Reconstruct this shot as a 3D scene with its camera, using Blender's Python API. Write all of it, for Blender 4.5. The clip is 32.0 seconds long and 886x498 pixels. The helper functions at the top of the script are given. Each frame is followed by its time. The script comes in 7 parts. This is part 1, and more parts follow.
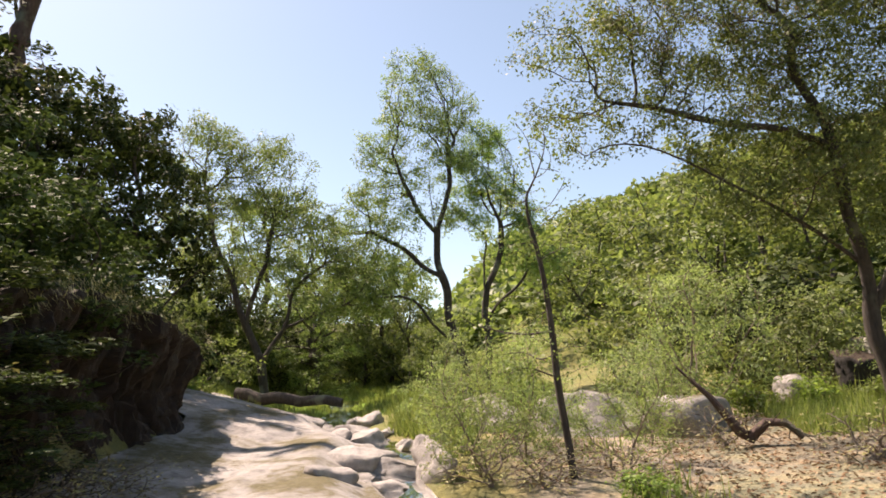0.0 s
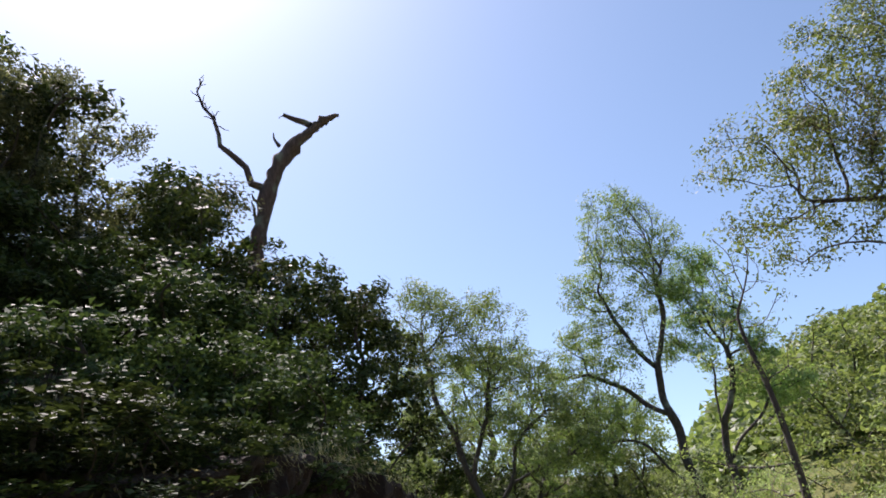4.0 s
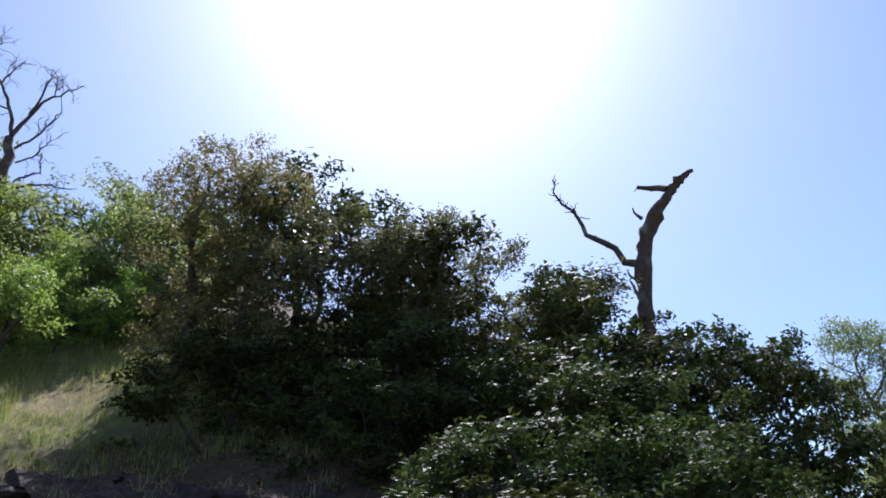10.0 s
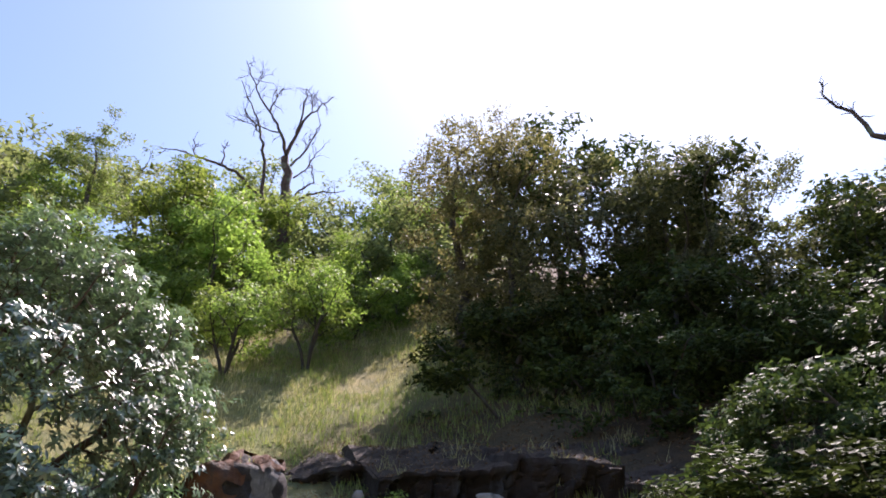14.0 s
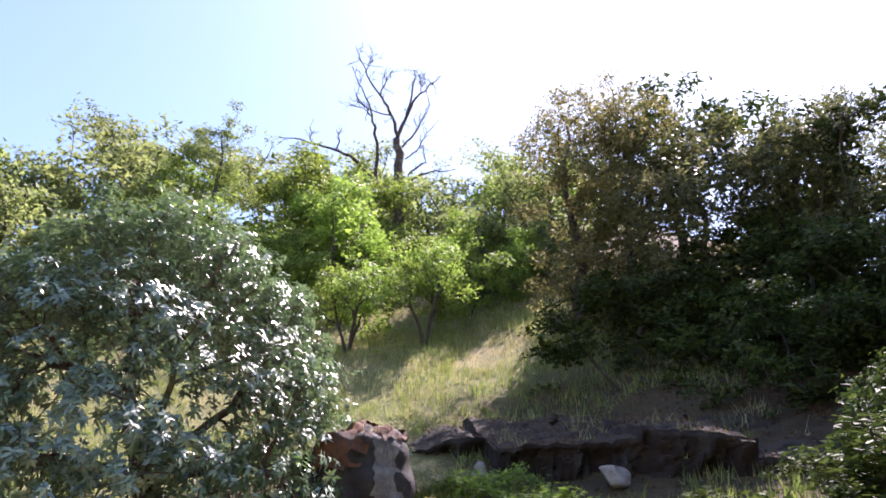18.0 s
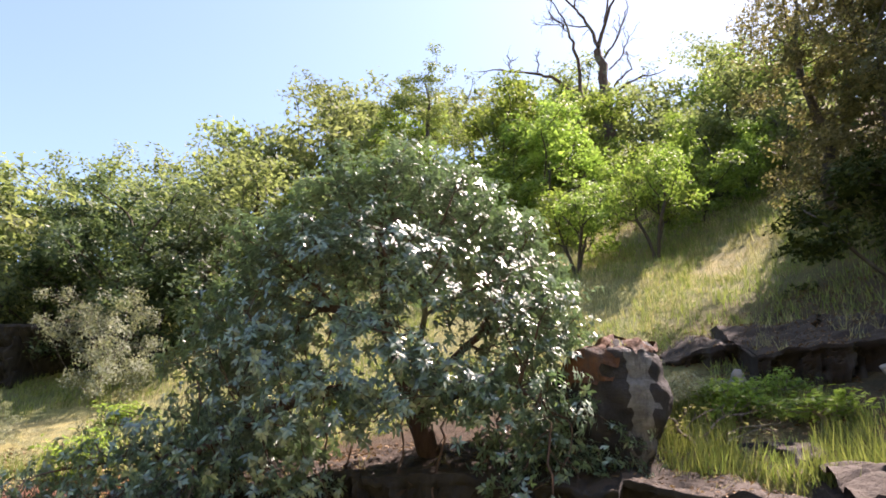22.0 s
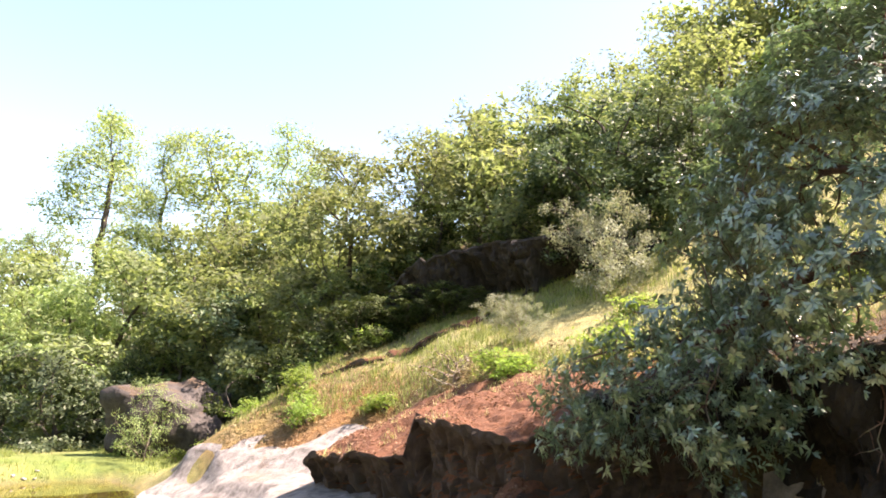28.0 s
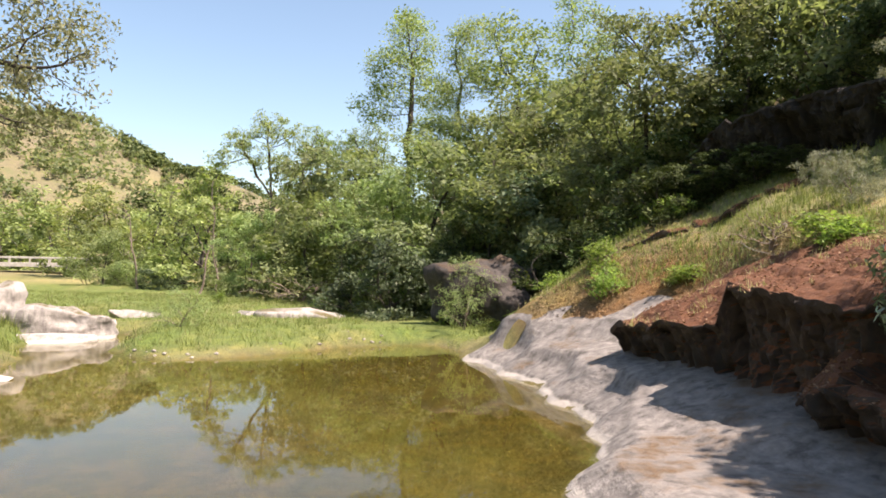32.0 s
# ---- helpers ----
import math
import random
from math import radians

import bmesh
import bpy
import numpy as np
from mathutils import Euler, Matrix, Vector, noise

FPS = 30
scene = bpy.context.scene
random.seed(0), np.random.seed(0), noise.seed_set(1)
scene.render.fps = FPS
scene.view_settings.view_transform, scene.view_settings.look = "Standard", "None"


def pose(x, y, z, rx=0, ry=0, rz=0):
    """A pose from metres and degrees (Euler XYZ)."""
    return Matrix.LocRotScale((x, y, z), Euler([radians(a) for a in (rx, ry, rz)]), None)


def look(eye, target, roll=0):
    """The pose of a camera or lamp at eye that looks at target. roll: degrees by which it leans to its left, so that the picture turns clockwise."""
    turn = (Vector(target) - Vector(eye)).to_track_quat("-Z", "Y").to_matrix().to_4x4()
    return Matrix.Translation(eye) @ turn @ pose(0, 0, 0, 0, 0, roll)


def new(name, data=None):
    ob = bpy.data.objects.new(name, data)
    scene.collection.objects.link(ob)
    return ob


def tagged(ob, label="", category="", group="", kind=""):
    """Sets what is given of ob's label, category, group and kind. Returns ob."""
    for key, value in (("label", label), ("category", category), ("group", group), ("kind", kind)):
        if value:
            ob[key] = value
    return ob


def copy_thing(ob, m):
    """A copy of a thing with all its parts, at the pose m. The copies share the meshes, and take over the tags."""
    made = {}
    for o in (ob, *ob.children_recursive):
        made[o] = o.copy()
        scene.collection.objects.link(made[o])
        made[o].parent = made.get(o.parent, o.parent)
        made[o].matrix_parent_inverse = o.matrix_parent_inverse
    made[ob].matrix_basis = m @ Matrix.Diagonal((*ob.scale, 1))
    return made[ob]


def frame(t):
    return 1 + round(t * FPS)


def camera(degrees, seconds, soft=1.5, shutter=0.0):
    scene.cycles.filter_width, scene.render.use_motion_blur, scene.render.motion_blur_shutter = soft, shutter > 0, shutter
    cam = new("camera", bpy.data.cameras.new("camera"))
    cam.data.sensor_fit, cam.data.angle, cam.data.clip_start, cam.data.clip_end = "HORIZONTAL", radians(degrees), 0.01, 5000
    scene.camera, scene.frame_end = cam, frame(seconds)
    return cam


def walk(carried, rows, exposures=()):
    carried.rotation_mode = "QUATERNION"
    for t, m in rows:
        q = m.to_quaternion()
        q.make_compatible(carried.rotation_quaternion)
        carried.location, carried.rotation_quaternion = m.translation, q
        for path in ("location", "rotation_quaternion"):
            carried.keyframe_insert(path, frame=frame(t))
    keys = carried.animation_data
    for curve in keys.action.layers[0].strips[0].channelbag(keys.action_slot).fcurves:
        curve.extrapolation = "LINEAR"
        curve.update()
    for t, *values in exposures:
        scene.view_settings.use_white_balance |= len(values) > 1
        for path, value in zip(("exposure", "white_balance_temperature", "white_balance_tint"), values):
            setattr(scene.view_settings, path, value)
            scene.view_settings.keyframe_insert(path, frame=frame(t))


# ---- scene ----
LENS = 63.48
# seconds, place, tilt, lean, turn
PATH = [
    (0.0, 0.00, -0.00, 2.50, 101.86, 2.26, 0.01),
    (0.5, 0.01, 0.03, 2.50, 102.19, 2.32, 2.93),
    (1.0, -0.00, 0.04, 2.52, 102.77, 2.08, 6.92),
    (1.5, -0.02, 0.03, 2.51, 103.22, 2.50, 10.36),
    (2.0, -0.03, 0.05, 2.51, 105.04, 3.13, 13.65),
    (2.5, -0.02, 0.02, 2.52, 107.28, 4.19, 16.66),
    (4.5, 0.31, 0.05, 2.35, 116.71, 4.50, 19.89),
    (5.0, 0.31, -0.02, 2.38, 118.23, 4.89, 24.62),
    (5.5, 0.30, -0.05, 2.40, 118.77, 5.03, 28.47),
    (6.0, 0.30, -0.05, 2.41, 119.29, 5.18, 30.95),
    (6.5, 0.28, -0.04, 2.43, 119.27, 5.11, 33.16),
    (7.0, 0.29, -0.03, 2.45, 120.22, 5.17, 36.11),
    (7.5, 0.31, -0.03, 2.45, 121.45, 4.84, 39.44),
    (8.0, 0.32, -0.05, 2.46, 122.55, 4.66, 42.06),
    (8.5, 0.31, -0.05, 2.45, 123.33, 4.19, 44.41),
    (9.0, 0.31, -0.05, 2.44, 122.88, 3.72, 46.72),
    (9.5, 0.33, -0.04, 2.44, 122.89, 3.08, 48.86),
    (10.0, 0.37, 0.03, 2.48, 122.66, 2.96, 51.78),
    (10.5, 0.37, 0.02, 2.52, 122.12, 2.48, 56.44),
    (11.0, 0.36, -0.04, 2.56, 121.56, 2.43, 60.81),
    (11.5, 0.35, -0.06, 2.61, 120.97, 2.51, 64.80),
    (12.0, 0.34, -0.09, 2.62, 120.74, 2.60, 67.87),
    (12.5, 0.33, -0.11, 2.62, 120.35, 2.53, 69.86),
    (13.0, 0.34, -0.13, 2.62, 119.92, 2.27, 71.70),
    (13.5, 0.33, -0.15, 2.62, 119.77, 1.72, 72.59),
    (14.0, 0.34, -0.15, 2.64, 119.70, 1.16, 73.89),
    (14.5, 0.34, -0.17, 2.62, 119.50, 0.53, 74.65),
    (16.5, 0.20, -0.11, 2.61, 118.79, 0.43, 76.59),
    (17.0, 0.22, -0.05, 2.62, 118.29, -0.63, 77.65),
    (17.5, 0.23, -0.04, 2.62, 118.03, -1.26, 80.00),
    (18.0, 0.24, -0.08, 2.60, 117.90, -1.23, 83.05),
    (18.5, 0.22, -0.12, 2.61, 117.64, -0.71, 84.86),
    (19.0, 0.23, -0.14, 2.61, 117.35, -0.36, 85.72),
    (19.5, 0.23, -0.15, 2.61, 117.43, -0.30, 86.83),
    (20.0, 0.23, -0.17, 2.60, 117.37, -0.57, 87.78),
    (20.5, 0.22, -0.20, 2.59, 117.14, -0.91, 90.38),
    (21.0, 0.20, -0.23, 2.58, 116.05, -1.06, 94.15),
    (21.5, 0.21, -0.24, 2.55, 113.92, -1.23, 98.71),
    (22.0, 0.18, -0.24, 2.54, 111.60, -1.40, 101.83),
    (22.5, 0.18, -0.26, 2.54, 110.28, -1.41, 105.80),
    (23.0, 0.18, -0.27, 2.53, 109.91, -1.53, 110.16),
    (23.5, 0.16, -0.29, 2.52, 108.46, -1.67, 114.06),
    (24.0, 0.15, -0.31, 2.50, 106.92, -1.66, 117.58),
    (24.5, 0.14, -0.31, 2.50, 105.83, -1.63, 118.98),
    (26.5, 0.16, -0.25, 2.46, 102.99, -1.26, 125.09),
    (27.0, 0.20, -0.30, 2.47, 103.00, -1.68, 128.92),
    (27.5, 0.24, -0.38, 2.47, 102.48, -1.91, 133.58),
    (28.0, 0.23, -0.39, 2.47, 101.90, -1.72, 140.02),
    (28.5, 0.19, -0.39, 2.47, 100.34, -2.02, 146.88),
    (29.0, 0.15, -0.39, 2.47, 99.62, -1.54, 151.32),
    (29.5, 0.19, -0.39, 2.46, 99.64, -0.74, 152.94),
    (30.0, 0.23, -0.39, 2.41, 98.72, -0.73, 153.98),
    (30.5, 0.26, -0.41, 2.41, 96.24, -0.74, 156.82),
    (31.0, 0.24, -0.44, 2.39, 94.38, -1.12, 159.71),
    (31.5, 0.25, -0.45, 2.38, 92.74, -1.24, 161.42),
    (32.0, 0.24, -0.46, 2.38, 91.66, -0.80, 163.53),
]
EXPOSURES = [(0.0, 1.2, 7600, 25), (2.5, 1.15, 7700, 26), (4.5, 0.88, 5850, 26), (9.0, 0.85, 5600, 27), (11.0, 1.0, 5700, 29), (12.5, 1.22, 6050, 31), (14.0, 1.42, 6250, 32), (19.0, 1.92, 6100, 38), (21.0, 1.72, 6450, 33), (23.0, 2.1, 7100, 28), (24.5, 2.15, 7100, 28), (26.5, 2.45, 7250, 28), (28.0, 2.42, 7350, 29), (29.5, 1.6, 7400, 26), (32.0, 1.4, 7100, 23)]
cam = camera(LENS, 32.0, 1.75)
walk(cam, [(t, pose(*row)) for t, *row in PATH], EXPOSURES)

# ---- light ----
SUN_TURN, SUN_UP = 50.0, 57.0
world = bpy.data.worlds.new("sky")
scene.world = world
world.use_nodes = True
wn = world.node_tree.nodes
sky = wn.new("ShaderNodeTexSky")
sky.sky_type, sky.sun_disc = "NISHITA", False
sky.sun_elevation, sky.sun_rotation = radians(SUN_UP), radians(-SUN_TURN)
sky.air_density, sky.dust_density, sky.ozone_density = 1.0, 0.9, 0.7
haze = wn.new("ShaderNodeMix")
haze.data_type, haze.blend_type = "RGBA", "MULTIPLY"
haze.inputs[0].default_value, haze.inputs[7].default_value = 1.0, (0.94, 1.03, 0.97, 1.0)
world.node_tree.links.new(sky.outputs[0], haze.inputs[6])
world.node_tree.links.new(haze.outputs[2], wn["Background"].inputs[0])
wn["Background"].inputs[1].default_value = 0.095
sun_way = Vector((-math.sin(radians(SUN_TURN)) * math.cos(radians(SUN_UP)), math.cos(radians(SUN_TURN)) * math.cos(radians(SUN_UP)), math.sin(radians(SUN_UP))))
sun = new("sun", bpy.data.lights.new("sun", "SUN"))
sun.data.energy, sun.data.angle, sun.data.color = 5.0, radians(0.55), (1.0, 0.92, 0.82)
sun.matrix_world = look(sun_way * 100, (0, 0, 0))

# ---- shape of the land ----
def lattice(ix, iy, seed):
    h = (ix.astype(np.int64) * 374761393 + iy.astype(np.int64) * 668265263 + seed * 974634777) & 0x7FFFFFFF
    h = ((h ^ (h >> 13)) * 1274126177) & 0x7FFFFFFF
    return ((h ^ (h >> 16)) & 0xFFFF) / 32767.5 - 1.0


def value_noise(x, y, size, seed):
    x, y = np.asarray(x, float) / size, np.asarray(y, float) / size
    ix, iy = np.floor(x), np.floor(y)
    fx, fy = x - ix, y - iy
    fx, fy = fx * fx * (3 - 2 * fx), fy * fy * (3 - 2 * fy)
    a, b = lattice(ix, iy, seed), lattice(ix + 1, iy, seed)
    c, d = lattice(ix, iy + 1, seed), lattice(ix + 1, iy + 1, seed)
    return (a + (b - a) * fx) * (1 - fy) + (c + (d - c) * fx) * fy


def ramp(v, a, b):
    f = np.clip((v - a) / (b - a), 0, 1)
    return f * f * (3 - 2 * f)


def pool_depth(x, y):
    """Positive inside the pool, in metres from its shore."""
    left = x - np.interp(y, [-22.5, -19.4, -14.5, -10.6, -9.3, -8.3, -8.0, -7.2, -3], [-6.3, -5.95, -5.87, -5.26, -4.75, -4.0, -3.5, -3.2, -2.6]) + 0.12 * np.sin(y * 2.1) + 0.06 * np.sin(y * 5.3 + 1)
    far = y - np.interp(x, [-7, -5.8, -3.85, -1.2, 0.3, 1.7, 2.7, 3.3], [-22.3, -22.2, -22.45, -20.9, -19.9, -19.7, -20.7, -22]) + 0.12 * np.sin(x * 2.3 + 1) + 0.05 * np.sin(x * 6.1)
    right = np.interp(y, [-28, -17, -13, -8], [6.6, 5.0, 7.5, 8.5]) - x + 0.25 * np.sin(y * 1.3)
    near = -3.0 - y - 0.3 * np.sin(x)
    inlet = np.minimum(np.minimum(x - 3.3 - 0.3 * np.sin(y * 1.1), y + 27.5), right)
    return np.minimum(np.maximum(np.minimum(left, far), inlet), np.minimum(right, near))


def stream_x(y):
    return np.interp(y, [6, 11, 20, 28, 40], [0.4, -0.7, -2.8, -4.0, -4.6]) + 0.22 * np.sin(y * 0.9 + 1)


def cliff_x(y):
    return np.interp(y, [-60, -30, -22, -18, -12, -7.2, -5, -1, 2, 8, 14.6, 16.8, 25, 40, 80], [-17, -11.5, -9.2, -7.6, -7.2, -7.0, -8.3, -8.5, -7.3, -5.4, -5.3, -8.6, -10.5, -14, -16])


def valley_z(y):
    return np.interp(y, [-400, -120, -60, -24, -20, -3, 5, 9, 11, 14, 23, 30, 40, 60, 100, 400], [4, 1.5, 0.8, 0.35, 0.15, 0.4, 0.8, 1.1, 1.3, 1.6, 1.9, 2.35, 3.2, 5.0, 8.0, 26])


def ground(x, y):
    """Height of the land."""
    x, y = np.asarray(x, float), np.asarray(y, float)
    far = np.hypot(x, y)
    floor = valley_z(y)
    edge = cliff_x(y)
    up = -x + np.interp(y, [-4, 3, 10, 16, 25, 60], [0, 1.4, 6, 6, 4, 0])
    hill = np.interp(up, [0, 6, 8, 13, 20, 45, 90, 200, 600], [1.4, 1.9, 2.5, 4.75, 9.3, 26.5, 50, 75, 95])
    hill = 2.5 + (hill - 2.5) * np.interp(y, [-200, -90, -50, -25, -10, 25, 60, 120], [0.15, 0.35, 0.6, 0.85, 1, 1, 0.6, 0.4])
    foot_w = np.interp(y, [14, 17], [1.9, 6.0])
    foot = np.clip((x - edge) / -foot_w + 1, 0, 1) * np.interp(y, [-24, -20, 14, 17], [0.2, 0.55, 0.45, 1.6])
    z = floor + foot + (np.maximum(hill, floor + foot) - floor - foot) * ramp(edge - x, -0.05, np.interp(y, [-16, -11.5, -9.2, -8.4, 14, 17, 30], [5.5, 2.8, 2.0, 0.9, 0.9, 2.0, 4.0]))
    rise = np.interp(y, [-18, -16, -14, -12.7], [-5.9, -6.4, -6.9, -7.2]) - x
    spur = 0.3 + 0.68 * np.clip(rise, 0, 4.6) + 0.42 * np.maximum(rise - 4.6, 0)
    z = z + np.maximum(spur - z, 0) * (rise > 0) * (1 - ramp(rise, 7.5, 9.0)) * ramp(y, -20.2, -18.2) * (1 - ramp(y, -12.6, -10.6))
    z = z + 0.1 * np.maximum(x - 3, 0) * np.interp(y, [-12, 0, 8], [0, 0.5, 1]) * np.interp(x, [3, 12, 13], [1, 1, 0.75]) + 0.28 * np.maximum(x - 16, 0) * np.interp(y, [-60, 0, 12], [0.05, 0.2, 1]) * np.interp(x, [16, 120, 300], [1, 0.6, 0.3])
    z = z + 0.26 * np.clip(y - 42, 0, 60) * ramp(x, -6, 14)
    z = z + (0.05 * value_noise(x, y, 1.3, 3) + 0.22 * value_noise(x, y, 6, 5)) * ramp(far, 4, 20)
    turn = np.degrees(np.arctan2(-x, y)) % 360
    z = z + ramp(far, 110, 300) * np.interp(turn, [0, 20, 90, 150, 176, 184, 190, 205, 230, 300, 330, 360], [14, 26, 30, 24, 24, 38, 62, 78, 62, 50, 34, 14]) * (0.85 + 0.22 * value_noise(x, y, 80, 11) + 0.1 * value_noise(x, y, 27, 12))
    d = pool_depth(x, y)
    bed = np.where(d > 0, -0.02 - 0.6 * np.clip(d / 4.0, 0, 1) ** 0.7, np.minimum(z, 0.03 - d * 0.5 + 1.1 * ramp(-d, 0.5, 1.5)))
    z = np.where((d > -1.5) & (far < 60), np.minimum(z, bed), z)
    z = np.where(far < 4, np.maximum(z, 0.9 - 0.3 * np.maximum(far - 1.4, 0)), z)
    s = np.abs(x - stream_x(y))
    return z - 0.3 * (1 - ramp(s, 0.25, 1.1)) * ramp(y, 6, 9) * (1 - ramp(y, 30, 36))


# ---- materials ----
def material(name):
    m = bpy.data.materials.new(name)
    m.use_nodes = True
    nt = m.node_tree
    return m, nt, nt.nodes["Principled BSDF"]


def node(nt, kind, **values):
    n = nt.nodes.new(kind)
    for key, value in values.items():
        n.inputs[key.replace("_", " ")].default_value = value
    return n


def noise_tex(nt, scale, detail=6.0, rough=0.6, coords=None):
    n = node(nt, "ShaderNodeTexNoise", Scale=scale, Detail=detail, Roughness=rough)
    if coords is not None:
        nt.links.new(coords, n.inputs["Vector"])
    return n.outputs["Fac"]


def ramp_node(nt, fac, stops):
    r = nt.nodes.new("ShaderNodeValToRGB")
    while len(r.color_ramp.elements) < len(stops):
        r.color_ramp.elements.new(0.5)
    for e, (p, c) in zip(r.color_ramp.elements, stops):
        e.position, e.color = p, (*c, 1.0)
    nt.links.new(fac, r.inputs["Fac"])
    return r.outputs["Color"]


def step_node(nt, value, a, b):
    r = nt.nodes.new("ShaderNodeMapRange")
    r.interpolation_type = "SMOOTHSTEP"
    r.inputs["From Min"].default_value, r.inputs["From Max"].default_value = a, b
    nt.links.new(value, r.inputs["Value"])
    return r.outputs["Result"]


def mix_node(nt, fac, a, b, blend="MIX"):
    m = nt.nodes.new("ShaderNodeMix")
    m.data_type, m.blend_type = "RGBA", blend
    for socket, v in ((m.inputs[0], fac), (m.inputs[6], a), (m.inputs[7], b)):
        if isinstance(v, bpy.types.NodeSocket):
            nt.links.new(v, socket)
        elif isinstance(v, tuple):
            socket.default_value = (*v, 1.0)
        else:
            socket.default_value = v
    return m.outputs[2]


def maths(nt, op, a, b):
    m = nt.nodes.new("ShaderNodeMath")
    m.operation = op
    for socket, v in ((m.inputs[0], a), (m.inputs[1], b)):
        if isinstance(v, bpy.types.NodeSocket):
            nt.links.new(v, socket)
        else:
            socket.default_value = v
    return m.outputs[0]


def bump_to(nt, bsdf, height, strength, distance):
    b = nt.nodes.new("ShaderNodeBump")
    b.inputs["Strength"].default_value, b.inputs["Distance"].default_value = strength, distance
    nt.links.new(height, b.inputs["Height"])
    nt.links.new(b.outputs["Normal"], bsdf.inputs["Normal"])


def where(nt):
    """Places in metres, the same for every object."""
    return nt.nodes.new("ShaderNodeNewGeometry").outputs["Position"]


def leaf_material(name, dark, mid, light, rough=0.5, through_share=0.4, gloss=0.5):
    """Leaves: colour differs from leaf to leaf and from tree to tree; part of the light passes through."""
    m, nt, bsdf = material(name)
    g = nt.nodes.new("ShaderNodeNewGeometry")
    col = ramp_node(nt, g.outputs["Random Per Island"], [(0.0, dark), (0.45, mid), (1.0, light)])
    patch = noise_tex(nt, 0.9, 3.0, 0.6, g.outputs["Position"])
    hue = nt.nodes.new("ShaderNodeHueSaturation")
    nt.links.new(col, hue.inputs["Color"])
    info = nt.nodes.new("ShaderNodeObjectInfo")
    nt.links.new(maths(nt, "ADD", maths(nt, "MULTIPLY", patch, 0.9), maths(nt, "ADD", maths(nt, "MULTIPLY", info.outputs["Random"], 0.45), 0.36)), hue.inputs["Value"])
    nt.links.new(maths(nt, "ADD", maths(nt, "MULTIPLY", info.outputs["Random"], 0.03), 0.487), hue.inputs["Hue"])
    nt.links.new(hue.outputs["Color"], bsdf.inputs["Base Color"])
    bsdf.inputs["Roughness"].default_value = rough
    bsdf.inputs["Specular IOR Level"].default_value = gloss
    tr = nt.nodes.new("ShaderNodeBsdfTranslucent")
    warm = mix_node(nt, 1.0, hue.outputs["Color"], (1.22, 1.25, 0.75), "MULTIPLY")
    nt.links.new(warm, tr.inputs["Color"])
    mix = nt.nodes.new("ShaderNodeMixShader")
    mix.inputs[0].default_value = through_share
    nt.links.new(bsdf.outputs[0], mix.inputs[1])
    nt.links.new(tr.outputs[0], mix.inputs[2])
    nt.links.new(mix.outputs[0], nt.nodes["Material Output"].inputs["Surface"])
    return m


def bark_material(name, dark, light):
    m, nt, bsdf = material(name)
    tc = nt.nodes.new("ShaderNodeTexCoord").outputs["Object"]
    mp = nt.nodes.new("ShaderNodeMapping")
    mp.inputs["Scale"].default_value = (1, 1, 0.22)
    nt.links.new(tc, mp.inputs["Vector"])
    n = noise_tex(nt, 14.0, 8.0, 0.7, mp.outputs[0])
    big = noise_tex(nt, 1.5, 3.0, 0.5, tc)
    col = ramp_node(nt, n, [(0.3, dark), (0.7, light)])
    col = mix_node(nt, step_node(nt, big, 0.55, 0.7), col, (0.16, 0.17, 0.12))
    nt.links.new(col, bsdf.inputs["Base Color"])
    bsdf.inputs["Roughness"].default_value = 0.9
    bump_to(nt, bsdf, n, 0.9, 0.03)
    return m


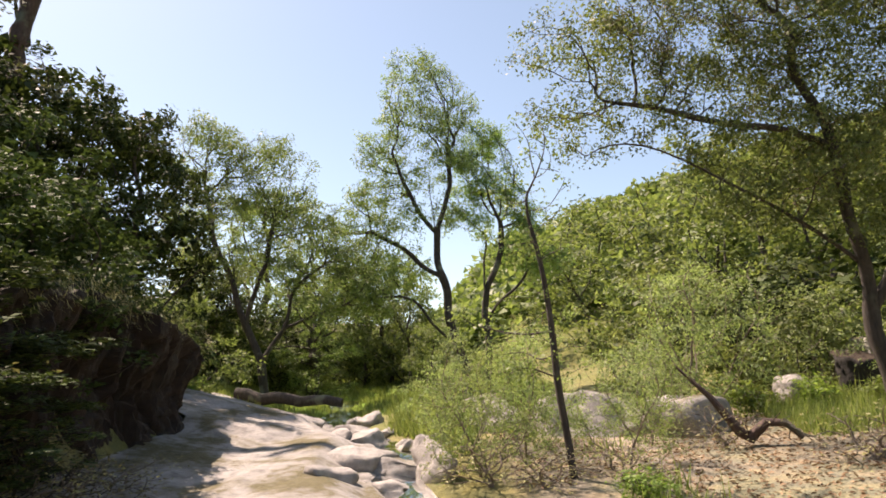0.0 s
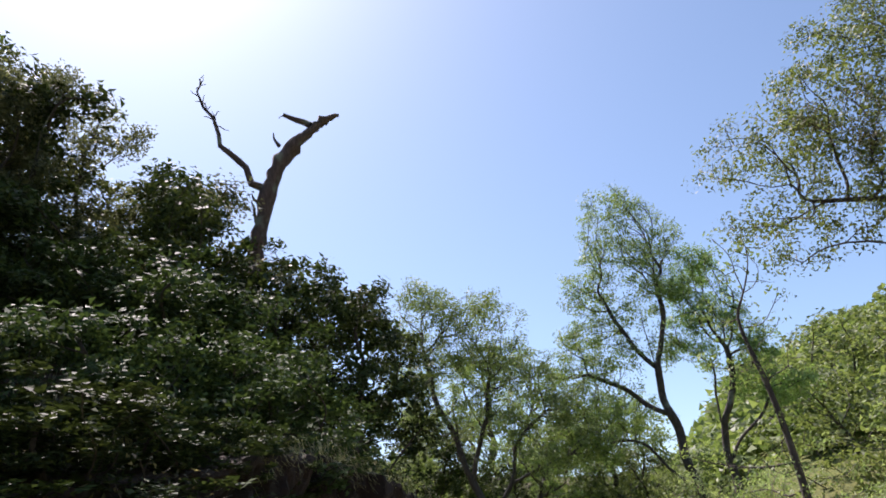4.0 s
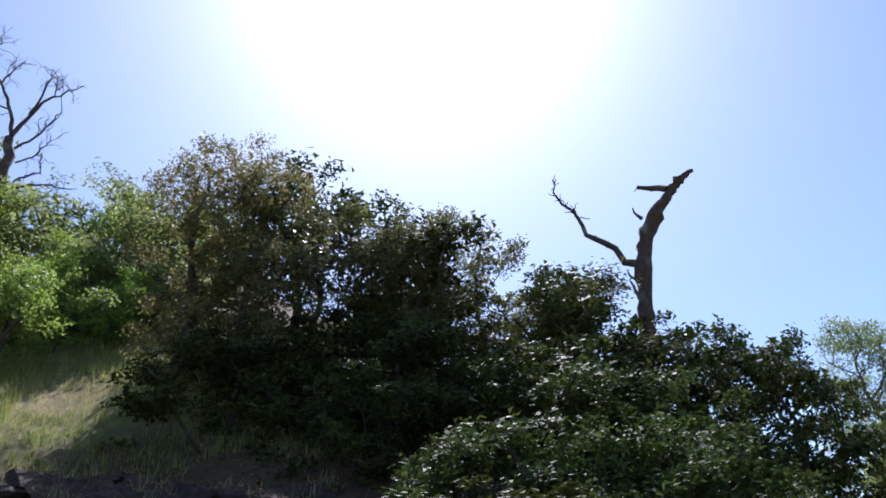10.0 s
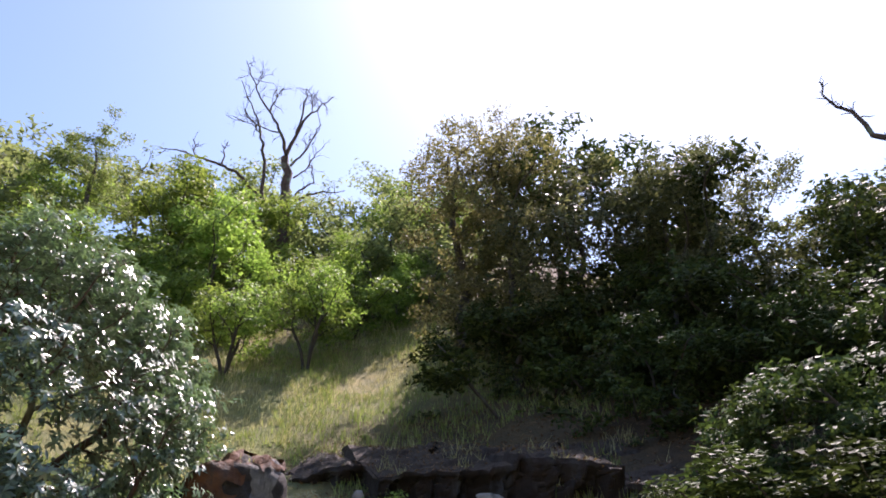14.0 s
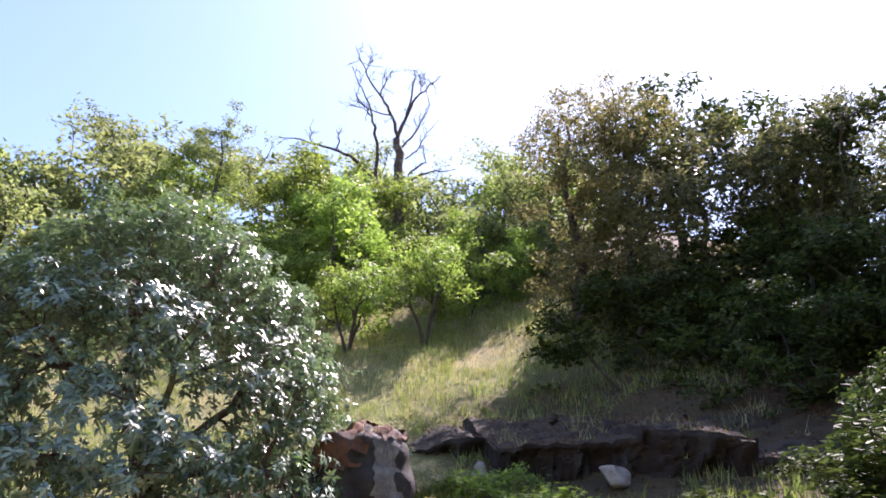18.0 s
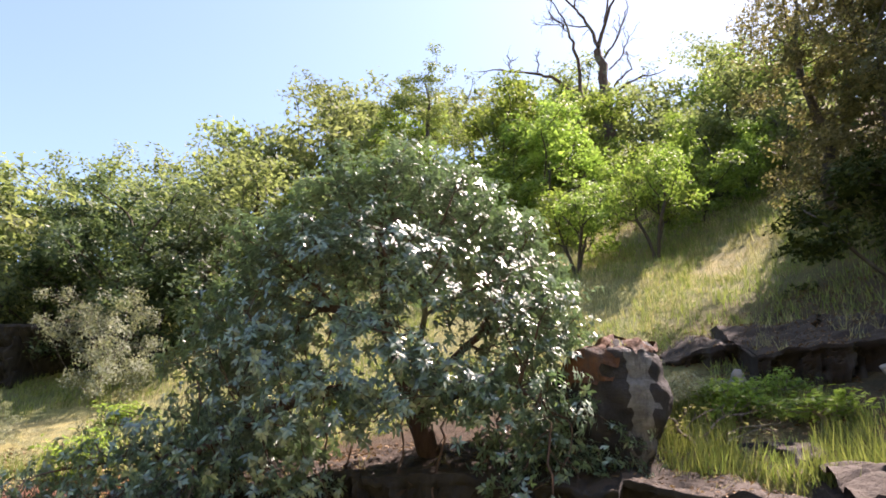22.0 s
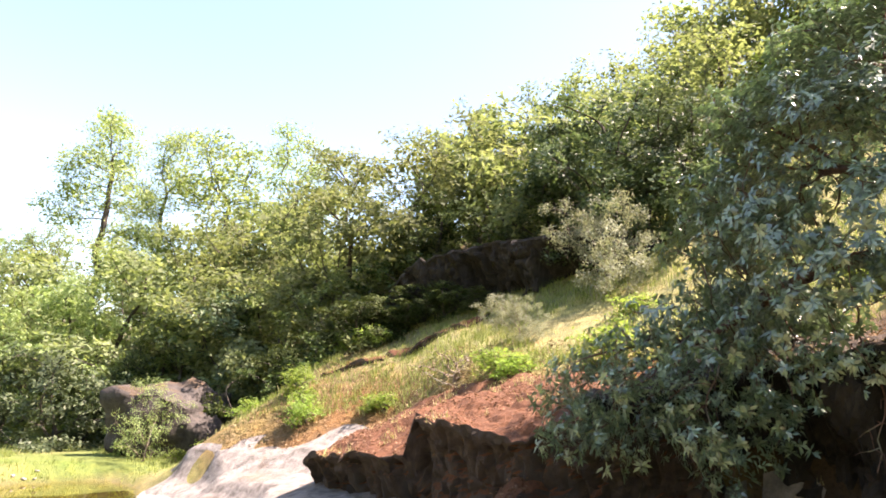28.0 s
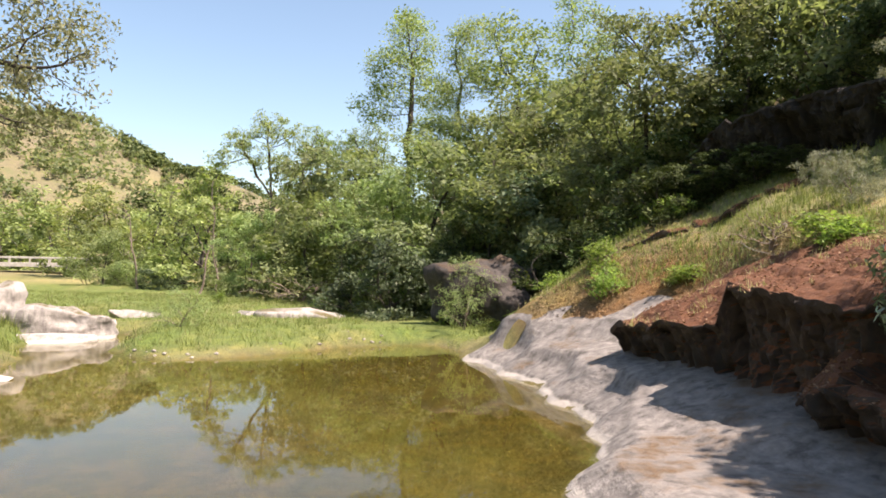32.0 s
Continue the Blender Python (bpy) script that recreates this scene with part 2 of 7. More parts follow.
def rock_material(name, dark, light, moss, moss_amount, stain=0.5, layered=0.25):
    """Weathered granite; moss and litter lie where the stone faces up."""
    m, nt, bsdf = material(name)
    p = where(nt)
    fine, mid, big = noise_tex(nt, 38.0, 5.0, 0.7, p), noise_tex(nt, 5.0, 8.0, 0.65, p), noise_tex(nt, 0.8, 5.0, 0.6, p)
    mp = nt.nodes.new("ShaderNodeMapping")
    mp.inputs["Scale"].default_value = (2.2, 2.2, 0.35)
    nt.links.new(p, mp.inputs["Vector"])
    streak = noise_tex(nt, 1.7, 6.0, 0.65, mp.outputs[0])
    mp2 = nt.nodes.new("ShaderNodeMapping")
    mp2.inputs["Scale"].default_value = (0.5, 0.5, 5.0)
    nt.links.new(p, mp2.inputs["Vector"])
    strata = noise_tex(nt, 1.6, 7.0, 0.7, mp2.outputs[0])
    col = ramp_node(nt, mid, [(0.3, dark), (0.68, light)])
    col = mix_node(nt, maths(nt, "MULTIPLY", step_node(nt, fine, 0.45, 0.65), 0.35), col, tuple(c * 0.55 for c in light))
    col = mix_node(nt, maths(nt, "MULTIPLY", step_node(nt, streak, 0.5, 0.66), stain), col, (0.045, 0.04, 0.036))
    col = mix_node(nt, maths(nt, "MULTIPLY", step_node(nt, strata, 0.56, 0.64), layered), col, tuple(c * 0.5 for c in dark))
    g = nt.nodes.new("ShaderNodeNewGeometry")
    sep = nt.nodes.new("ShaderNodeSeparateXYZ")
    nt.links.new(g.outputs["Normal"], sep.inputs[0])
    up = step_node(nt, maths(nt, "ADD", maths(nt, "ADD", sep.outputs["Z"], maths(nt, "MULTIPLY", big, 1.1)), maths(nt, "MULTIPLY", mid, 0.5)), 1.62 - moss_amount, 1.86 - moss_amount)
    mcol = ramp_node(nt, noise_tex(nt, 9.0, 6.0, 0.7, p), [(0.3, tuple(c * 0.45 for c in moss)), (0.52, moss), (0.62, (moss[0] * 0.6, moss[1] * 0.6, moss[2] * 0.6)), (0.8, (moss[0] * 1.5, moss[1] * 2.2, moss[2] * 1.6))])
    col = mix_node(nt, up, col, mcol)
    tide = nt.nodes.new("ShaderNodeSeparateXYZ")
    nt.links.new(p, tide.inputs[0])
    level = maths(nt, "ADD", tide.outputs["Z"], maths(nt, "MULTIPLY", mid, -0.12))
    band = maths(nt, "MULTIPLY", step_node(nt, level, -0.10, -0.04), maths(nt, "SUBTRACT", 1.0, step_node(nt, level, 0.02, 0.07)))
    col = mix_node(nt, maths(nt, "MULTIPLY", band, 0.55), col, (0.60, 0.56, 0.50))
    nt.links.new(col, bsdf.inputs["Base Color"])
    bsdf.inputs["Roughness"].default_value = 0.85
    bump_to(nt, bsdf, maths(nt, "ADD", maths(nt, "ADD", maths(nt, "MULTIPLY", mid, 0.7), maths(nt, "MULTIPLY", fine, 0.25)), maths(nt, "MULTIPLY", strata, 1.4 * layered)), 0.8, 0.09)
    return m


M_LIVE = leaf_material("live_oak_leaf", (0.024, 0.038, 0.014), (0.048, 0.072, 0.025), (0.095, 0.13, 0.044), 0.6, 0.2, 0.10)
M_BUSH = leaf_material("toyon_leaf", (0.034, 0.056, 0.028), (0.070, 0.105, 0.052), (0.135, 0.175, 0.095), 0.5, 0.3, 0.25)
M_OLIVE = leaf_material("olive_oak_leaf", (0.108, 0.140, 0.066), (0.162, 0.196, 0.094), (0.235, 0.268, 0.140), 0.6, 0.52, 0.2)
M_BROWN = leaf_material("brown_oak_leaf", (0.068, 0.066, 0.034), (0.135, 0.122, 0.064), (0.23, 0.20, 0.115), 0.6, 0.46, 0.3)
M_VALLEY = leaf_material("valley_oak_leaf", (0.105, 0.165, 0.050), (0.170, 0.245, 0.080), (0.26, 0.33, 0.13), 0.5, 0.46, 0.35)
M_BIG = leaf_material("big_oak_leaf", (0.070, 0.098, 0.030), (0.124, 0.160, 0.052), (0.205, 0.24, 0.09), 0.5, 0.44, 0.3)
M_YOUNG = leaf_material("young_oak_leaf", (0.074, 0.105, 0.034), (0.133, 0.172, 0.058), (0.212, 0.250, 0.098), 0.55, 0.44, 0.3)
M_MEADOW = leaf_material("meadow_oak_leaf", (0.127, 0.165, 0.056), (0.207, 0.250, 0.088), (0.307, 0.345, 0.140), 0.55, 0.46, 0.3)
M_IVY = leaf_material("tall_oak_leaf", (0.13, 0.185, 0.062), (0.21, 0.275, 0.098), (0.31, 0.365, 0.155), 0.55, 0.46, 0.3)
M_GREY = leaf_material("grey_oak_leaf", (0.058, 0.070, 0.036), (0.11, 0.122, 0.064), (0.195, 0.20, 0.11), 0.5, 0.38, 0.35)
M_GREEN = leaf_material("buckeye_leaf", (0.098, 0.155, 0.036), (0.170, 0.250, 0.060), (0.265, 0.350, 0.100), 0.55, 0.5, 0.3)
M_WILLOW = leaf_material("willow_leaf", (0.118, 0.168, 0.066), (0.190, 0.25, 0.105), (0.285, 0.345, 0.16), 0.55, 0.5, 0.3)
M_LAUREL = leaf_material("laurel_leaf", (0.030, 0.064, 0.030), (0.078, 0.138, 0.068), (0.180, 0.255, 0.145), 0.5, 0.22, 0.6)
M_LAUREL.node_tree.nodes["Principled BSDF"].inputs["Coat Weight"].default_value = 0.85
M_LAUREL.node_tree.nodes["Principled BSDF"].inputs["Coat Roughness"].default_value = 0.45
M_LAUREL.node_tree.nodes["Principled BSDF"].inputs["Coat IOR"].default_value = 2.3
M_SAGE = leaf_material("sage_leaf", (0.17, 0.20, 0.14), (0.27, 0.30, 0.22), (0.39, 0.42, 0.32), 0.7, 0.3, 0.2)
M_GRASS = leaf_material("grass_blade", (0.11, 0.155, 0.045), (0.19, 0.24, 0.075), (0.30, 0.335, 0.13), 0.6, 0.42, 0.25)
M_STRAW = leaf_material("dry_grass_blade", (0.22, 0.21, 0.10), (0.34, 0.325, 0.175), (0.48, 0.455, 0.28), 0.7, 0.35, 0.2)
M_LITTER = leaf_material("leaf_litter", (0.09, 0.050, 0.028), (0.20, 0.125, 0.07), (0.38, 0.27, 0.17), 0.8, 0.1, 0.2)
M_BARK = bark_material("oak_bark", (0.026, 0.021, 0.017), (0.085, 0.070, 0.058))
M_BARK_RED = bark_material("laurel_bark", (0.05, 0.028, 0.02), (0.16, 0.095, 0.07))
M_DEAD = bark_material("dead_wood", (0.035, 0.022, 0.018), (0.13, 0.085, 0.068))
M_TWIG = bark_material("dry_twig", (0.10, 0.08, 0.065), (0.25, 0.20, 0.16))
M_GRANITE = rock_material("granite", (0.21, 0.195, 0.18), (0.43, 0.405, 0.375), (0.12, 0.10, 0.04), -0.05, 0.45)
M_PALE = leaf_material("pale_oak_leaf", (0.13, 0.15, 0.08), (0.21, 0.23, 0.13), (0.31, 0.33, 0.21), 0.6, 0.45, 0.25)
# granite in darker greys than the slab by the stream
M_WEATHERED = rock_material("weathered_granite", (0.10, 0.092, 0.084), (0.30, 0.28, 0.258), (0.13, 0.08, 0.038), -0.12, 0.6)
M_MOSSY = rock_material("mossy_granite", (0.020, 0.014, 0.011), (0.085, 0.062, 0.048), (0.120, 0.043, 0.014), 0.54, 0.8, 0.1)
M_CAPPED = rock_material("capped_granite", (0.006, 0.005, 0.005), (0.040, 0.034, 0.030), (0.08, 0.035, 0.016), 0.0, 1.0)
M_STREAK = rock_material("streak_granite", (0.05, 0.046, 0.042), (0.24, 0.23, 0.215), (0.13, 0.06, 0.03), 0.1, 1.0)
M_DARKROCK = rock_material("dark_granite", (0.022, 0.019, 0.017), (0.078, 0.068, 0.060), (0.07, 0.045, 0.025), 0.05, 0.8)
# granite copy with the shade of ledge and overhang put into its colour
M_SHADE_ROCK = rock_material("shade_dark_granite", (0.007, 0.006, 0.005), (0.030, 0.025, 0.021), (0.045, 0.026, 0.013), 0.25, 0.9)
M_RUST = rock_material("rust_moss", (0.035, 0.014, 0.007), (0.16, 0.066, 0.025), (0.15, 0.062, 0.022), 0.0, 0.8)
# dark brown earth, its colour lowered further to carry the bank's shade
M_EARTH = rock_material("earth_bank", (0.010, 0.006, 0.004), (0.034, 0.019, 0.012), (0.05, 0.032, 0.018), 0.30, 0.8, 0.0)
M_STONE = rock_material("creek_stone", (0.22, 0.205, 0.19), (0.46, 0.43, 0.40), (0.1, 0.09, 0.04), -0.3, 0.3)


def ground_material():
    """Colour of the cover comes with the land; grain, litter and soil over it."""
    m, nt, bsdf = material("land")
    p = where(nt)
    a = nt.nodes.new("ShaderNodeAttribute")
    a.attribute_name = "cover"
    fine, mid, big = noise_tex(nt, 22.0, 6.0, 0.75, p), noise_tex(nt, 2.6, 8.0, 0.65, p), noise_tex(nt, 0.35, 5.0, 0.6, p)
    col = mix_node(nt, step_node(nt, mid, 0.40, 0.66), a.outputs["Color"], mix_node(nt, 1.0, a.outputs["Color"], (1.5, 1.35, 1.15), "MULTIPLY"))
    col = mix_node(nt, maths(nt, "MULTIPLY", step_node(nt, fine, 0.48, 0.68), 0.7), col, mix_node(nt, 1.0, col, (0.32, 0.32, 0.36), "MULTIPLY"))
    col = mix_node(nt, maths(nt, "MULTIPLY", step_node(nt, big, 0.5, 0.64), 0.5), col, mix_node(nt, 1.0, col, (0.75, 0.95, 0.7), "MULTIPLY"))
    nt.links.new(col, bsdf.inputs["Base Color"])
    bsdf.inputs["Roughness"].default_value = 0.95
    bsdf.inputs["Specular IOR Level"].default_value = 0.2
    bump_to(nt, bsdf, maths(nt, "ADD", fine, maths(nt, "MULTIPLY", mid, 2.0)), 0.7, 0.08)
    return m


def water_material():
    m, nt, bsdf = material("creek_water")
    p = where(nt)
    bsdf.inputs["Base Color"].default_value = (0.66, 0.66, 0.34, 1)
    bsdf.inputs["Transmission Weight"].default_value = 1.0
    bsdf.inputs["Roughness"].default_value = 0.015
    bsdf.inputs["IOR"].default_value = 1.33
    bump_to(nt, bsdf, noise_tex(nt, 2.6, 3.0, 0.5, p), 0.02, 0.02)
    return m


M_LAND, M_WATER = ground_material(), water_material()


# ---- builders ----
def mesh_from(name, verts, faces, mat, smooth=False):
    """A mesh from arrays of places and of faces with the same number of corners."""
    verts, faces = np.asarray(verts, np.float32), np.asarray(faces, np.int32)
    me = bpy.data.meshes.new(name)
    n, k = faces.shape
    me.vertices.add(len(verts))
    me.vertices.foreach_set("co", verts.ravel())
    me.loops.add(n * k)
    me.loops.foreach_set("vertex_index", faces.ravel())
    me.polygons.add(n)
    me.polygons.foreach_set("loop_start", np.arange(0, n * k, k, dtype=np.int32))
    me.polygons.foreach_set("use_smooth", np.full(n, smooth))
    me.update(calc_edges=True)
    me.validate()
    me.materials.append(mat)
    return me


def part(name, me, parent, label=""):
    ob = new(name, me)
    ob.parent = parent
    return tagged(ob, label)


def sheet(name, f, us, vs, mat):
    U, V = np.meshgrid(us, vs)
    n, k = U.shape
    i = np.arange(n * k).reshape(n, k)
    quads = np.stack([i[:-1, :-1], i[:-1, 1:], i[1:, 1:], i[1:, :-1]], -1).reshape(-1, 4)
    return mesh_from(name, np.stack([U, V, f(U, V)], -1).reshape(-1, 3), quads, mat, True)


def tubes(paths):
    """Tapered limbs along lines of places and radii, as one set of arrays."""
    verts, faces, base = [], [], 0
    for pts, rad in paths:
        pts, rad = np.asarray(pts, float), np.asarray(rad, float)
        n = len(pts)
        if n < 2:
            continue
        sides = 9 if rad[0] > 0.12 else 6 if rad[0] > 0.035 else 4 if rad[0] > 0.015 else 3
        tan = np.gradient(pts, axis=0)
        tan /= np.linalg.norm(tan, axis=1)[:, None] + 1e-9
        ref = np.array([0.31, 0.95, 0.05]) if abs(tan[0][1]) < 0.8 else np.array([1.0, 0.1, 0.05])
        a = np.cross(tan, ref)
        a /= np.linalg.norm(a, axis=1)[:, None] + 1e-9
        b = np.cross(tan, a)
        ang = np.arange(sides) * 2 * np.pi / sides
        ring = pts[:, None, :] + rad[:, None, None] * (np.cos(ang)[None, :, None] * a[:, None, :] + np.sin(ang)[None, :, None] * b[:, None, :])
        verts.append(ring.reshape(-1, 3))
        i = base + np.arange(n * sides).reshape(n, sides)
        j = np.roll(i, -1, axis=1)
        faces.append(np.stack([i[:-1], j[:-1], j[1:], i[1:]], -1).reshape(-1, 4))
        base += n * sides
    return np.concatenate(verts), np.concatenate(faces)


def fill(rng, blobs, n):
    """Places spread through round masses (x, y, z, radius across, radius up), more of them near the outside."""
    blobs = np.asarray(blobs, float)
    w = blobs[:, 3] ** 2 * blobs[:, 4]
    pick = rng.choice(len(blobs), n, p=w / w.sum())
    v = rng.normal(size=(n, 3))
    v /= np.linalg.norm(v, axis=1)[:, None]
    r = rng.random(n) ** 0.42
    return blobs[pick, :3] + v * r[:, None] * np.stack([blobs[pick, 3], blobs[pick, 3], blobs[pick, 4]], 1)


def clumped(rng, blobs, clumps, each, size):
    """Places in small tufts through the masses, as leafy twigs stand."""
    c = np.repeat(fill(rng, blobs, clumps), each, axis=0)
    return c + rng.normal(size=c.shape) * size * np.array([1, 1, 0.7])


def grow(rng, points, stem, step, wiggle=0.25, droop=0.0, boughs=()):
    """Limbs that grow from the stem and its boughs towards the points. Returns places and each one's parent."""
    pos = [np.array(p, float) for p in stem]
    par = list(range(-1, len(stem) - 1))
    for bough in boughs:
        line = [np.array(p, float) for p in stem_line(bough)]
        last = int(np.argmin([np.linalg.norm(p - line[0]) for p in pos]))
        for p in line[1:]:
            pos.append(p)
            par.append(last)
            last = len(pos) - 1
    P = np.array(pos)
    D = np.linalg.norm(points[:, None, :] - P[None], axis=2)
    near, dist = D.argmin(1), D.min(1)
    alive = np.ones(len(points), bool)
    for _ in range(90):
        if not alive.any() or len(P) > 9000:
            break
        idx = near[alive]
        v = points[alive] - P[idx]
        v /= np.linalg.norm(v, axis=1)[:, None] + 1e-9
        acc = np.zeros_like(P)
        np.add.at(acc, idx, v)
        sel = np.unique(idx)
        way = acc[sel] / (np.linalg.norm(acc[sel], axis=1)[:, None] + 1e-9) + rng.normal(size=(len(sel), 3)) * wiggle
        way[:, 2] -= droop
        way /= np.linalg.norm(way, axis=1)[:, None] + 1e-9
        fresh = P[sel] + way * step
        start = len(P)
        P = np.concatenate([P, fresh])
        par += sel.tolist()
        D = np.linalg.norm(points[:, None, :] - fresh[None], axis=2)
        k, m = D.argmin(1), D.min(1)
        closer = m < dist
        near[closer], dist[closer] = start + k[closer], m[closer]
        alive &= dist > step * 1.5
    return P, np.array(par)


def limbs(P, par, foot, twig):
    """Lines and radii for the grown limbs; the tips are returned too."""
    n = len(P)
    has = np.zeros(n, bool)
    has[par[par >= 0]] = True
    count = np.where(has, 0.0, 1.0)
    for i in range(n - 1, 0, -1):
        count[par[i]] += count[i]
    power = math.log(foot / twig) / math.log(max(count[0], 2))
    rad = twig * np.maximum(count, 1) ** power
    main = np.full(n, -1)
    for i in range(1, n):
        p = par[i]
        if main[p] < 0 or count[i] > count[main[p]]:
            main[p] = i
    P = P.copy()
    inner = np.where((par >= 0) & (main >= 0))[0]
    for _ in range(2):
        P[inner] = 0.5 * P[inner] + 0.25 * P[par[inner]] + 0.25 * P[main[inner]]
    paths = []
    for i in range(n):
        p = par[i]
        if p >= 0 and main[p] == i:
            continue
        line, r = ([P[p]], [min(rad[p], rad[i] * 1.25)]) if p >= 0 else ([], [])
        k = i
        while k >= 0:
            line.append(P[k])
            r.append(rad[k])
            k = main[k]
        if p < 0:
            r[0] *= 1.5
        paths.append((line, r))
    return paths, P[~has], rad


def outward(centres, blobs):
    """Ways out of the nearest mass, for each place."""
    b = np.asarray(blobs, float)
    out = np.empty_like(centres)
    for k in range(0, len(centres), 4000):
        d = centres[k:k + 4000, None, :] - b[None, :, :3]
        near = (np.linalg.norm(d, axis=2) / b[None, :, 3]).argmin(1)
        out[k:k + 4000] = d[np.arange(len(near)), near]
    return out / (np.linalg.norm(out, axis=1)[:, None] + 0.05)


def small_leaves(rng, centres, total, spread, length, width, up=0.5, hang=0.0, blobs=None):
    """Leaves of one face each, in loose tufts about the centres; they face out of their mass."""
    pick = rng.integers(0, len(centres), int(total))
    c = centres[pick]
    n = len(c)
    c = c + np.clip(rng.normal(size=(n, 3)), -1.6, 1.6) * spread * np.array([1, 1, 0.75])
    nrm = rng.normal(size=(n, 3))
    if blobs is None:
        nrm[:, 2] = np.abs(nrm[:, 2]) + up
    else:
        nrm = nrm * 0.55 + outward(centres, blobs)[pick] * 0.75
        nrm[:, 2] += up
    nrm /= np.linalg.norm(nrm, axis=1)[:, None]
    a = rng.normal(size=(n, 3))
    a[:, 2] -= hang
    a -= (a * nrm).sum(1)[:, None] * nrm
    a /= np.linalg.norm(a, axis=1)[:, None] + 1e-9
    b = np.cross(nrm, a)
    L = (length * rng.uniform(0.55, 1.3, n))[:, None]
    W = (width * rng.uniform(0.7, 1.3, n))[:, None]
    v = np.stack([c - a * L * 0.5, c + a * L * 0.1 + b * W * 0.6, c + a * L * 0.5 - b * W * 0.4], 1).reshape(-1, 3)
    return v, np.arange(n * 3).reshape(n, 3)


def leaves(rng, centres, each, spread, length, width, up=0.5, hang=0.0, fold=0.18):
    """Many single leaves about the centres: two faces each, folded along the rib."""
    c = np.repeat(centres, each, axis=0)
    n = len(c)
    c = c + rng.normal(size=(n, 3)) * spread
    nrm = rng.normal(size=(n, 3))
    nrm[:, 2] = np.abs(nrm[:, 2]) + up
    nrm /= np.linalg.norm(nrm, axis=1)[:, None]
    a = rng.normal(size=(n, 3))
    a[:, 2] -= hang
    a -= (a * nrm).sum(1)[:, None] * nrm
    a /= np.linalg.norm(a, axis=1)[:, None] + 1e-9
    b = np.cross(nrm, a)
    L = (length * rng.uniform(0.6, 1.3, n))[:, None]
    W = (width * rng.uniform(0.7, 1.25, n))[:, None]
    mid = c + a * L * 0.45 + nrm * L * fold
    v = np.stack([c, mid + b * W * 0.5, c + a * L, mid - b * W * 0.5], 1).reshape(-1, 3)
    i = np.arange(n)[:, None] * 4
    f = np.concatenate([i + [0, 2, 1], i + [0, 3, 2]], 1).reshape(-1, 3)
    return v, f


def rosettes(rng, tips, each, length, width):
    """Long leaves in whorls at the twig ends, each whorl tilted its own way."""
    n = len(tips)
    out = tips - tips.mean(0)
    axis = rng.normal(size=(n, 3)) * 0.32 + 1.0 * out / (np.linalg.norm(out, axis=1)[:, None] + 0.3)
    axis[:, 2] += 0.65
    axis /= np.linalg.norm(axis, axis=1)[:, None]
    side = np.cross(axis, rng.normal(size=(n, 3)))
    side /= np.linalg.norm(side, axis=1)[:, None]
    other = np.cross(axis, side)
    turn = np.tile(np.arange(each) * 2.39996, n) + np.repeat(rng.uniform(0, 6.28, n), each)
    ax, sd, ot = (np.repeat(k, each, axis=0) for k in (axis, side, other))
    m = n * each
    out = sd * np.cos(turn)[:, None] + ot * np.sin(turn)[:, None]
    a = out * 0.9 + ax * rng.uniform(-0.55, 0.2, m)[:, None]
    a /= np.linalg.norm(a, axis=1)[:, None]
    b = np.cross(ax, a)
    b /= np.linalg.norm(b, axis=1)[:, None] + 1e-9
    nrm = np.cross(a, b)
    c = np.repeat(tips, each, axis=0) - ax * rng.uniform(0, 0.09, m)[:, None]
    L, W = (length * rng.uniform(0.65, 1.2, m))[:, None], (width * rng.uniform(0.8, 1.2, m))[:, None]
    mid = c + a * L * 0.5 + nrm * (L * 0.04 + W * 0.1)
    low = np.array([0, 0, 0.12]) * L
    v = np.stack([c, mid + b * W * 0.5 - nrm * W * 0.26, c + a * L - low, mid - b * W * 0.5 - nrm * W * 0.26], 1).reshape(-1, 3)
    i = np.arange(m)[:, None] * 4
    return v, np.concatenate([i + [0, 2, 1], i + [0, 3, 2]], 1).reshape(-1, 3)


def join_arrays(sets):
    verts, faces, base = [], [], 0
    for v, f in sets:
        verts.append(v)
        faces.append(f + base)
        base += len(v)
    return np.concatenate(verts), np.concatenate(faces)


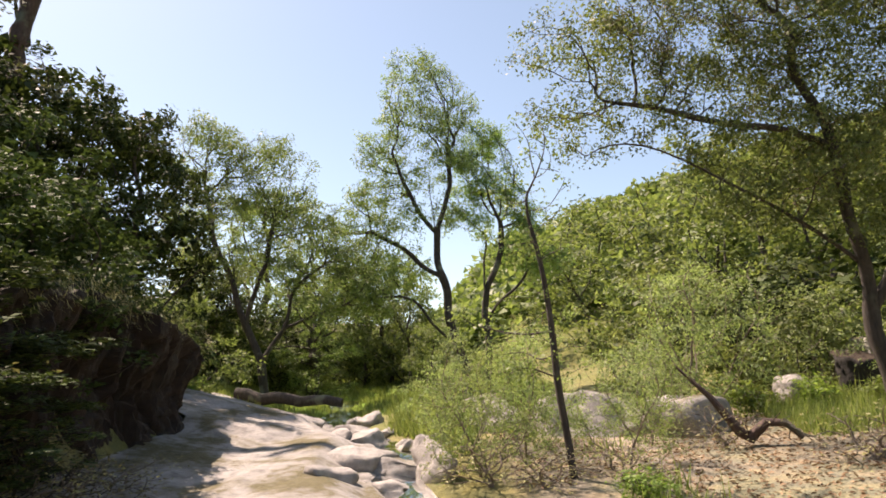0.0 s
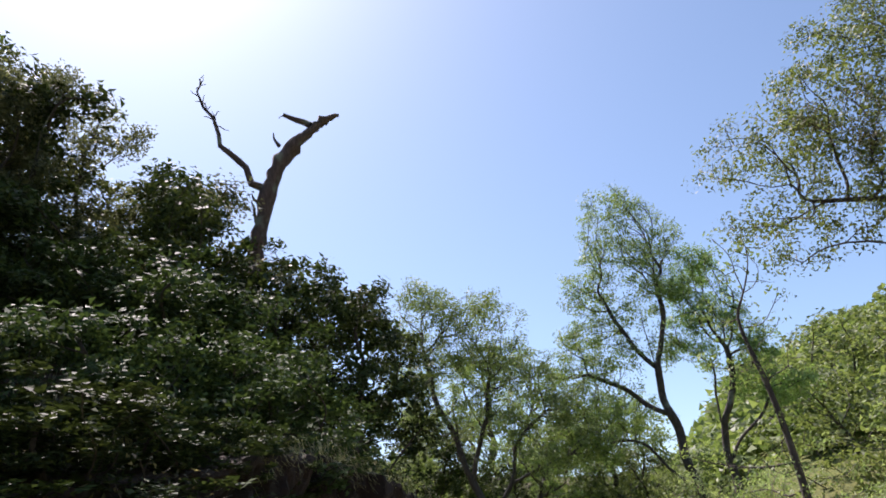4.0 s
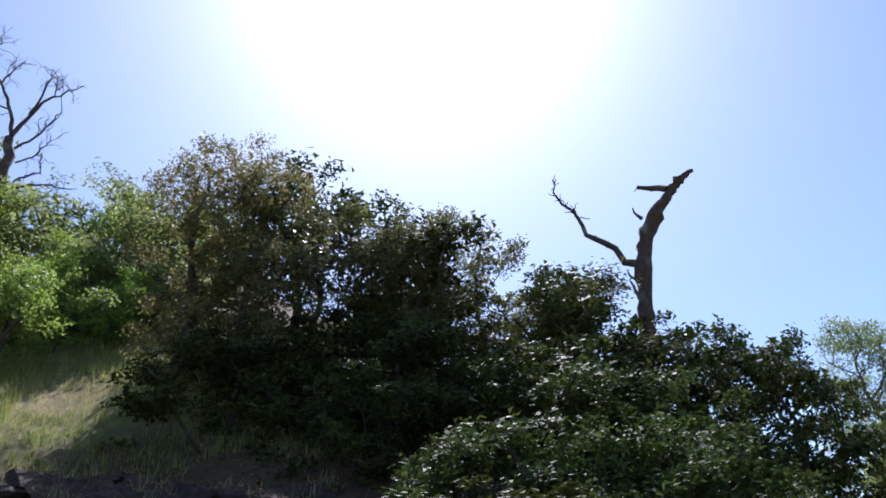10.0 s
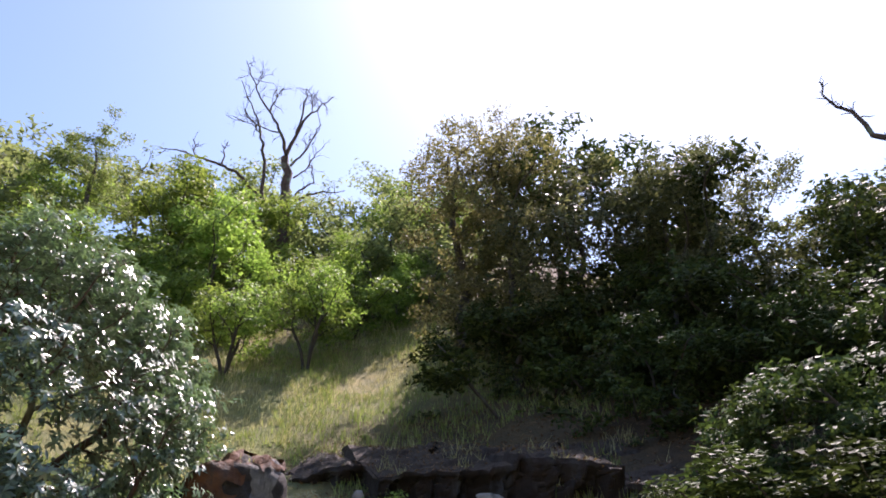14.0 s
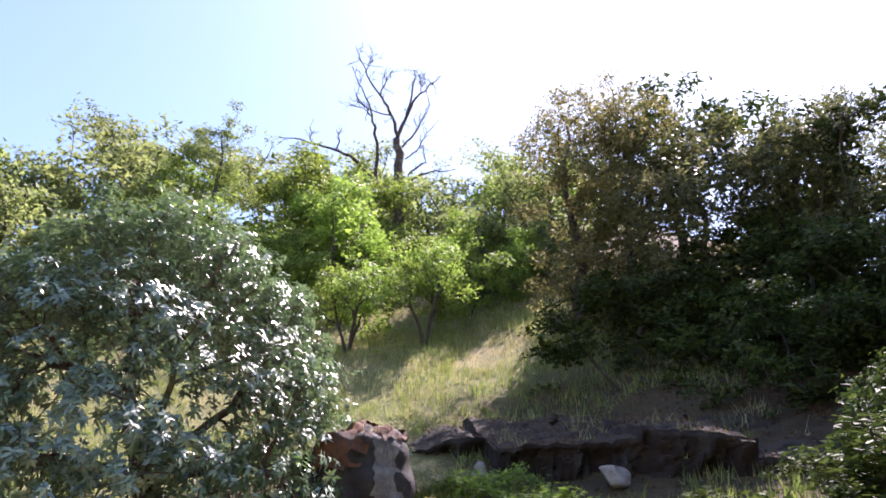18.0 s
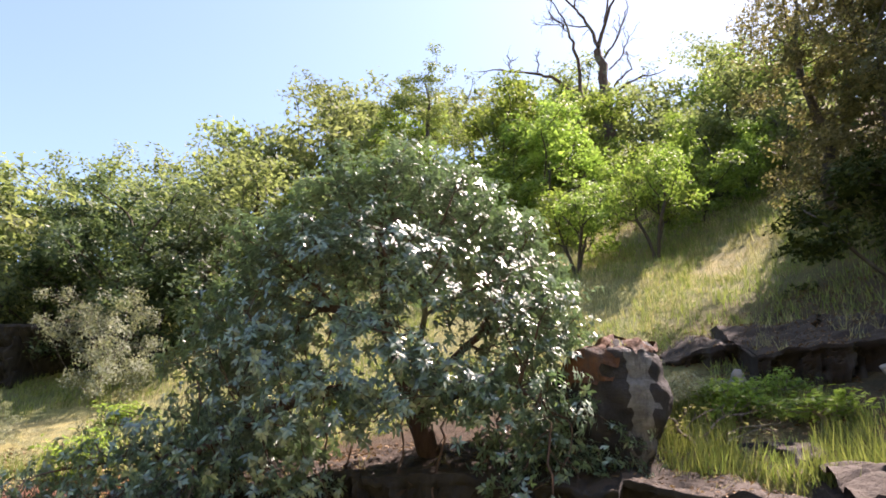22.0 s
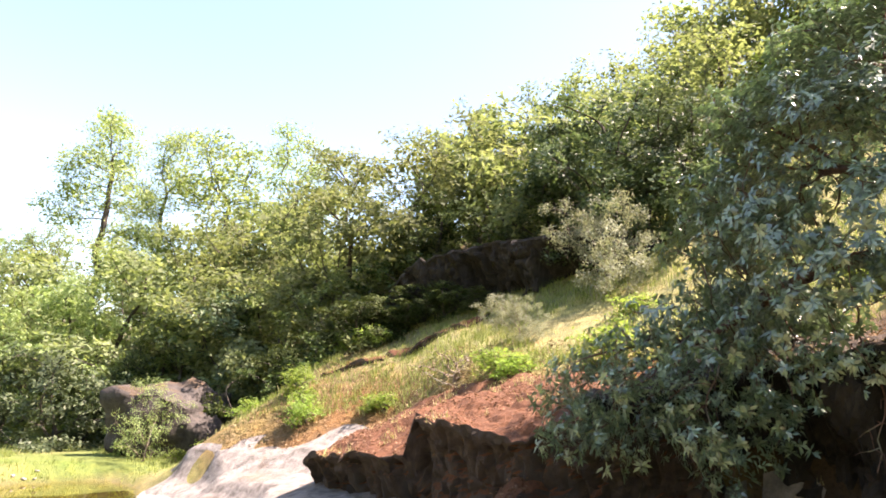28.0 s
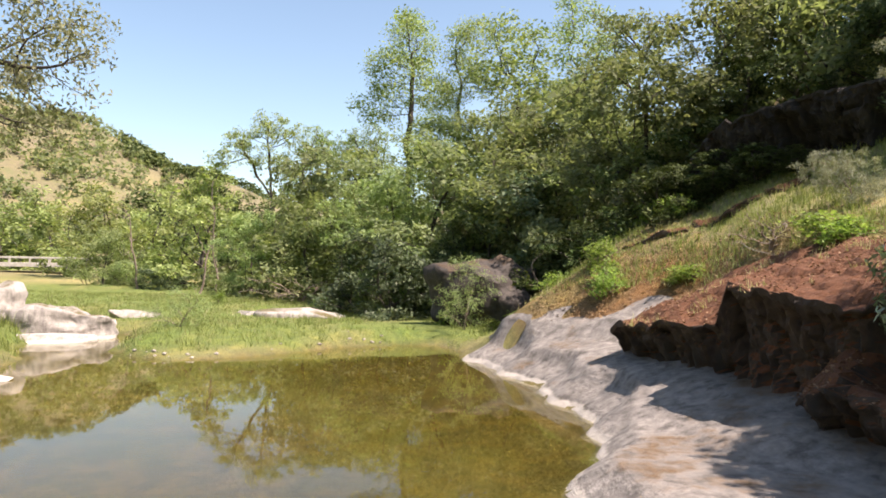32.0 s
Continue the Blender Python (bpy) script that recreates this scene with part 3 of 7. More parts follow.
def tree(name, seed, blobs, stem, step, n, foot, twig, leaf, leaf_mat, bark, inner=0, wiggle=0.25, droop=0.0, names=("trunk", "crown"), tuft=0.3, whorl=0, gnarl=0.16, boughs=()):
    """A tree at the origin: trunk with limbs, and a crown of single leaves. leaf: each, spread, length, width, up, hang."""
    rng = np.random.default_rng(seed)
    pts = clumped(rng, blobs, n // 9, 9, tuft)
    P, par = grow(rng, pts, stem, step, wiggle, droop, boughs)
    bend = gnarl * ramp(P[:, 2], 0.3, 2.0)[:, None]
    x, y, z = P.T
    P = P + bend * np.stack([value_noise(z + 0.4 * y, x * 0.6, 0.7, seed), value_noise(x * 0.6 + 9, z - 0.4 * x, 0.7, seed + 1), 0.8 * value_noise(x + 0.5 * z, y, 0.8, seed + 2)], 1)
    paths, tips, rad = limbs(P, par, foot, twig)
    thing = new(name)
    v, f = tubes(paths)
    part(names[0], mesh_from(names[0], v, f, bark, True), thing)
    each, spread, length, width, up, hang = leaf
    thin = P[(rad < twig * 2.2)]
    centres = np.concatenate([tips, thin[rng.random(len(thin)) < (0.8 if whorl else 0.35)]])
    sets = [rosettes(rng, np.repeat(centres, 2, axis=0) + rng.normal(size=(len(centres) * 2, 3)) * 0.11, each, length, width)] if whorl else [small_leaves(rng, centres, each, spread, length, width, up, hang, blobs)]
    if inner:
        core = np.asarray(blobs, float).copy()
        core[:, 3:] *= 0.56
        pts = fill(rng, core, inner)
        some = P[::2]
        pts = pts[[np.linalg.norm(some - p, axis=1).min() < 0.5 for p in pts]]
        sets.append((leaves if whorl else small_leaves)(rng, pts, 1 if whorl else len(pts), 0.05, length * (1.0 if whorl else 1.7), width * (1.0 if whorl else 1.9), 0.4, 0.0))
    v, f = join_arrays(sets)
    part(names[1], mesh_from(names[1], v, f, leaf_mat, bool(whorl)), thing)
    thing["tall"] = float(max(P[:, 2].max(), v[:, 2].max()))
    thing["wide"] = float(np.percentile(v[:, 0], 98) - np.percentile(v[:, 0], 2))
    return thing


def rock_mesh(name, size, seed, mat, block=0.55, rough=0.12, cuts=5, detail=4):
    """A weathered rock about the origin's floor: rounded block, broken by flat breaks, with noise."""
    bm = bmesh.new()
    bmesh.ops.create_icosphere(bm, subdivisions=detail, radius=1.0)
    rng = np.random.default_rng(seed)
    planes = []
    for _ in range(cuts):
        w = rng.normal(size=3)
        w /= np.linalg.norm(w)
        planes.append((Vector(w), rng.uniform(0.58, 0.9)))
    off = Vector(rng.uniform(-50, 50, 3))
    k = 2 + 6 * block
    for v in bm.verts:
        c = v.co
        s = (abs(c.x) ** k + abs(c.y) ** k + abs(c.z) ** k) ** (1 / k)
        p = c / s
        for w, dd in planes:
            over = p.dot(w) - dd
            if over > 0:
                p = p - w * over
        q = Vector((p.x * size[0], p.y * size[1], p.z * size[2])) * 0.5
        d = noise.fractal(q * 1.1 + off, 0.9, 2.1, 5) * rough + (abs(noise.noise(Vector((q.x * 0.7, q.y * 0.7, q.z * 3.2)) + off)) - 0.3) * rough * 0.9
        cell = noise.voronoi(Vector((q.x * 0.9, q.y * 0.9, q.z * 1.6)) + off)[0]
        d += (min(cell[1] - cell[0], 0.35) - 0.2) * rough * 1.6 * block
        v.co = q + c.normalized() * d * min(size)
    me = bpy.data.meshes.new(name)
    bm.to_mesh(me)
    bm.free()
    me.materials.append(mat)
    me.shade_smooth()
    return me


def land_z(x, y):
    return float(ground(np.array([x]), np.array([y]))[0])


def put(thing, x, y, high=0.0, wide=0.0, spin=0.0, sink=0.08, z=None):
    """A copy of a thing on the land, made that high and wide."""
    sz = high / thing["tall"] if high else 1.0
    sx = wide / thing["wide"] if wide else sz
    m = Matrix.Translation((x, y, (land_z(x, y) if z is None else z) - sink)) @ Matrix.Rotation(spin, 4, "Z") @ Matrix.Diagonal((sx, sx, sz, 1))
    return copy_thing(thing, m)


# ---- land, water, slabs ----
def cover_colour(x, y):
    """Cover of the land: grass, straw, leaf litter, sand, creek bed and painted shade."""
    n1, n2 = value_noise(x, y, 3.0, 21), value_noise(x, y, 9.0, 22)
    c = np.empty(x.shape + (3,))
    c[:] = (0.165, 0.17, 0.07)

    def lay(colour, amount):
        a = np.clip(amount, 0, 1)[..., None]
        c[:] = c * (1 - a) + np.array(colour) * a

    lay((0.24, 0.215, 0.11), ramp(n1 + n2, -0.2, 0.7) * 0.8)
    lay((0.10, 0.075, 0.05), ramp(-x, 20, 26) * 0.7 * ramp(n2, -0.6, 0.4))
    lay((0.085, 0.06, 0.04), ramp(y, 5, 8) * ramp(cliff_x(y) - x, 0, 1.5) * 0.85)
    lay((0.10, 0.075, 0.05), ramp(-y, 15, 19) * ramp(cliff_x(y) - x, 1, 3) * 0.8)
    lay((0.105, 0.145, 0.042), ramp(-y, 20.0, 21.5) * ramp(x - cliff_x(y), 0, 2) * (1 - ramp(-y, 55, 70)))
    lay((0.15, 0.25, 0.03), ramp(y, 23, 26) * ramp(x - cliff_x(y), 0, 2) * (1 - ramp(x, 3, 6)) * (1 - ramp(y, 60, 75)))
    lay((0.29, 0.255, 0.215), ramp(x, 0.6, 1.6) * (1 - ramp(x, 8.5, 10.5)) * ramp(y, 4, 6) * (1 - ramp(y, 19, 23)) * (0.92 + 0.25 * n1))
    above = cliff_x(y) - x
    lay((0.205, 0.205, 0.10), ramp(above, 1, 2) * (1 - ramp(above, 9, 12)) * ramp(-y, 2, 5) * (1 - ramp(-y, 17, 20)) * (0.55 + 0.4 * n1))
    lay((0.125, 0.058, 0.025), ramp(above, 0.1, 0.6) * (1 - ramp(above, 2.2 + 0.8 * n1, 3.4 + 0.8 * n1)) * ramp(-y, 2, 4) * (1 - ramp(-y, 17, 19)) * (0.8 + 0.4 * n1))
    lay((0.20, 0.17, 0.13), 1 - ramp(np.hypot(x, y), 3, 5))
    lay((0.135, 0.124, 0.086), ramp(np.hypot(x, y), 75, 110) * (0.85 + 0.15 * n2))
    lay((0.10, 0.12, 0.035), ramp(y, 38, 48) * ramp(x, -12, 0) * 0.9)
    lay((0.10, 0.11, 0.04), ramp(x, 13, 18) * ramp(y, 0, 10) * 0.85)
    # dark soil under the oaks, with their deep shade mixed into the colour
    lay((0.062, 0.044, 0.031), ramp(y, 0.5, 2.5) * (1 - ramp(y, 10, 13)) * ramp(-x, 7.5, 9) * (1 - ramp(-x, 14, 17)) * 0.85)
    lay((0.17, 0.105, 0.055), ramp(-6.4 - x, 0, 0.5) * (1 - ramp(-x, 8.4 + 0.7 * n1, 9.6 + 0.7 * n1)) * ramp(-y, 12.4, 13.2) * (1 - ramp(-y, 18.5, 19.5)) * (0.8 + 0.3 * n1))
    # litter disc below the laurel, dark enough to paint in its shade
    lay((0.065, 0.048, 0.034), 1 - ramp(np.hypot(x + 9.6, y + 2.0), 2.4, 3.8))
    lay((0.21, 0.195, 0.09), ramp(-y, 20.5, 22) * ramp(x - cliff_x(y), 0, 2) * ramp(n1 + 0.6 * value_noise(x, y, 1.2, 23), 0.15, 0.7) * 0.4)
    d = pool_depth(x, y)
    lay((0.12, 0.11, 0.055), ramp(d, -0.3, 0.0))
    lay((0.055, 0.045, 0.008), ramp(d, 0.0, 0.35) * (0.88 + 0.12 * n1))
    lay((0.075, 0.06, 0.045), ramp(d, 3.4, 5.0) * 0.6 * ramp(n2 + n1, -0.5, 0.5))
    return c


lines = np.concatenate([-np.geomspace(1400, 30.4, 70), np.arange(-30, 30.01, 0.46), np.geomspace(30.4, 1400, 70)])
land = sheet("ground", ground, lines, lines, M_LAND)
U, V = np.meshgrid(lines, lines)
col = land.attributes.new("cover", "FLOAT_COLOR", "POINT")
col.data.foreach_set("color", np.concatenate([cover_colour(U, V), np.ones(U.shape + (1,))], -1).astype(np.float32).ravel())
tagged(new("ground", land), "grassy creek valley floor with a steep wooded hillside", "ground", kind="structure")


def patch(name, place, us, vs, mat):
    """A bent sheet from a function of two numbers."""
    U, V = np.meshgrid(us, vs)
    n, k = U.shape
    i = np.arange(n * k).reshape(n, k)
    quads = np.stack([i[:-1, :-1], i[:-1, 1:], i[1:, 1:], i[1:, :-1]], -1).reshape(-1, 4)
    return mesh_from(name, np.stack(place(U, V), -1).reshape(-1, 3), quads, mat, True)


water = new("water", patch("water", lambda u, v: (u, v, 0 * u), np.linspace(-7, 11, 10), np.linspace(-29, -2.6, 10), M_WATER))
water.visible_shadow = False
tagged(water, "still shallow creek pool with olive-brown bed", "water", kind="structure")


def shelves(x, y, size):
    """Low broken steps such as sheeting granite has."""
    a = value_noise(x + 0.6 * value_noise(x, y, 1.7, 33), y * 0.45, size, 31)
    return np.floor(a * 3.0) / 3.0 * 0.10 + 0.05 * value_noise(x, y, 0.5, 32)


def south_slab(u, v):
    x = -2.6 + (np.interp(u, [-20.6, -20.2, -18.2, -17.1, -16.5, -15.7, -15, -13.2, -12.6, -12], [-6.2, -6.4, -7.1, -7.6, -8.1, -8.6, -9.2, -9.5, -7.7, -7.5]) + (cliff_x(u) + 7.2) * ramp(u, -12.5, -11.5) + 2.6 + 0.15 * value_noise(u, 0 * u, 0.9, 37)) * v
    z = ground(x, u) + 0.10 * ramp(v, 0.35, 0.8) + 0.02 + 0.7 * shelves(x, u, 1.6) * ramp(v, 0.55, 0.8) - (0.16 + 0.14 * value_noise(x, u, 0.8, 35)) * ramp(v, 0.80, 1.0) * ramp(-u, 11.0, 12.5) - 0.5 * ramp(pool_depth(x, u), 0.12, 0.45) - 0.35 * ramp(-u, 18.6, 20.2) - 0.3 * ramp(u, -4.5, -3) 
    return x, u, z


def north_slab(u, v):
    a, b = stream_x(u) + 0.2, cliff_x(u) + 0.2 - 0.8 * ramp(u, 15, 17)
    x = a + (b - a) * v
    z = ground(x, u) + 0.20 + 0.5 * shelves(x, u, 1.8) + 0.03 * np.abs(value_noise(x - 0.12 * u, u * 0.25, 0.3, 36)) - 0.3 * (1 - ramp(v, 0, 0.08)) - 0.35 * ramp(u, 25.5, 28.5)
    return x, u, z


tagged(new("granite_slab", patch("granite_slab", south_slab, np.linspace(-20.2, -3, 150), np.linspace(0, 1, 60), M_WEATHERED)), "smooth grey granite slab sloping into the pool", "rock slab", kind="structure")
tagged(new("granite_slab", patch("granite_slab", north_slab, np.linspace(7.5, 28.5, 170), np.linspace(0, 1, 50), M_GRANITE)), "sunlit grey-white granite slab beside the stream", "rock slab", kind="structure")


def creek(u, v):
    x = stream_x(u) - 0.65 + 1.3 * v
    z = ground(stream_x(u), u) + 0.14 + 0.035 * value_noise(x * 2, u * 1.2, 0.5, 41) + 0.05 * np.floor(value_noise(0 * u, u, 1.4, 42) * 3) / 3
    return x, u, z


stream = new("stream", patch("stream", creek, np.linspace(7, 34, 220), np.linspace(0, 1, 12), M_WATER))
stream.visible_shadow = False
tagged(stream, "narrow clear stream trickling between stones", "stream", kind="structure")


# ---- kinds of trees and shrubs ----
def stem_line(points):
    """A stem through a few places, in even short steps."""
    pts = np.asarray(points, float)
    out = []
    for a, b in zip(pts[:-1], pts[1:]):
        n = max(2, int(np.linalg.norm(b - a) / 0.3))
        out += [a + (b - a) * k / n for k in range(n)]
    return out + [pts[-1]]


def round_masses(seed, count, wide, low, high, size):
    """Overlapping masses that make an uneven crown."""
    rng = np.random.default_rng(seed)
    out = []
    for k in range(count):
        a, f = rng.uniform(0, 2 * np.pi), (k + 0.5) / count
        z = low + (high - low) * f
        belly = math.sin(math.pi * min(0.95, 0.22 + 0.68 * f))
        r = wide * 0.5 * belly * rng.uniform(0.15, 0.8)
        s = size * rng.uniform(0.7, 1.25)
        out.append((r * math.cos(a), r * math.sin(a), z, s, s * rng.uniform(0.7, 0.95)))
    return out


def kind(name, seed, masses, wide, low, high, size, stem, step, n, foot, twig, leaf, leaf_mat, inner=0, wiggle=0.15, tuft=0.3):
    return tree(name, seed, round_masses(seed, masses, wide, low, high, size), stem_line(stem), step, n, foot, twig, leaf, leaf_mat, M_BARK, inner, wiggle, tuft=tuft, gnarl=0.24 if high > 9 else 0.16)


KINDS = {
    "live_oak": [kind("live_oak", 11 + k, 26, 5.4, 0.9, 6.0, 0.80, [(0, 0, -0.3), (0.1, 0, 0.6), (0.25 - 0.4 * k, 0.1, 1.3)], 0.26, 850, 0.13, 0.009, (7700, 0.15, 0.15, 0.081, 0.5, 0.5), M_LIVE, 1000, 0.15, 0.2) for k in range(2)],
    "bush_oak": [kind("toyon_bush", 31 + k, 18, 4.2, 0.4, 2.9, 0.62, [(0, 0, -0.3), (0.05, 0, 0.3)], 0.2, 720, 0.07, 0.008, (8500, 0.12, 0.10, 0.05, 0.55, 0.5), M_BUSH, 800, 0.15, 0.17) for k in range(2)],
    "brown_oak": [kind("brown_oak", 41, 24, 4.2, 0.6, 8.4, 0.85, [(0, 0, -0.3), (0.1, 0, 1.0), (0, 0.1, 3.0), (0.1, 0, 5.5)], 0.25, 1300, 0.12, 0.008, (17000, 0.16, 0.095, 0.055, 0.3, 0.5), M_BROWN, 600, 0.25, 0.2)],
    "grey_oak": [kind("grey_oak", 45 + k, 22, 4.0, 1.2, 8.0, 0.95, [(0, 0, -0.3), (0.1, 0, 1.0), (0.2 - 0.3 * k, 0.1, 2.6)], 0.26, 1100, 0.15, 0.008, (20000, 0.18, 0.105, 0.06, 0.45, 0.4), M_GREY, 2200, 0.2, 0.22) for k in range(2)],
    "olive_oak": [kind("olive_oak", 51 + k, 20, 4.9, 0.7, 6.6, 0.85, [(0, 0, -0.3), (0.2, 0, 0.6), (0.3, 0.2 - 0.5 * k, 1.2)], 0.26, 950, 0.11, 0.008, (7700, 0.18, 0.14, 0.081, 0.4, 0.3), M_OLIVE, 600, 0.25, 0.2) for k in range(2)],
    "valley_oak": [kind("valley_oak", 62 + k, 30, 8.4, 2.6, 13.2, 1.0, [(0, 0, -0.3), (0.1, 0, 2.0), (0.25 * k - 0.1, 0.1, 4.2), (0.1, 0.1, 6.0)], 0.28, 2400, 0.27, 0.011, (17000, 0.14, 0.125, 0.075, 0.3, 0.3), M_VALLEY, 0, 0.42, 0.28) for k in range(2)],
    "young_oak": [kind("young_oak", 71 + k, 24, 7.0, 0.8, 8.4, 1.05, [(0, 0, -0.3), (0.15, 0, 1.2), (-0.1, 0.15, 2.4)], 0.3, 1200, 0.15, 0.009, (8800, 0.19, 0.165, 0.1, 0.4, 0.3), M_YOUNG, 500, 0.28, 0.26) for k in range(2)],
    "meadow_oak": [kind("meadow_oak", 75 + k, 24, 7.0, 0.8, 8.4, 1.05, [(0, 0, -0.3), (0.15, 0, 1.2), (-0.1, 0.15, 2.4)], 0.3, 1200, 0.15, 0.009, (7000, 0.19, 0.2, 0.12, 0.4, 0.3), M_MEADOW, 400, 0.3, 0.26) for k in range(2)],
    "green_bush": [kind("creek_willow", 81, 16, 4.6, 0.5, 3.8, 0.8, [(0, 0, -0.3), (0.05, 0, 0.4)], 0.24, 600, 0.06, 0.007, (6000, 0.15, 0.13, 0.065, 0.4, 0.3), M_YOUNG, 300, 0.25, 0.22)],
    "green_tree": [kind("buckeye_tree", 91 + k, 20, 4.8, 0.7, 5.7, 0.8, [(0, 0, -0.3), (0.08, 0, 0.5), (-0.1, 0.1, 1.0)], 0.25, 850, 0.10, 0.008, (10000, 0.17, 0.13, 0.078, 0.5, 0.3), M_GREEN, 900, 0.2, 0.2) for k in range(2)],
    "slim_tree": [kind("slim_oak", 101, 16, 2.9, 2.0, 8.6, 0.75, [(0, 0, -0.3), (0.1, 0, 2.5), (0, 0, 5), (0.1, 0.1, 7.0)], 0.26, 620, 0.12, 0.008, (9000, 0.15, 0.11, 0.07, 0.5, 0.3), M_YOUNG, 150, 0.25, 0.2)],
    "ivy_oak": [kind("tall_oak", 111 + k, 26, 3.8, 3.0, 15.2, 0.85, [(0, 0, -0.3), (0.2, 0, 4.0), (0.2 * k, 0, 8.0), (0.2, 0.2, 12.0)], 0.3, 1200, 0.17, 0.009, (16500, 0.30, 0.14, 0.085, 0.2, 0.3), M_IVY, 250, 0.35, 0.25) for k in range(2)],
    "willow_bush": [kind("willow", 121, 26, 8.0, 0.8, 5.8, 1.0, [(0, 0, -0.3), (0.1, 0, 0.6)], 0.3, 1100, 0.11, 0.008, (8500, 0.2, 0.185, 0.085, 0.4, 0.5), M_WILLOW, 400, 0.25, 0.25)],
}
LABELS = {
    "live_oak": ("dark glossy evergreen live oak on the hillside", "tree", "live oaks on the bank"),
    "bush_oak": ("dense dark green evergreen toyon shrub on the slope", "shrub", "evergreen shrubs on the slope"),
    "brown_oak": ("upright oak with sparse brownish spring foliage on the slope", "tree", "brown oaks"),
    "grey_oak": ("upright grey-green oak with dark trunk on the shaded slope", "tree", "grey oaks"),
    "olive_oak": ("olive-yellow budding oak in the hillside thicket", "tree", "olive oaks on the hillside"),
    "valley_oak": ("tall open oak with sparse pale spring leaves", "tree", "tall oaks"),
    "young_oak": ("round light green young oak in spring leaf", "tree", "young oaks"),
    "meadow_oak": ("light green spreading oak beyond the meadow", "tree", "oaks beyond the meadow"),
    "green_bush": ("leafy green creekside willow shrub", "shrub", "creekside shrubs"),
    "green_tree": ("bright green buckeye tree on the grassy slope", "tree", "buckeyes on the slope"),
    "slim_tree": ("slim upright green oak standing above the thicket", "tree", "tall oaks"),
    "ivy_oak": ("tall narrow oak with leafy stems above the thicket", "tree", "tall narrow oaks"),
    "willow_bush": ("spreading pale green willow at the meadow's edge", "tree", "willows by the meadow"),
}
for key, many in KINDS.items():
    for t in many:
        tagged(t, *LABELS[key])

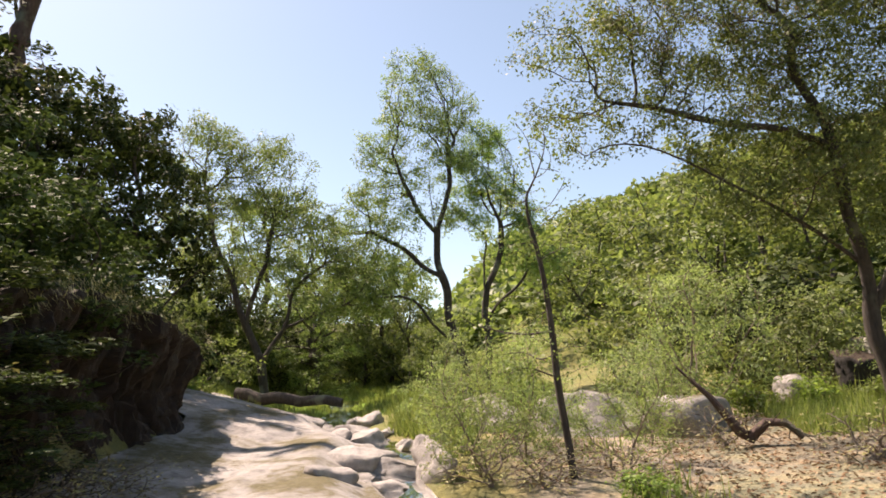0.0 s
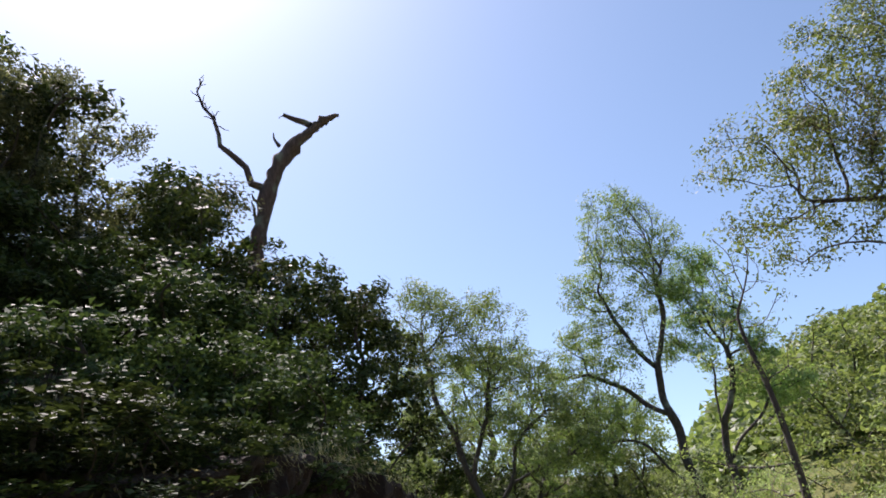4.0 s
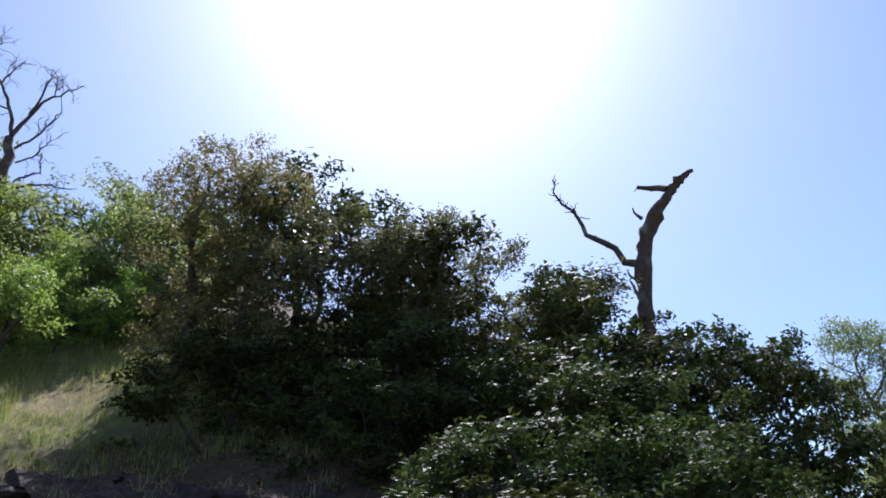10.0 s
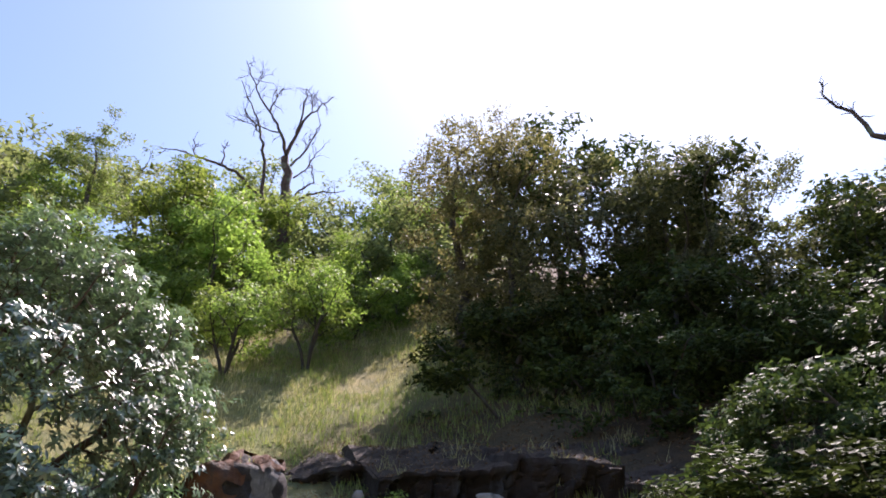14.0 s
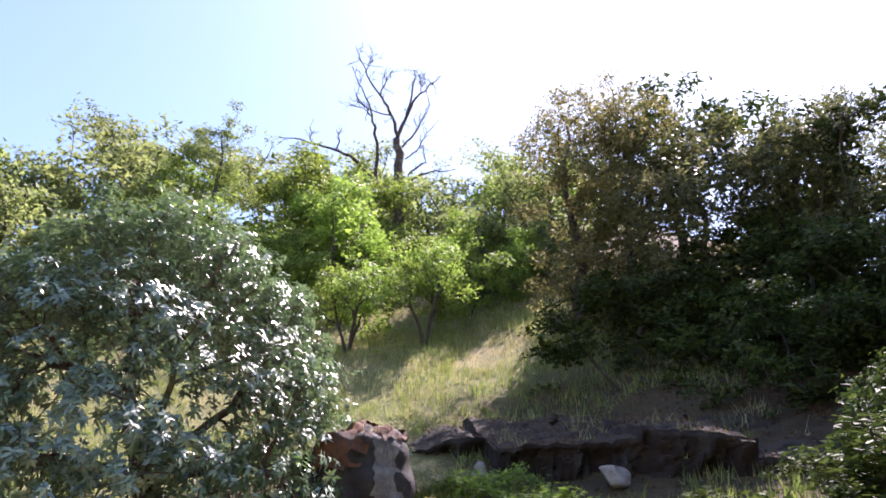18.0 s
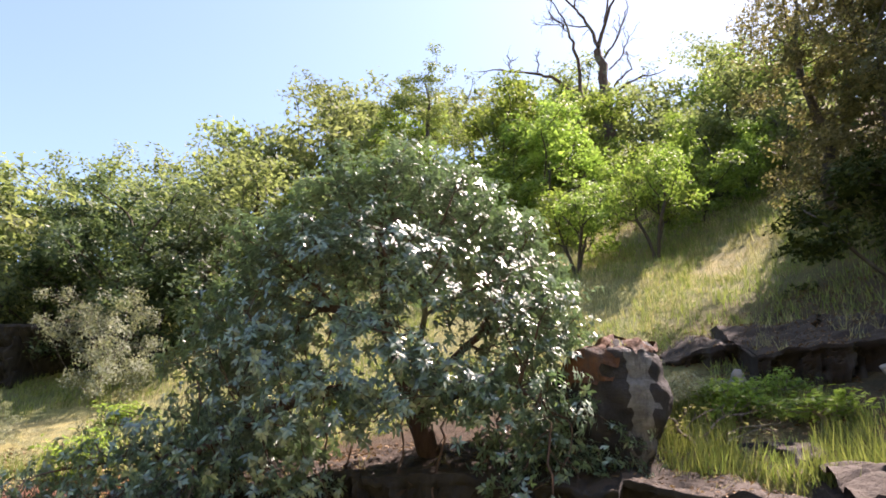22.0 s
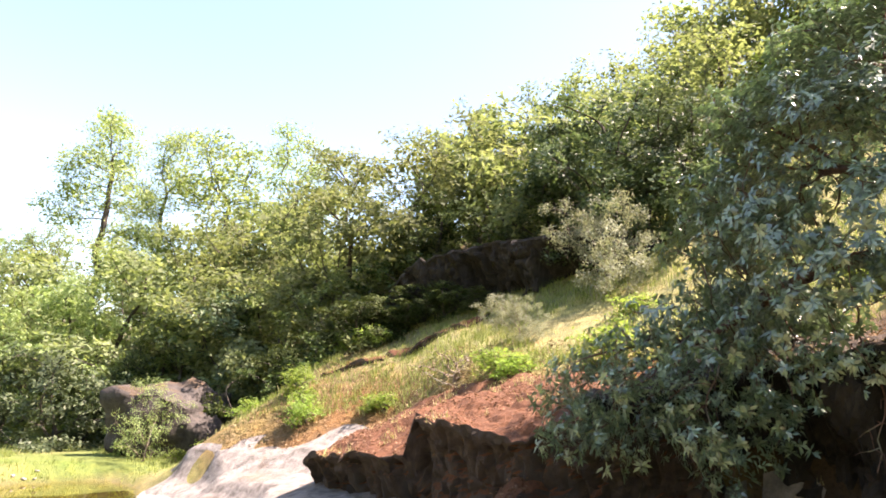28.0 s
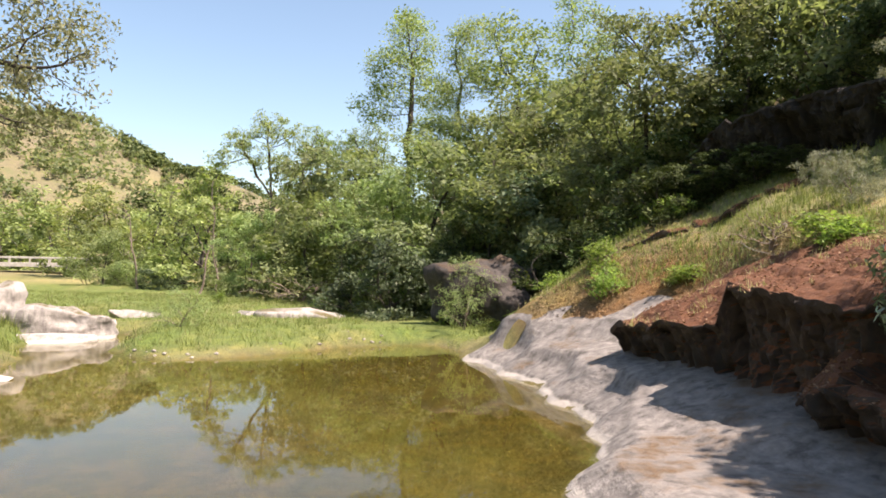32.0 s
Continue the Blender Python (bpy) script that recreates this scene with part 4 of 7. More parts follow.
# kind, x, y, height, width
TREES = [
    ("live_oak", -12.4, 20.6, 5.6, 5.0),
    ("live_oak", -10.3, 21.7, 8.2, 3.9),
    ("live_oak", -12.4, 11.6, 3.1, 3.9),
    ("live_oak", -12.2, 14.6, 4.8, 4.5),
    ("live_oak", -9.7, 10.1, 2.2, 3.6),
    ("live_oak", -9.3, 13.0, 2.7, 3.5),
    ("live_oak", -9.9, 17.4, 6.4, 2.8),
    ("live_oak", -8.3, 18.7, 7.4, 3.0),
    ("live_oak", -8.6, 16.4, 4.1, 3.1),
    ("live_oak", -19.9, 10.4, 6.6, 5.8),
    ("live_oak", -15.5, 12.6, 6.0, 4.2),
    ("live_oak", -14.0, 17.0, 5.8, 4.4),
    ("grey_oak", -16.0, 9.3, 6.6, 4.3),
    ("grey_oak", -14.4, 10.8, 5.8, 3.5),
    ("grey_oak", -13.9, 13.0, 6.5, 3.1),
    ("live_oak", -13.1, 10.1, 2.4, 4.1),
    ("live_oak", -14.8, 8.3, 3.0, 3.7),
    ("live_oak", -10.1, 9.0, 1.8, 3.0),
    ("grey_oak", -13.6, 17.3, 5.8, 5.2),
    ("live_oak", -10.6, 10.6, 2.2, 4.3),
    ("live_oak", -9.0, 12.0, 3.1, 3.9),
    ("live_oak", -8.9, 10.8, 1.9, 3.5),
    ("live_oak", -6.9, 11.6, 2.2, 3.4),
    ("brown_oak", -17.6, 5.7, 8.2, 3.6),
    ("brown_oak", -16.1, 6.9, 7.7, 2.7),
    ("live_oak", -11.5, 32.6, 5.7, 3.2),
    ("young_oak", -10.4, 36.5, 6.1, 4.6),
    ("live_oak", -10.6, 34.4, 4.7, 3.4),
    ("young_oak", -9.0, 41.0, 6.0, 5.0),
    ("young_oak", -7.8, 45.3, 5.9, 5.0),
    ("live_oak", -9.5, 38.9, 4.2, 3.4),
    ("young_oak", -4.8, 43.7, 4.9, 4.0),
    ("young_oak", -2.2, 41.9, 5.2, 4.4),
    ("live_oak", -6.3, 45.6, 3.3, 3.2),
    ("young_oak", -0.2, 37.0, 3.7, 3.0),
    ("live_oak", -7.9, 6.6, 1.9, 2.1),
    ("valley_oak", -10.0, 44.9, 12.6, 7.6),
    ("valley_oak", -6.5, 37.4, 8.6, 4.6),
    ("valley_oak", -13.6, 37.6, 9.3, 5.2),
    ("valley_oak", -3.4, 44.9, 8.7, 5.8),
    ("young_oak", -5.9, 54.7, 8.5, 7.1),
    ("young_oak", -2.2, 49.9, 7.1, 6.4),
    ("young_oak", -10.2, 59.1, 7.4, 7.7),
    ("young_oak", 12.9, 58.6, 8.5, 11.8),
    ("young_oak", 15.6, 52.7, 9.9, 11.7),
    ("young_oak", 16.6, 41.8, 10.9, 9.6),
    ("young_oak", 9.0, 47.2, 6.6, 7.7),
    ("young_oak", 7.5, 22.8, 4.7, 4.6),
    ("live_oak", 9.7, 20.9, 3.9, 3.7),
    ("young_oak", 14.4, 26.3, 9.1, 7.5),
    ("live_oak", 13.3, 22.3, 5.6, 5.5),
    ("young_oak", 19.0, 28.2, 9.6, 8.5),
    ("green_bush", 8.4, 17.0, 2.2, 3.6),
    ("green_bush", 10.2, 17.2, 2.6, 4.1),
    ("young_oak", 15.5, 34.7, 11.5, 8.9),
    ("green_bush", -13.1, 46.2, 4.0, 8.4),
    ("willow_bush", 0.3, -50.0, 1.6, 6.3),
    ("bush_oak", 4.3, -55.8, 1.8, 7.1),
    ("willow_bush", 7.9, -59.5, 2.0, 7.6),
    ("willow_bush", -3.5, -45.9, 2.0, 7.3),
    ("willow_bush", -6.6, -42.5, 2.2, 6.8),
    ("willow_bush", 25.4, -109.1, 5.2, 14.1),
    ("willow_bush", 30.8, -110.8, 5.3, 14.5),
    ("green_bush", -8.4, 23.5, 4.0, 3.2),
    ("green_bush", -5.5, 49.7, 4.0, 6.0),
    ("green_bush", -2.1, 46.0, 3.7, 5.5),
    ("green_bush", -8.0, 39.2, 3.8, 4.8),
    ("olive_oak", -24.5, -17.3, 5.4, 6.4),
    ("olive_oak", -30.8, -18.4, 7.3, 7.2),
    ("olive_oak", -29.4, -14.7, 7.7, 6.1),
    ("olive_oak", -36.6, -15.8, 8.6, 6.0),
    ("olive_oak", -35.8, -12.4, 8.0, 6.1),
    ("slim_tree", -29.8, -7.8, 9.1, 3.3),
    ("green_tree", -26.5, -4.3, 7.2, 5.4),
    ("green_tree", -24.7, -2.1, 6.2, 4.7),
    ("green_tree", -28.8, -0.3, 6.9, 5.0),
    ("olive_oak", -32.6, 3.1, 5.9, 6.0),
    ("green_tree", -29.3, 5.1, 5.5, 5.6),
    ("olive_oak", -26.1, 5.9, 4.7, 4.6),
    ("green_tree", -23.5, 3.7, 3.9, 3.4),
    ("green_tree", -23.5, -3.7, 4.4, 4.2),
    ("green_tree", -25.5, -8.4, 5.0, 5.2),
    ("olive_oak", -23.5, -13.2, 4.7, 6.0),
    ("olive_oak", -35.8, -0.3, 6.8, 5.0),
    ("green_tree", -31.0, -3.6, 7.2, 5.4),
    ("green_tree", -32.6, -9.5, 7.0, 5.4),
    ("olive_oak", -34.5, 7.0, 5.0, 5.6),
    ("olive_oak", -40.5, 1.0, 6.0, 7.0),
    ("olive_oak", -41.5, -7.5, 7.5, 7.0),
    ("olive_oak", -42.5, -14.7, 8.5, 6.0),
    ("olive_oak", -32.5, -22.7, 6.5, 6.1),
    ("olive_oak", -28.7, -21.3, 5.0, 6.0),
    ("bush_oak", -16.6, -11.1, 2.8, 3.4),
    ("olive_oak", -31.9, -27.3, 8.0, 4.8),
    ("olive_oak", -23.9, -26.9, 7.4, 5.3),
    ("olive_oak", -20.7, -27.0, 6.5, 4.9),
    ("live_oak", -17.7, -16.2, 3.6, 3.2),
    ("live_oak", -20.8, -21.6, 5.2, 3.8),
    ("olive_oak", -18.8, -30.7, 7.8, 4.8),
    ("live_oak", -15.8, -19.4, 3.5, 3.1),
    ("olive_oak", -13.8, -26.6, 5.8, 4.1),
    ("green_bush", -13.1, -22.5, 3.4, 3.5),
    ("live_oak", -14.3, -17.4, 0.9, 3.1),
    ("olive_oak", -13.5, -29.0, 5.4, 4.6),
    ("ivy_oak", -10.0, -43.9, 17.8, 3.4),
    ("ivy_oak", -13.7, -44.9, 18.3, 3.5),
    ("ivy_oak", -16.5, -41.9, 14.8, 4.9),
    ("ivy_oak", -19.9, -39.3, 11.4, 4.4),
    ("olive_oak", -12.5, -35.9, 10.5, 5.2),
    ("olive_oak", -13.3, -31.3, 8.3, 4.4),
    ("valley_oak", -8.0, -61.5, 13.5, 7.0),
    ("valley_oak", -10.9, -59.0, 13.6, 5.8),
    ("meadow_oak", 2.6, -59.9, 10.2, 7.6),
    ("meadow_oak", -6.0, -65.7, 10.9, 7.4),
    ("willow_bush", -3.8, -41.8, 6.1, 8.7),
    ("willow_bush", -6.7, -39.4, 6.7, 5.7),
    ("willow_bush", -1.0, -44.0, 5.2, 4.5),
    ("meadow_oak", 23.9, -105.3, 10.9, 12.8),
    ("meadow_oak", 13.0, -84.0, 10.3, 9.4),
    ("meadow_oak", 7.9, -74.6, 7.9, 7.7),
    ("willow_bush", 9.6, -61.2, 4.4, 6.4),
    ("meadow_oak", 30.1, -105.8, 10.4, 10.5),
    ("meadow_oak", 5.5, -69.8, 8.6, 6.7),
    ("olive_oak", -14.1, -29.8, 8.6, 5.4),
    ("olive_oak", -9.5, -34.7, 8.5, 5.8),
    ("willow_bush", -7.4, -35.2, 6.9, 6.3),
    ("olive_oak", -7.7, -44.3, 9.1, 6.5),
    ("olive_oak", -6.6, -51.6, 10.5, 7.5),
    ("green_bush", -10.4, -30.3, 5.4, 4.6),
    ("olive_oak", -11.6, -28.8, 6.9, 4.5),
    ("olive_oak", -19.3, -35.0, 7.2, 5.6),
    ("meadow_oak", -20.7, -45.5, 10.0, 8.2),
    ("bush_oak", -17.6, -13.4, 4.8, 3.6),
    ("bush_oak", -17.6, -15.4, 4.1, 3.0),
    ("bush_oak", -17.8, -10.9, 4.0, 2.8),
    ("olive_oak", -17.2, -19.7, 6.0, 4.9),
    ("olive_oak", -15.8, -22.1, 6.3, 4.5),
    ("olive_oak", -19.5, -20.3, 6.3, 4.8),
    ("olive_oak", -14.4, -23.1, 5.6, 4.4),
    ("live_oak", -11.5, -18.6, 1.7, 2.2),
    ("live_oak", -11.0, -19.9, 2.3, 2.5),
    ("live_oak", -10.3, -21.0, 3.0, 2.6),
    ("olive_oak", -13.0, -23.9, 6.0, 4.2),
    ("live_oak", -15.1, -21.1, 2.3, 3.8),
    ("live_oak", -16.4, -18.2, 1.1, 3.0),
    ("meadow_oak", -13.9, -45.9, 9.8, 6.9),
    ("live_oak", -11.6, -22.2, 2.4, 3.2),
    ("olive_oak", -7.3, -47.4, 7.0, 6.9),
    ("bush_oak", -6.9, -31.3, 3.8, 4.0),
    ("bush_oak", -10.1, -31.4, 5.5, 4.7),
    ("bush_oak", -12.0, -28.6, 5.5, 4.4),
    ("live_oak", -12.4, -18.1, 1.2, 1.9),
    ("live_oak", -13.4, -16.8, 1.2, 1.5),
    ("olive_oak", -25.2, 7.2, 4.6, 4.0),
    ("green_tree", -27.6, 8.2, 4.8, 4.4),
    ("olive_oak", -30.6, 9.6, 5.0, 4.6),
    ("green_tree", -23.4, 5.6, 2.6, 3.0),
    ("live_oak", -7.0, 7.4, 2.4, 2.6),
    ("live_oak", -6.7, 9.0, 2.0, 2.6),
    ("live_oak", -6.8, 10.9, 1.9, 2.4),
    ("live_oak", -15.1, 6.7, 2.3, 2.5),
    ("live_oak", -13.3, 8.0, 1.8, 2.7),
    ("live_oak", -11.3, 9.1, 1.3, 2.7),
    ("live_oak", -14.3, 6.1, 2.5, 3.6),
    ("live_oak", -12.1, 7.9, 1.9, 3.3),
    ("live_oak", -10.9, 10.4, 1.5, 3.1),
]
turns = np.random.default_rng(5)
BROAD = {"live_oak": 1.3, "bush_oak": 1.3, "olive_oak": 1.3, "green_tree": 1.25}
for k, (key, x, y, high, wide) in enumerate(TREES):
    many = KINDS[key]
    t = many[k % len(many)]
    wide = wide * (1.0 if high < 3.5 and key == "green_tree" else BROAD.get(key, 1.12))
    tall = max(high * 1.02, min(wide / t["wide"] / 1.25 * t["tall"], high * 1.9 + 0.4))   # wide crowns on the slope reach down to the ground
    put(t, x, y, tall, min(wide, tall / t["tall"] * t["wide"] * 1.45), float(turns.uniform(0, 6.28)), 0.08 + tall - high * 1.02)


# ---- single trees ----
def single(name, seed, x, y, label, category, blobs, stem, step, n, foot, twig, leaf, leaf_mat, bark, inner=0, wiggle=0.2, names=("trunk", "crown"), sink=0.05, tuft=0.25, whorl=0, boughs=()):
    t = tree(name, seed, blobs, stem, step, n, foot, twig, leaf, leaf_mat, bark, inner, wiggle, 0.0, names, tuft, whorl, 0.22 if foot > 0.09 else 0.1, boughs)
    t.matrix_basis = Matrix.Translation((x, y, land_z(x, y) - sink))
    return tagged(t, label, category)


# glossy large-leaved shrub tree over the mossy boulder
lobes = []
for k in range(84):
    up, a = 1 - 1.25 * (k + 0.5) / 84, k * 2.39996
    ring = math.sqrt(max(0.0, 1 - up * up))
    c, w = (0.25 + 1.75 * ring * math.cos(a), -0.7 + 2.4 * ring * math.sin(a), 1.0 + 3.35 * up), 0.44 + 0.16 * math.sin(k * 1.7)
    if c[0] > -1.1:
        lobes.append((*c, w, w * 0.62))
lobes += [(2.8, -3.4, -0.4, 0.45, 0.3), (2.5, -3.0, 0.0, 0.45, 0.3), (3.0, -3.7, -0.7, 0.42, 0.28), (2.7, -2.5, -0.4, 0.45, 0.3), (1.5, -2.5, 0.5, 0.5, 0.34), (1.9, -3.0, 0.1, 0.5, 0.34), (2.2, -2.4, -0.2, 0.5, 0.34), (1.7, -2.0, 0.0, 0.45, 0.3), (2.4, -3.3, -0.6, 0.5, 0.34), (2.5, -2.7, -0.8, 0.5, 0.34), (2.0, -1.8, -0.7, 0.45, 0.3), (2.9, -3.5, -1.0, 0.45, 0.3), (2.3, -2.1, -1.2, 0.45, 0.3), (1.6, -1.2, -0.2, 0.4, 0.28), (1.0, 1.75, 0.75, 0.45, 0.3), (1.1, 2.05, 0.2, 0.38, 0.26), (1.3, 1.5, 0.2, 0.35, 0.24), (1.5, 1.1, -0.3, 0.3, 0.22), (1.6, 0.2, 0.9, 0.4, 0.28), (1.8, -0.6, 0.7, 0.4, 0.28)]
single("laurel_tree", 201, -9.41, -2.35, "broad glossy-leaved laurel tree leaning over mossy boulders", "tree", lobes,
       stem_line([(0, 0, -0.3), (0.15, -0.05, 0.3), (0.3, -0.2, 0.8)]), 0.14, 11600, 0.15, 0.005, (10, 0.10, 0.108, 0.037, 0.9, 0.6), M_LAUREL, M_BARK_RED, 8500, 0.4, tuft=0.16, whorl=1,
       boughs=([(0.3, -0.2, 0.8), (0.9, -1.0, 1.1), (1.3, -1.7, 0.8), (1.7, -2.4, 0.2)], [(0.3, -0.2, 0.8), (0.9, 0.5, 1.0), (1.1, 1.2, 1.1), (1.2, 1.7, 0.6)], [(0.3, -0.2, 0.8), (0.5, -0.6, 1.9), (0.5, -0.8, 2.9)], [(0.3, -0.2, 0.8), (1.0, -0.1, 1.5), (1.3, 0.3, 2.0)], [(0.5, -0.6, 1.9), (0.7, -1.5, 2.3)], [(0.3, -0.2, 0.8), (0.4, 0.7, 2.0)]))

# tall open oaks at the head of the meadow
single("valley_oak", 261, -0.1, 32.0, "tall open oak with dark crooked limbs and pale spring leaves", "tree",
       [(a, b, 1.09 * c, d, e) for a, b, c, d, e in [(-0.2, 0, 13.4, 1.3, 1.1), (0.9, 0.2, 12.4, 1.1, 1.0), (-1.4, 0, 12.0, 1.2, 1.0), (0.2, -0.3, 11.2, 1.3, 1.0), (-2.3, 0.2, 10.2, 1.2, 0.9), (1.0, 0, 10.0, 1.0, 0.9), (-1.0, 0.3, 9.2, 1.2, 0.8), (-2.9, 0, 8.2, 1.2, 0.9), (-4.0, 0.2, 7.2, 1.1, 0.8), (-1.6, -0.2, 7.2, 1.2, 0.8), (-3.2, 0.1, 5.8, 1.3, 0.8), (-4.1, 0, 4.9, 1.0, 0.7), (-1.8, 0.4, 5.3, 1.1, 0.7), (-2.8, 0, 4.0, 1.1, 0.7), (1.2, 0, 7.6, 0.8, 0.7), (-0.6, 0, 14.4, 0.8, 0.6)]],
       stem_line([(1.25, 0, -0.3), (1.0, 0, 1.6), (0.55, 0, 3.6), (0.3, 0, 5.4), (0.05, 0, 7.4), (-0.05, 0, 9.2)]), 0.24, 4600, 0.20, 0.009, (36000, 0.17, 0.12, 0.072, 0.3, 0.3), M_VALLEY, M_BARK, 0, 0.5, tuft=0.34,
       boughs=([(0.85, 0, 2.2), (0.1, 0.1, 3.0), (-0.8, 0, 4.1), (-2.0, 0.1, 4.6)], [(0.3, 0, 5.4), (-0.6, 0, 6.0), (-1.6, 0, 7.0), (-3.0, 0.1, 7.5)], [(0.05, 0, 7.4), (-0.9, 0, 8.8), (-1.6, 0, 10.4)], [(0.05, 0, 7.4), (0.7, 0.1, 9.0), (0.8, 0.1, 11.0)]))
single("valley_oak", 262, 2.4, 32.9, "slender twin oak behind the tall open oak", "tree",
       [(a, b, 1.08 * c, d, e) for a, b, c, d, e in [(-0.9, 0, 10.4, 1.0, 1.0), (0.1, 0, 11.2, 0.9, 0.9), (-0.3, 0.2, 9.2, 1.0, 0.8), (0.9, 0, 8.8, 1.0, 0.9), (1.9, 0, 7.6, 1.0, 0.8), (-0.8, 0, 7.6, 0.9, 0.7), (1.4, 0.2, 6.2, 1.1, 0.7), (2.7, 0, 5.6, 1.0, 0.7)]],
       stem_line([(-0.25, 0, -0.3), (-0.3, 0, 2.4), (-0.1, 0, 4.4), (-0.25, 0, 7.4)]), 0.24, 2000, 0.17, 0.009, (24000, 0.18, 0.12, 0.07, 0.3, 0.3), M_VALLEY, M_BARK, 0, 0.5, tuft=0.24,
       boughs=([(-0.25, 0, 3.0), (0.7, 0, 4.6), (1.6, 0, 5.6)], [(-0.1, 0, 4.4), (0.5, 0, 6.6), (0.7, 0, 8.0)]))
single("valley_oak", 263, -8.6, 30.5, "low spreading oak with many crooked dark limbs", "tree",
       [(a, b, 1.06 * c, d, e) for a, b, c, d, e in [(-1.4, 0, 10.8, 1.2, 0.9), (-0.2, 0, 9.8, 1.2, 0.9), (1.2, 0, 9.8, 1.0, 0.8), (-2.1, 0.2, 9.2, 1.0, 0.9), (0.4, 0.2, 8.2, 1.3, 0.8), (2.0, 0, 7.8, 1.2, 0.8), (-1.2, 0, 7.6, 1.2, 0.8), (3.1, 0, 6.8, 1.1, 0.8), (1.4, 0.2, 6.4, 1.3, 0.7), (4.2, 0, 5.4, 1.2, 0.8), (2.6, 0, 4.9, 1.2, 0.6), (0.0, 0, 5.6, 1.2, 0.8), (5.2, 0.3, 4.0, 1.1, 0.8), (-1.6, 0, 5.4, 1.0, 0.9), (3.8, 0, 3.4, 1.2, 0.7)]],
       stem_line([(1.2, 0, -0.3), (1.0, 0, 1.4), (0.3, 0, 3.0), (-0.2, 0, 4.6), (-0.5, 0, 6.2)]), 0.24, 4400, 0.19, 0.009, (36000, 0.18, 0.12, 0.072, 0.3, 0.3), M_VALLEY, M_BARK, 0, 0.55, tuft=0.34,
       boughs=([(1.0, 0, 1.4), (1.9, 0, 2.6), (2.3, 0, 4.0), (3.3, 0, 5.2)], [(1.9, 0, 2.6), (3.2, 0.2, 3.2), (4.6, 0.2, 3.6)], [(0.3, 0, 3.0), (1.1, 0, 5.0), (1.5, 0, 7.2)], [(-0.2, 0, 4.6), (-1.2, 0, 6.6), (-1.5, 0, 8.8)]))

# large oak over the sandy flat: stems lean over it
big_oak = single("big_oak", 211, 9.05, 12.9, "large leaning oak with dark limbs and hanging brown catkins", "tree",
       [(-6.2, 0.6, 6.3, 1.0, 0.6), (-5.4, 0.6, 7.6, 1.0, 0.8), (-5.0, 0.3, 5.9, 1.0, 0.6), (-4.0, 0.0, 6.8, 1.2, 0.8), (-4.4, 0.2, 8.6, 1.2, 0.8), (-3.2, 0.0, 5.0, 1.1, 0.6), (-3.0, -0.2, 8.0, 1.3, 1.0), (-2.2, -0.3, 6.4, 1.2, 0.9), (-2.0, 0.0, 9.2, 1.4, 1.0), (-1.0, -0.5, 7.6, 1.3, 1.1), (-1.5, -0.6, 5.0, 1.0, 0.8), (0.2, -0.5, 6.0, 1.5, 1.2), (0.4, 0.0, 8.6, 1.6, 1.4), (-2.4, -0.4, 4.0, 1.1, 0.6), (-0.6, -0.7, 3.8, 1.0, 0.7), (0.9, -0.6, 4.0, 1.2, 1.2), (-3.7, -0.1, 4.1, 0.8, 0.5), (-6.5, 0.7, 7.4, 0.7, 0.6), (1.6, 0.4, 5.0, 1.4, 1.4), (-2.6, 0.6, 7.2, 1.2, 0.9), (-1.4, 0.8, 6.2, 1.2, 1.0), (-0.6, 0.7, 9.4, 1.5, 1.1), (-3.4, 0.6, 9.4, 1.2, 0.8), (-1.2, 0.4, 4.4, 1.0, 0.7), (-0.2, 0.2, 7.4, 1.3, 1.0), (-2.2, 0.6, 5.4, 1.0, 0.6)],
       stem_line([(-0.9, 0.2, -0.3), (-1.05, 0.1, 0.9), (-1.15, 0.0, 1.8), (-1.35, -0.1, 2.6)]), 0.2, 7200, 0.15, 0.006, (84000, 0.15, 0.085, 0.052, 0.3, 0.3), M_BIG, M_BARK, 0, 0.5, tuft=0.3,
       boughs=([(-1.35, -0.1, 2.6), (-2.4, -0.3, 3.5), (-3.2, -0.3, 3.9), (-4.0, -0.2, 4.45), (-4.7, 0.0, 4.9), (-5.5, 0.3, 5.3)],
               [(-1.35, -0.1, 2.6), (-1.5, -0.3, 3.7), (-1.75, -0.4, 4.8), (-2.1, -0.4, 6.2), (-2.3, -0.5, 7.6)],
               [(-1.75, -0.4, 4.8), (-3.2, -0.4, 5.2), (-4.0, -0.2, 5.55), (-4.7, 0.0, 5.8), (-5.5, 0.3, 5.95)],
               [(-1.15, 0.0, 1.8), (-0.6, -0.3, 3.2), (-0.2, -0.4, 5.0), (0.2, -0.3, 7.0)],
               [(-0.6, -0.3, 3.2), (0.6, -0.4, 4.2), (1.4, -0.2, 5.4)]))
rng = np.random.default_rng(212)
v, f = small_leaves(rng, clumped(rng, [(-3.2, 0.0, 6.6, 1.6, 1.2), (-1.4, -0.3, 8.4, 1.8, 1.4), (-4.4, 0.2, 7.4, 1.0, 0.9), (0.2, -0.3, 5.4, 1.6, 1.6), (-2.0, -0.3, 4.6, 1.2, 0.8)], 220, 5, 0.14), 15000, 0.11, 0.09, 0.028, 0.1, 1.5)
part("catkin_cluster", mesh_from("catkin_cluster", v, f, M_BROWN), big_oak, "hanging brown catkins")

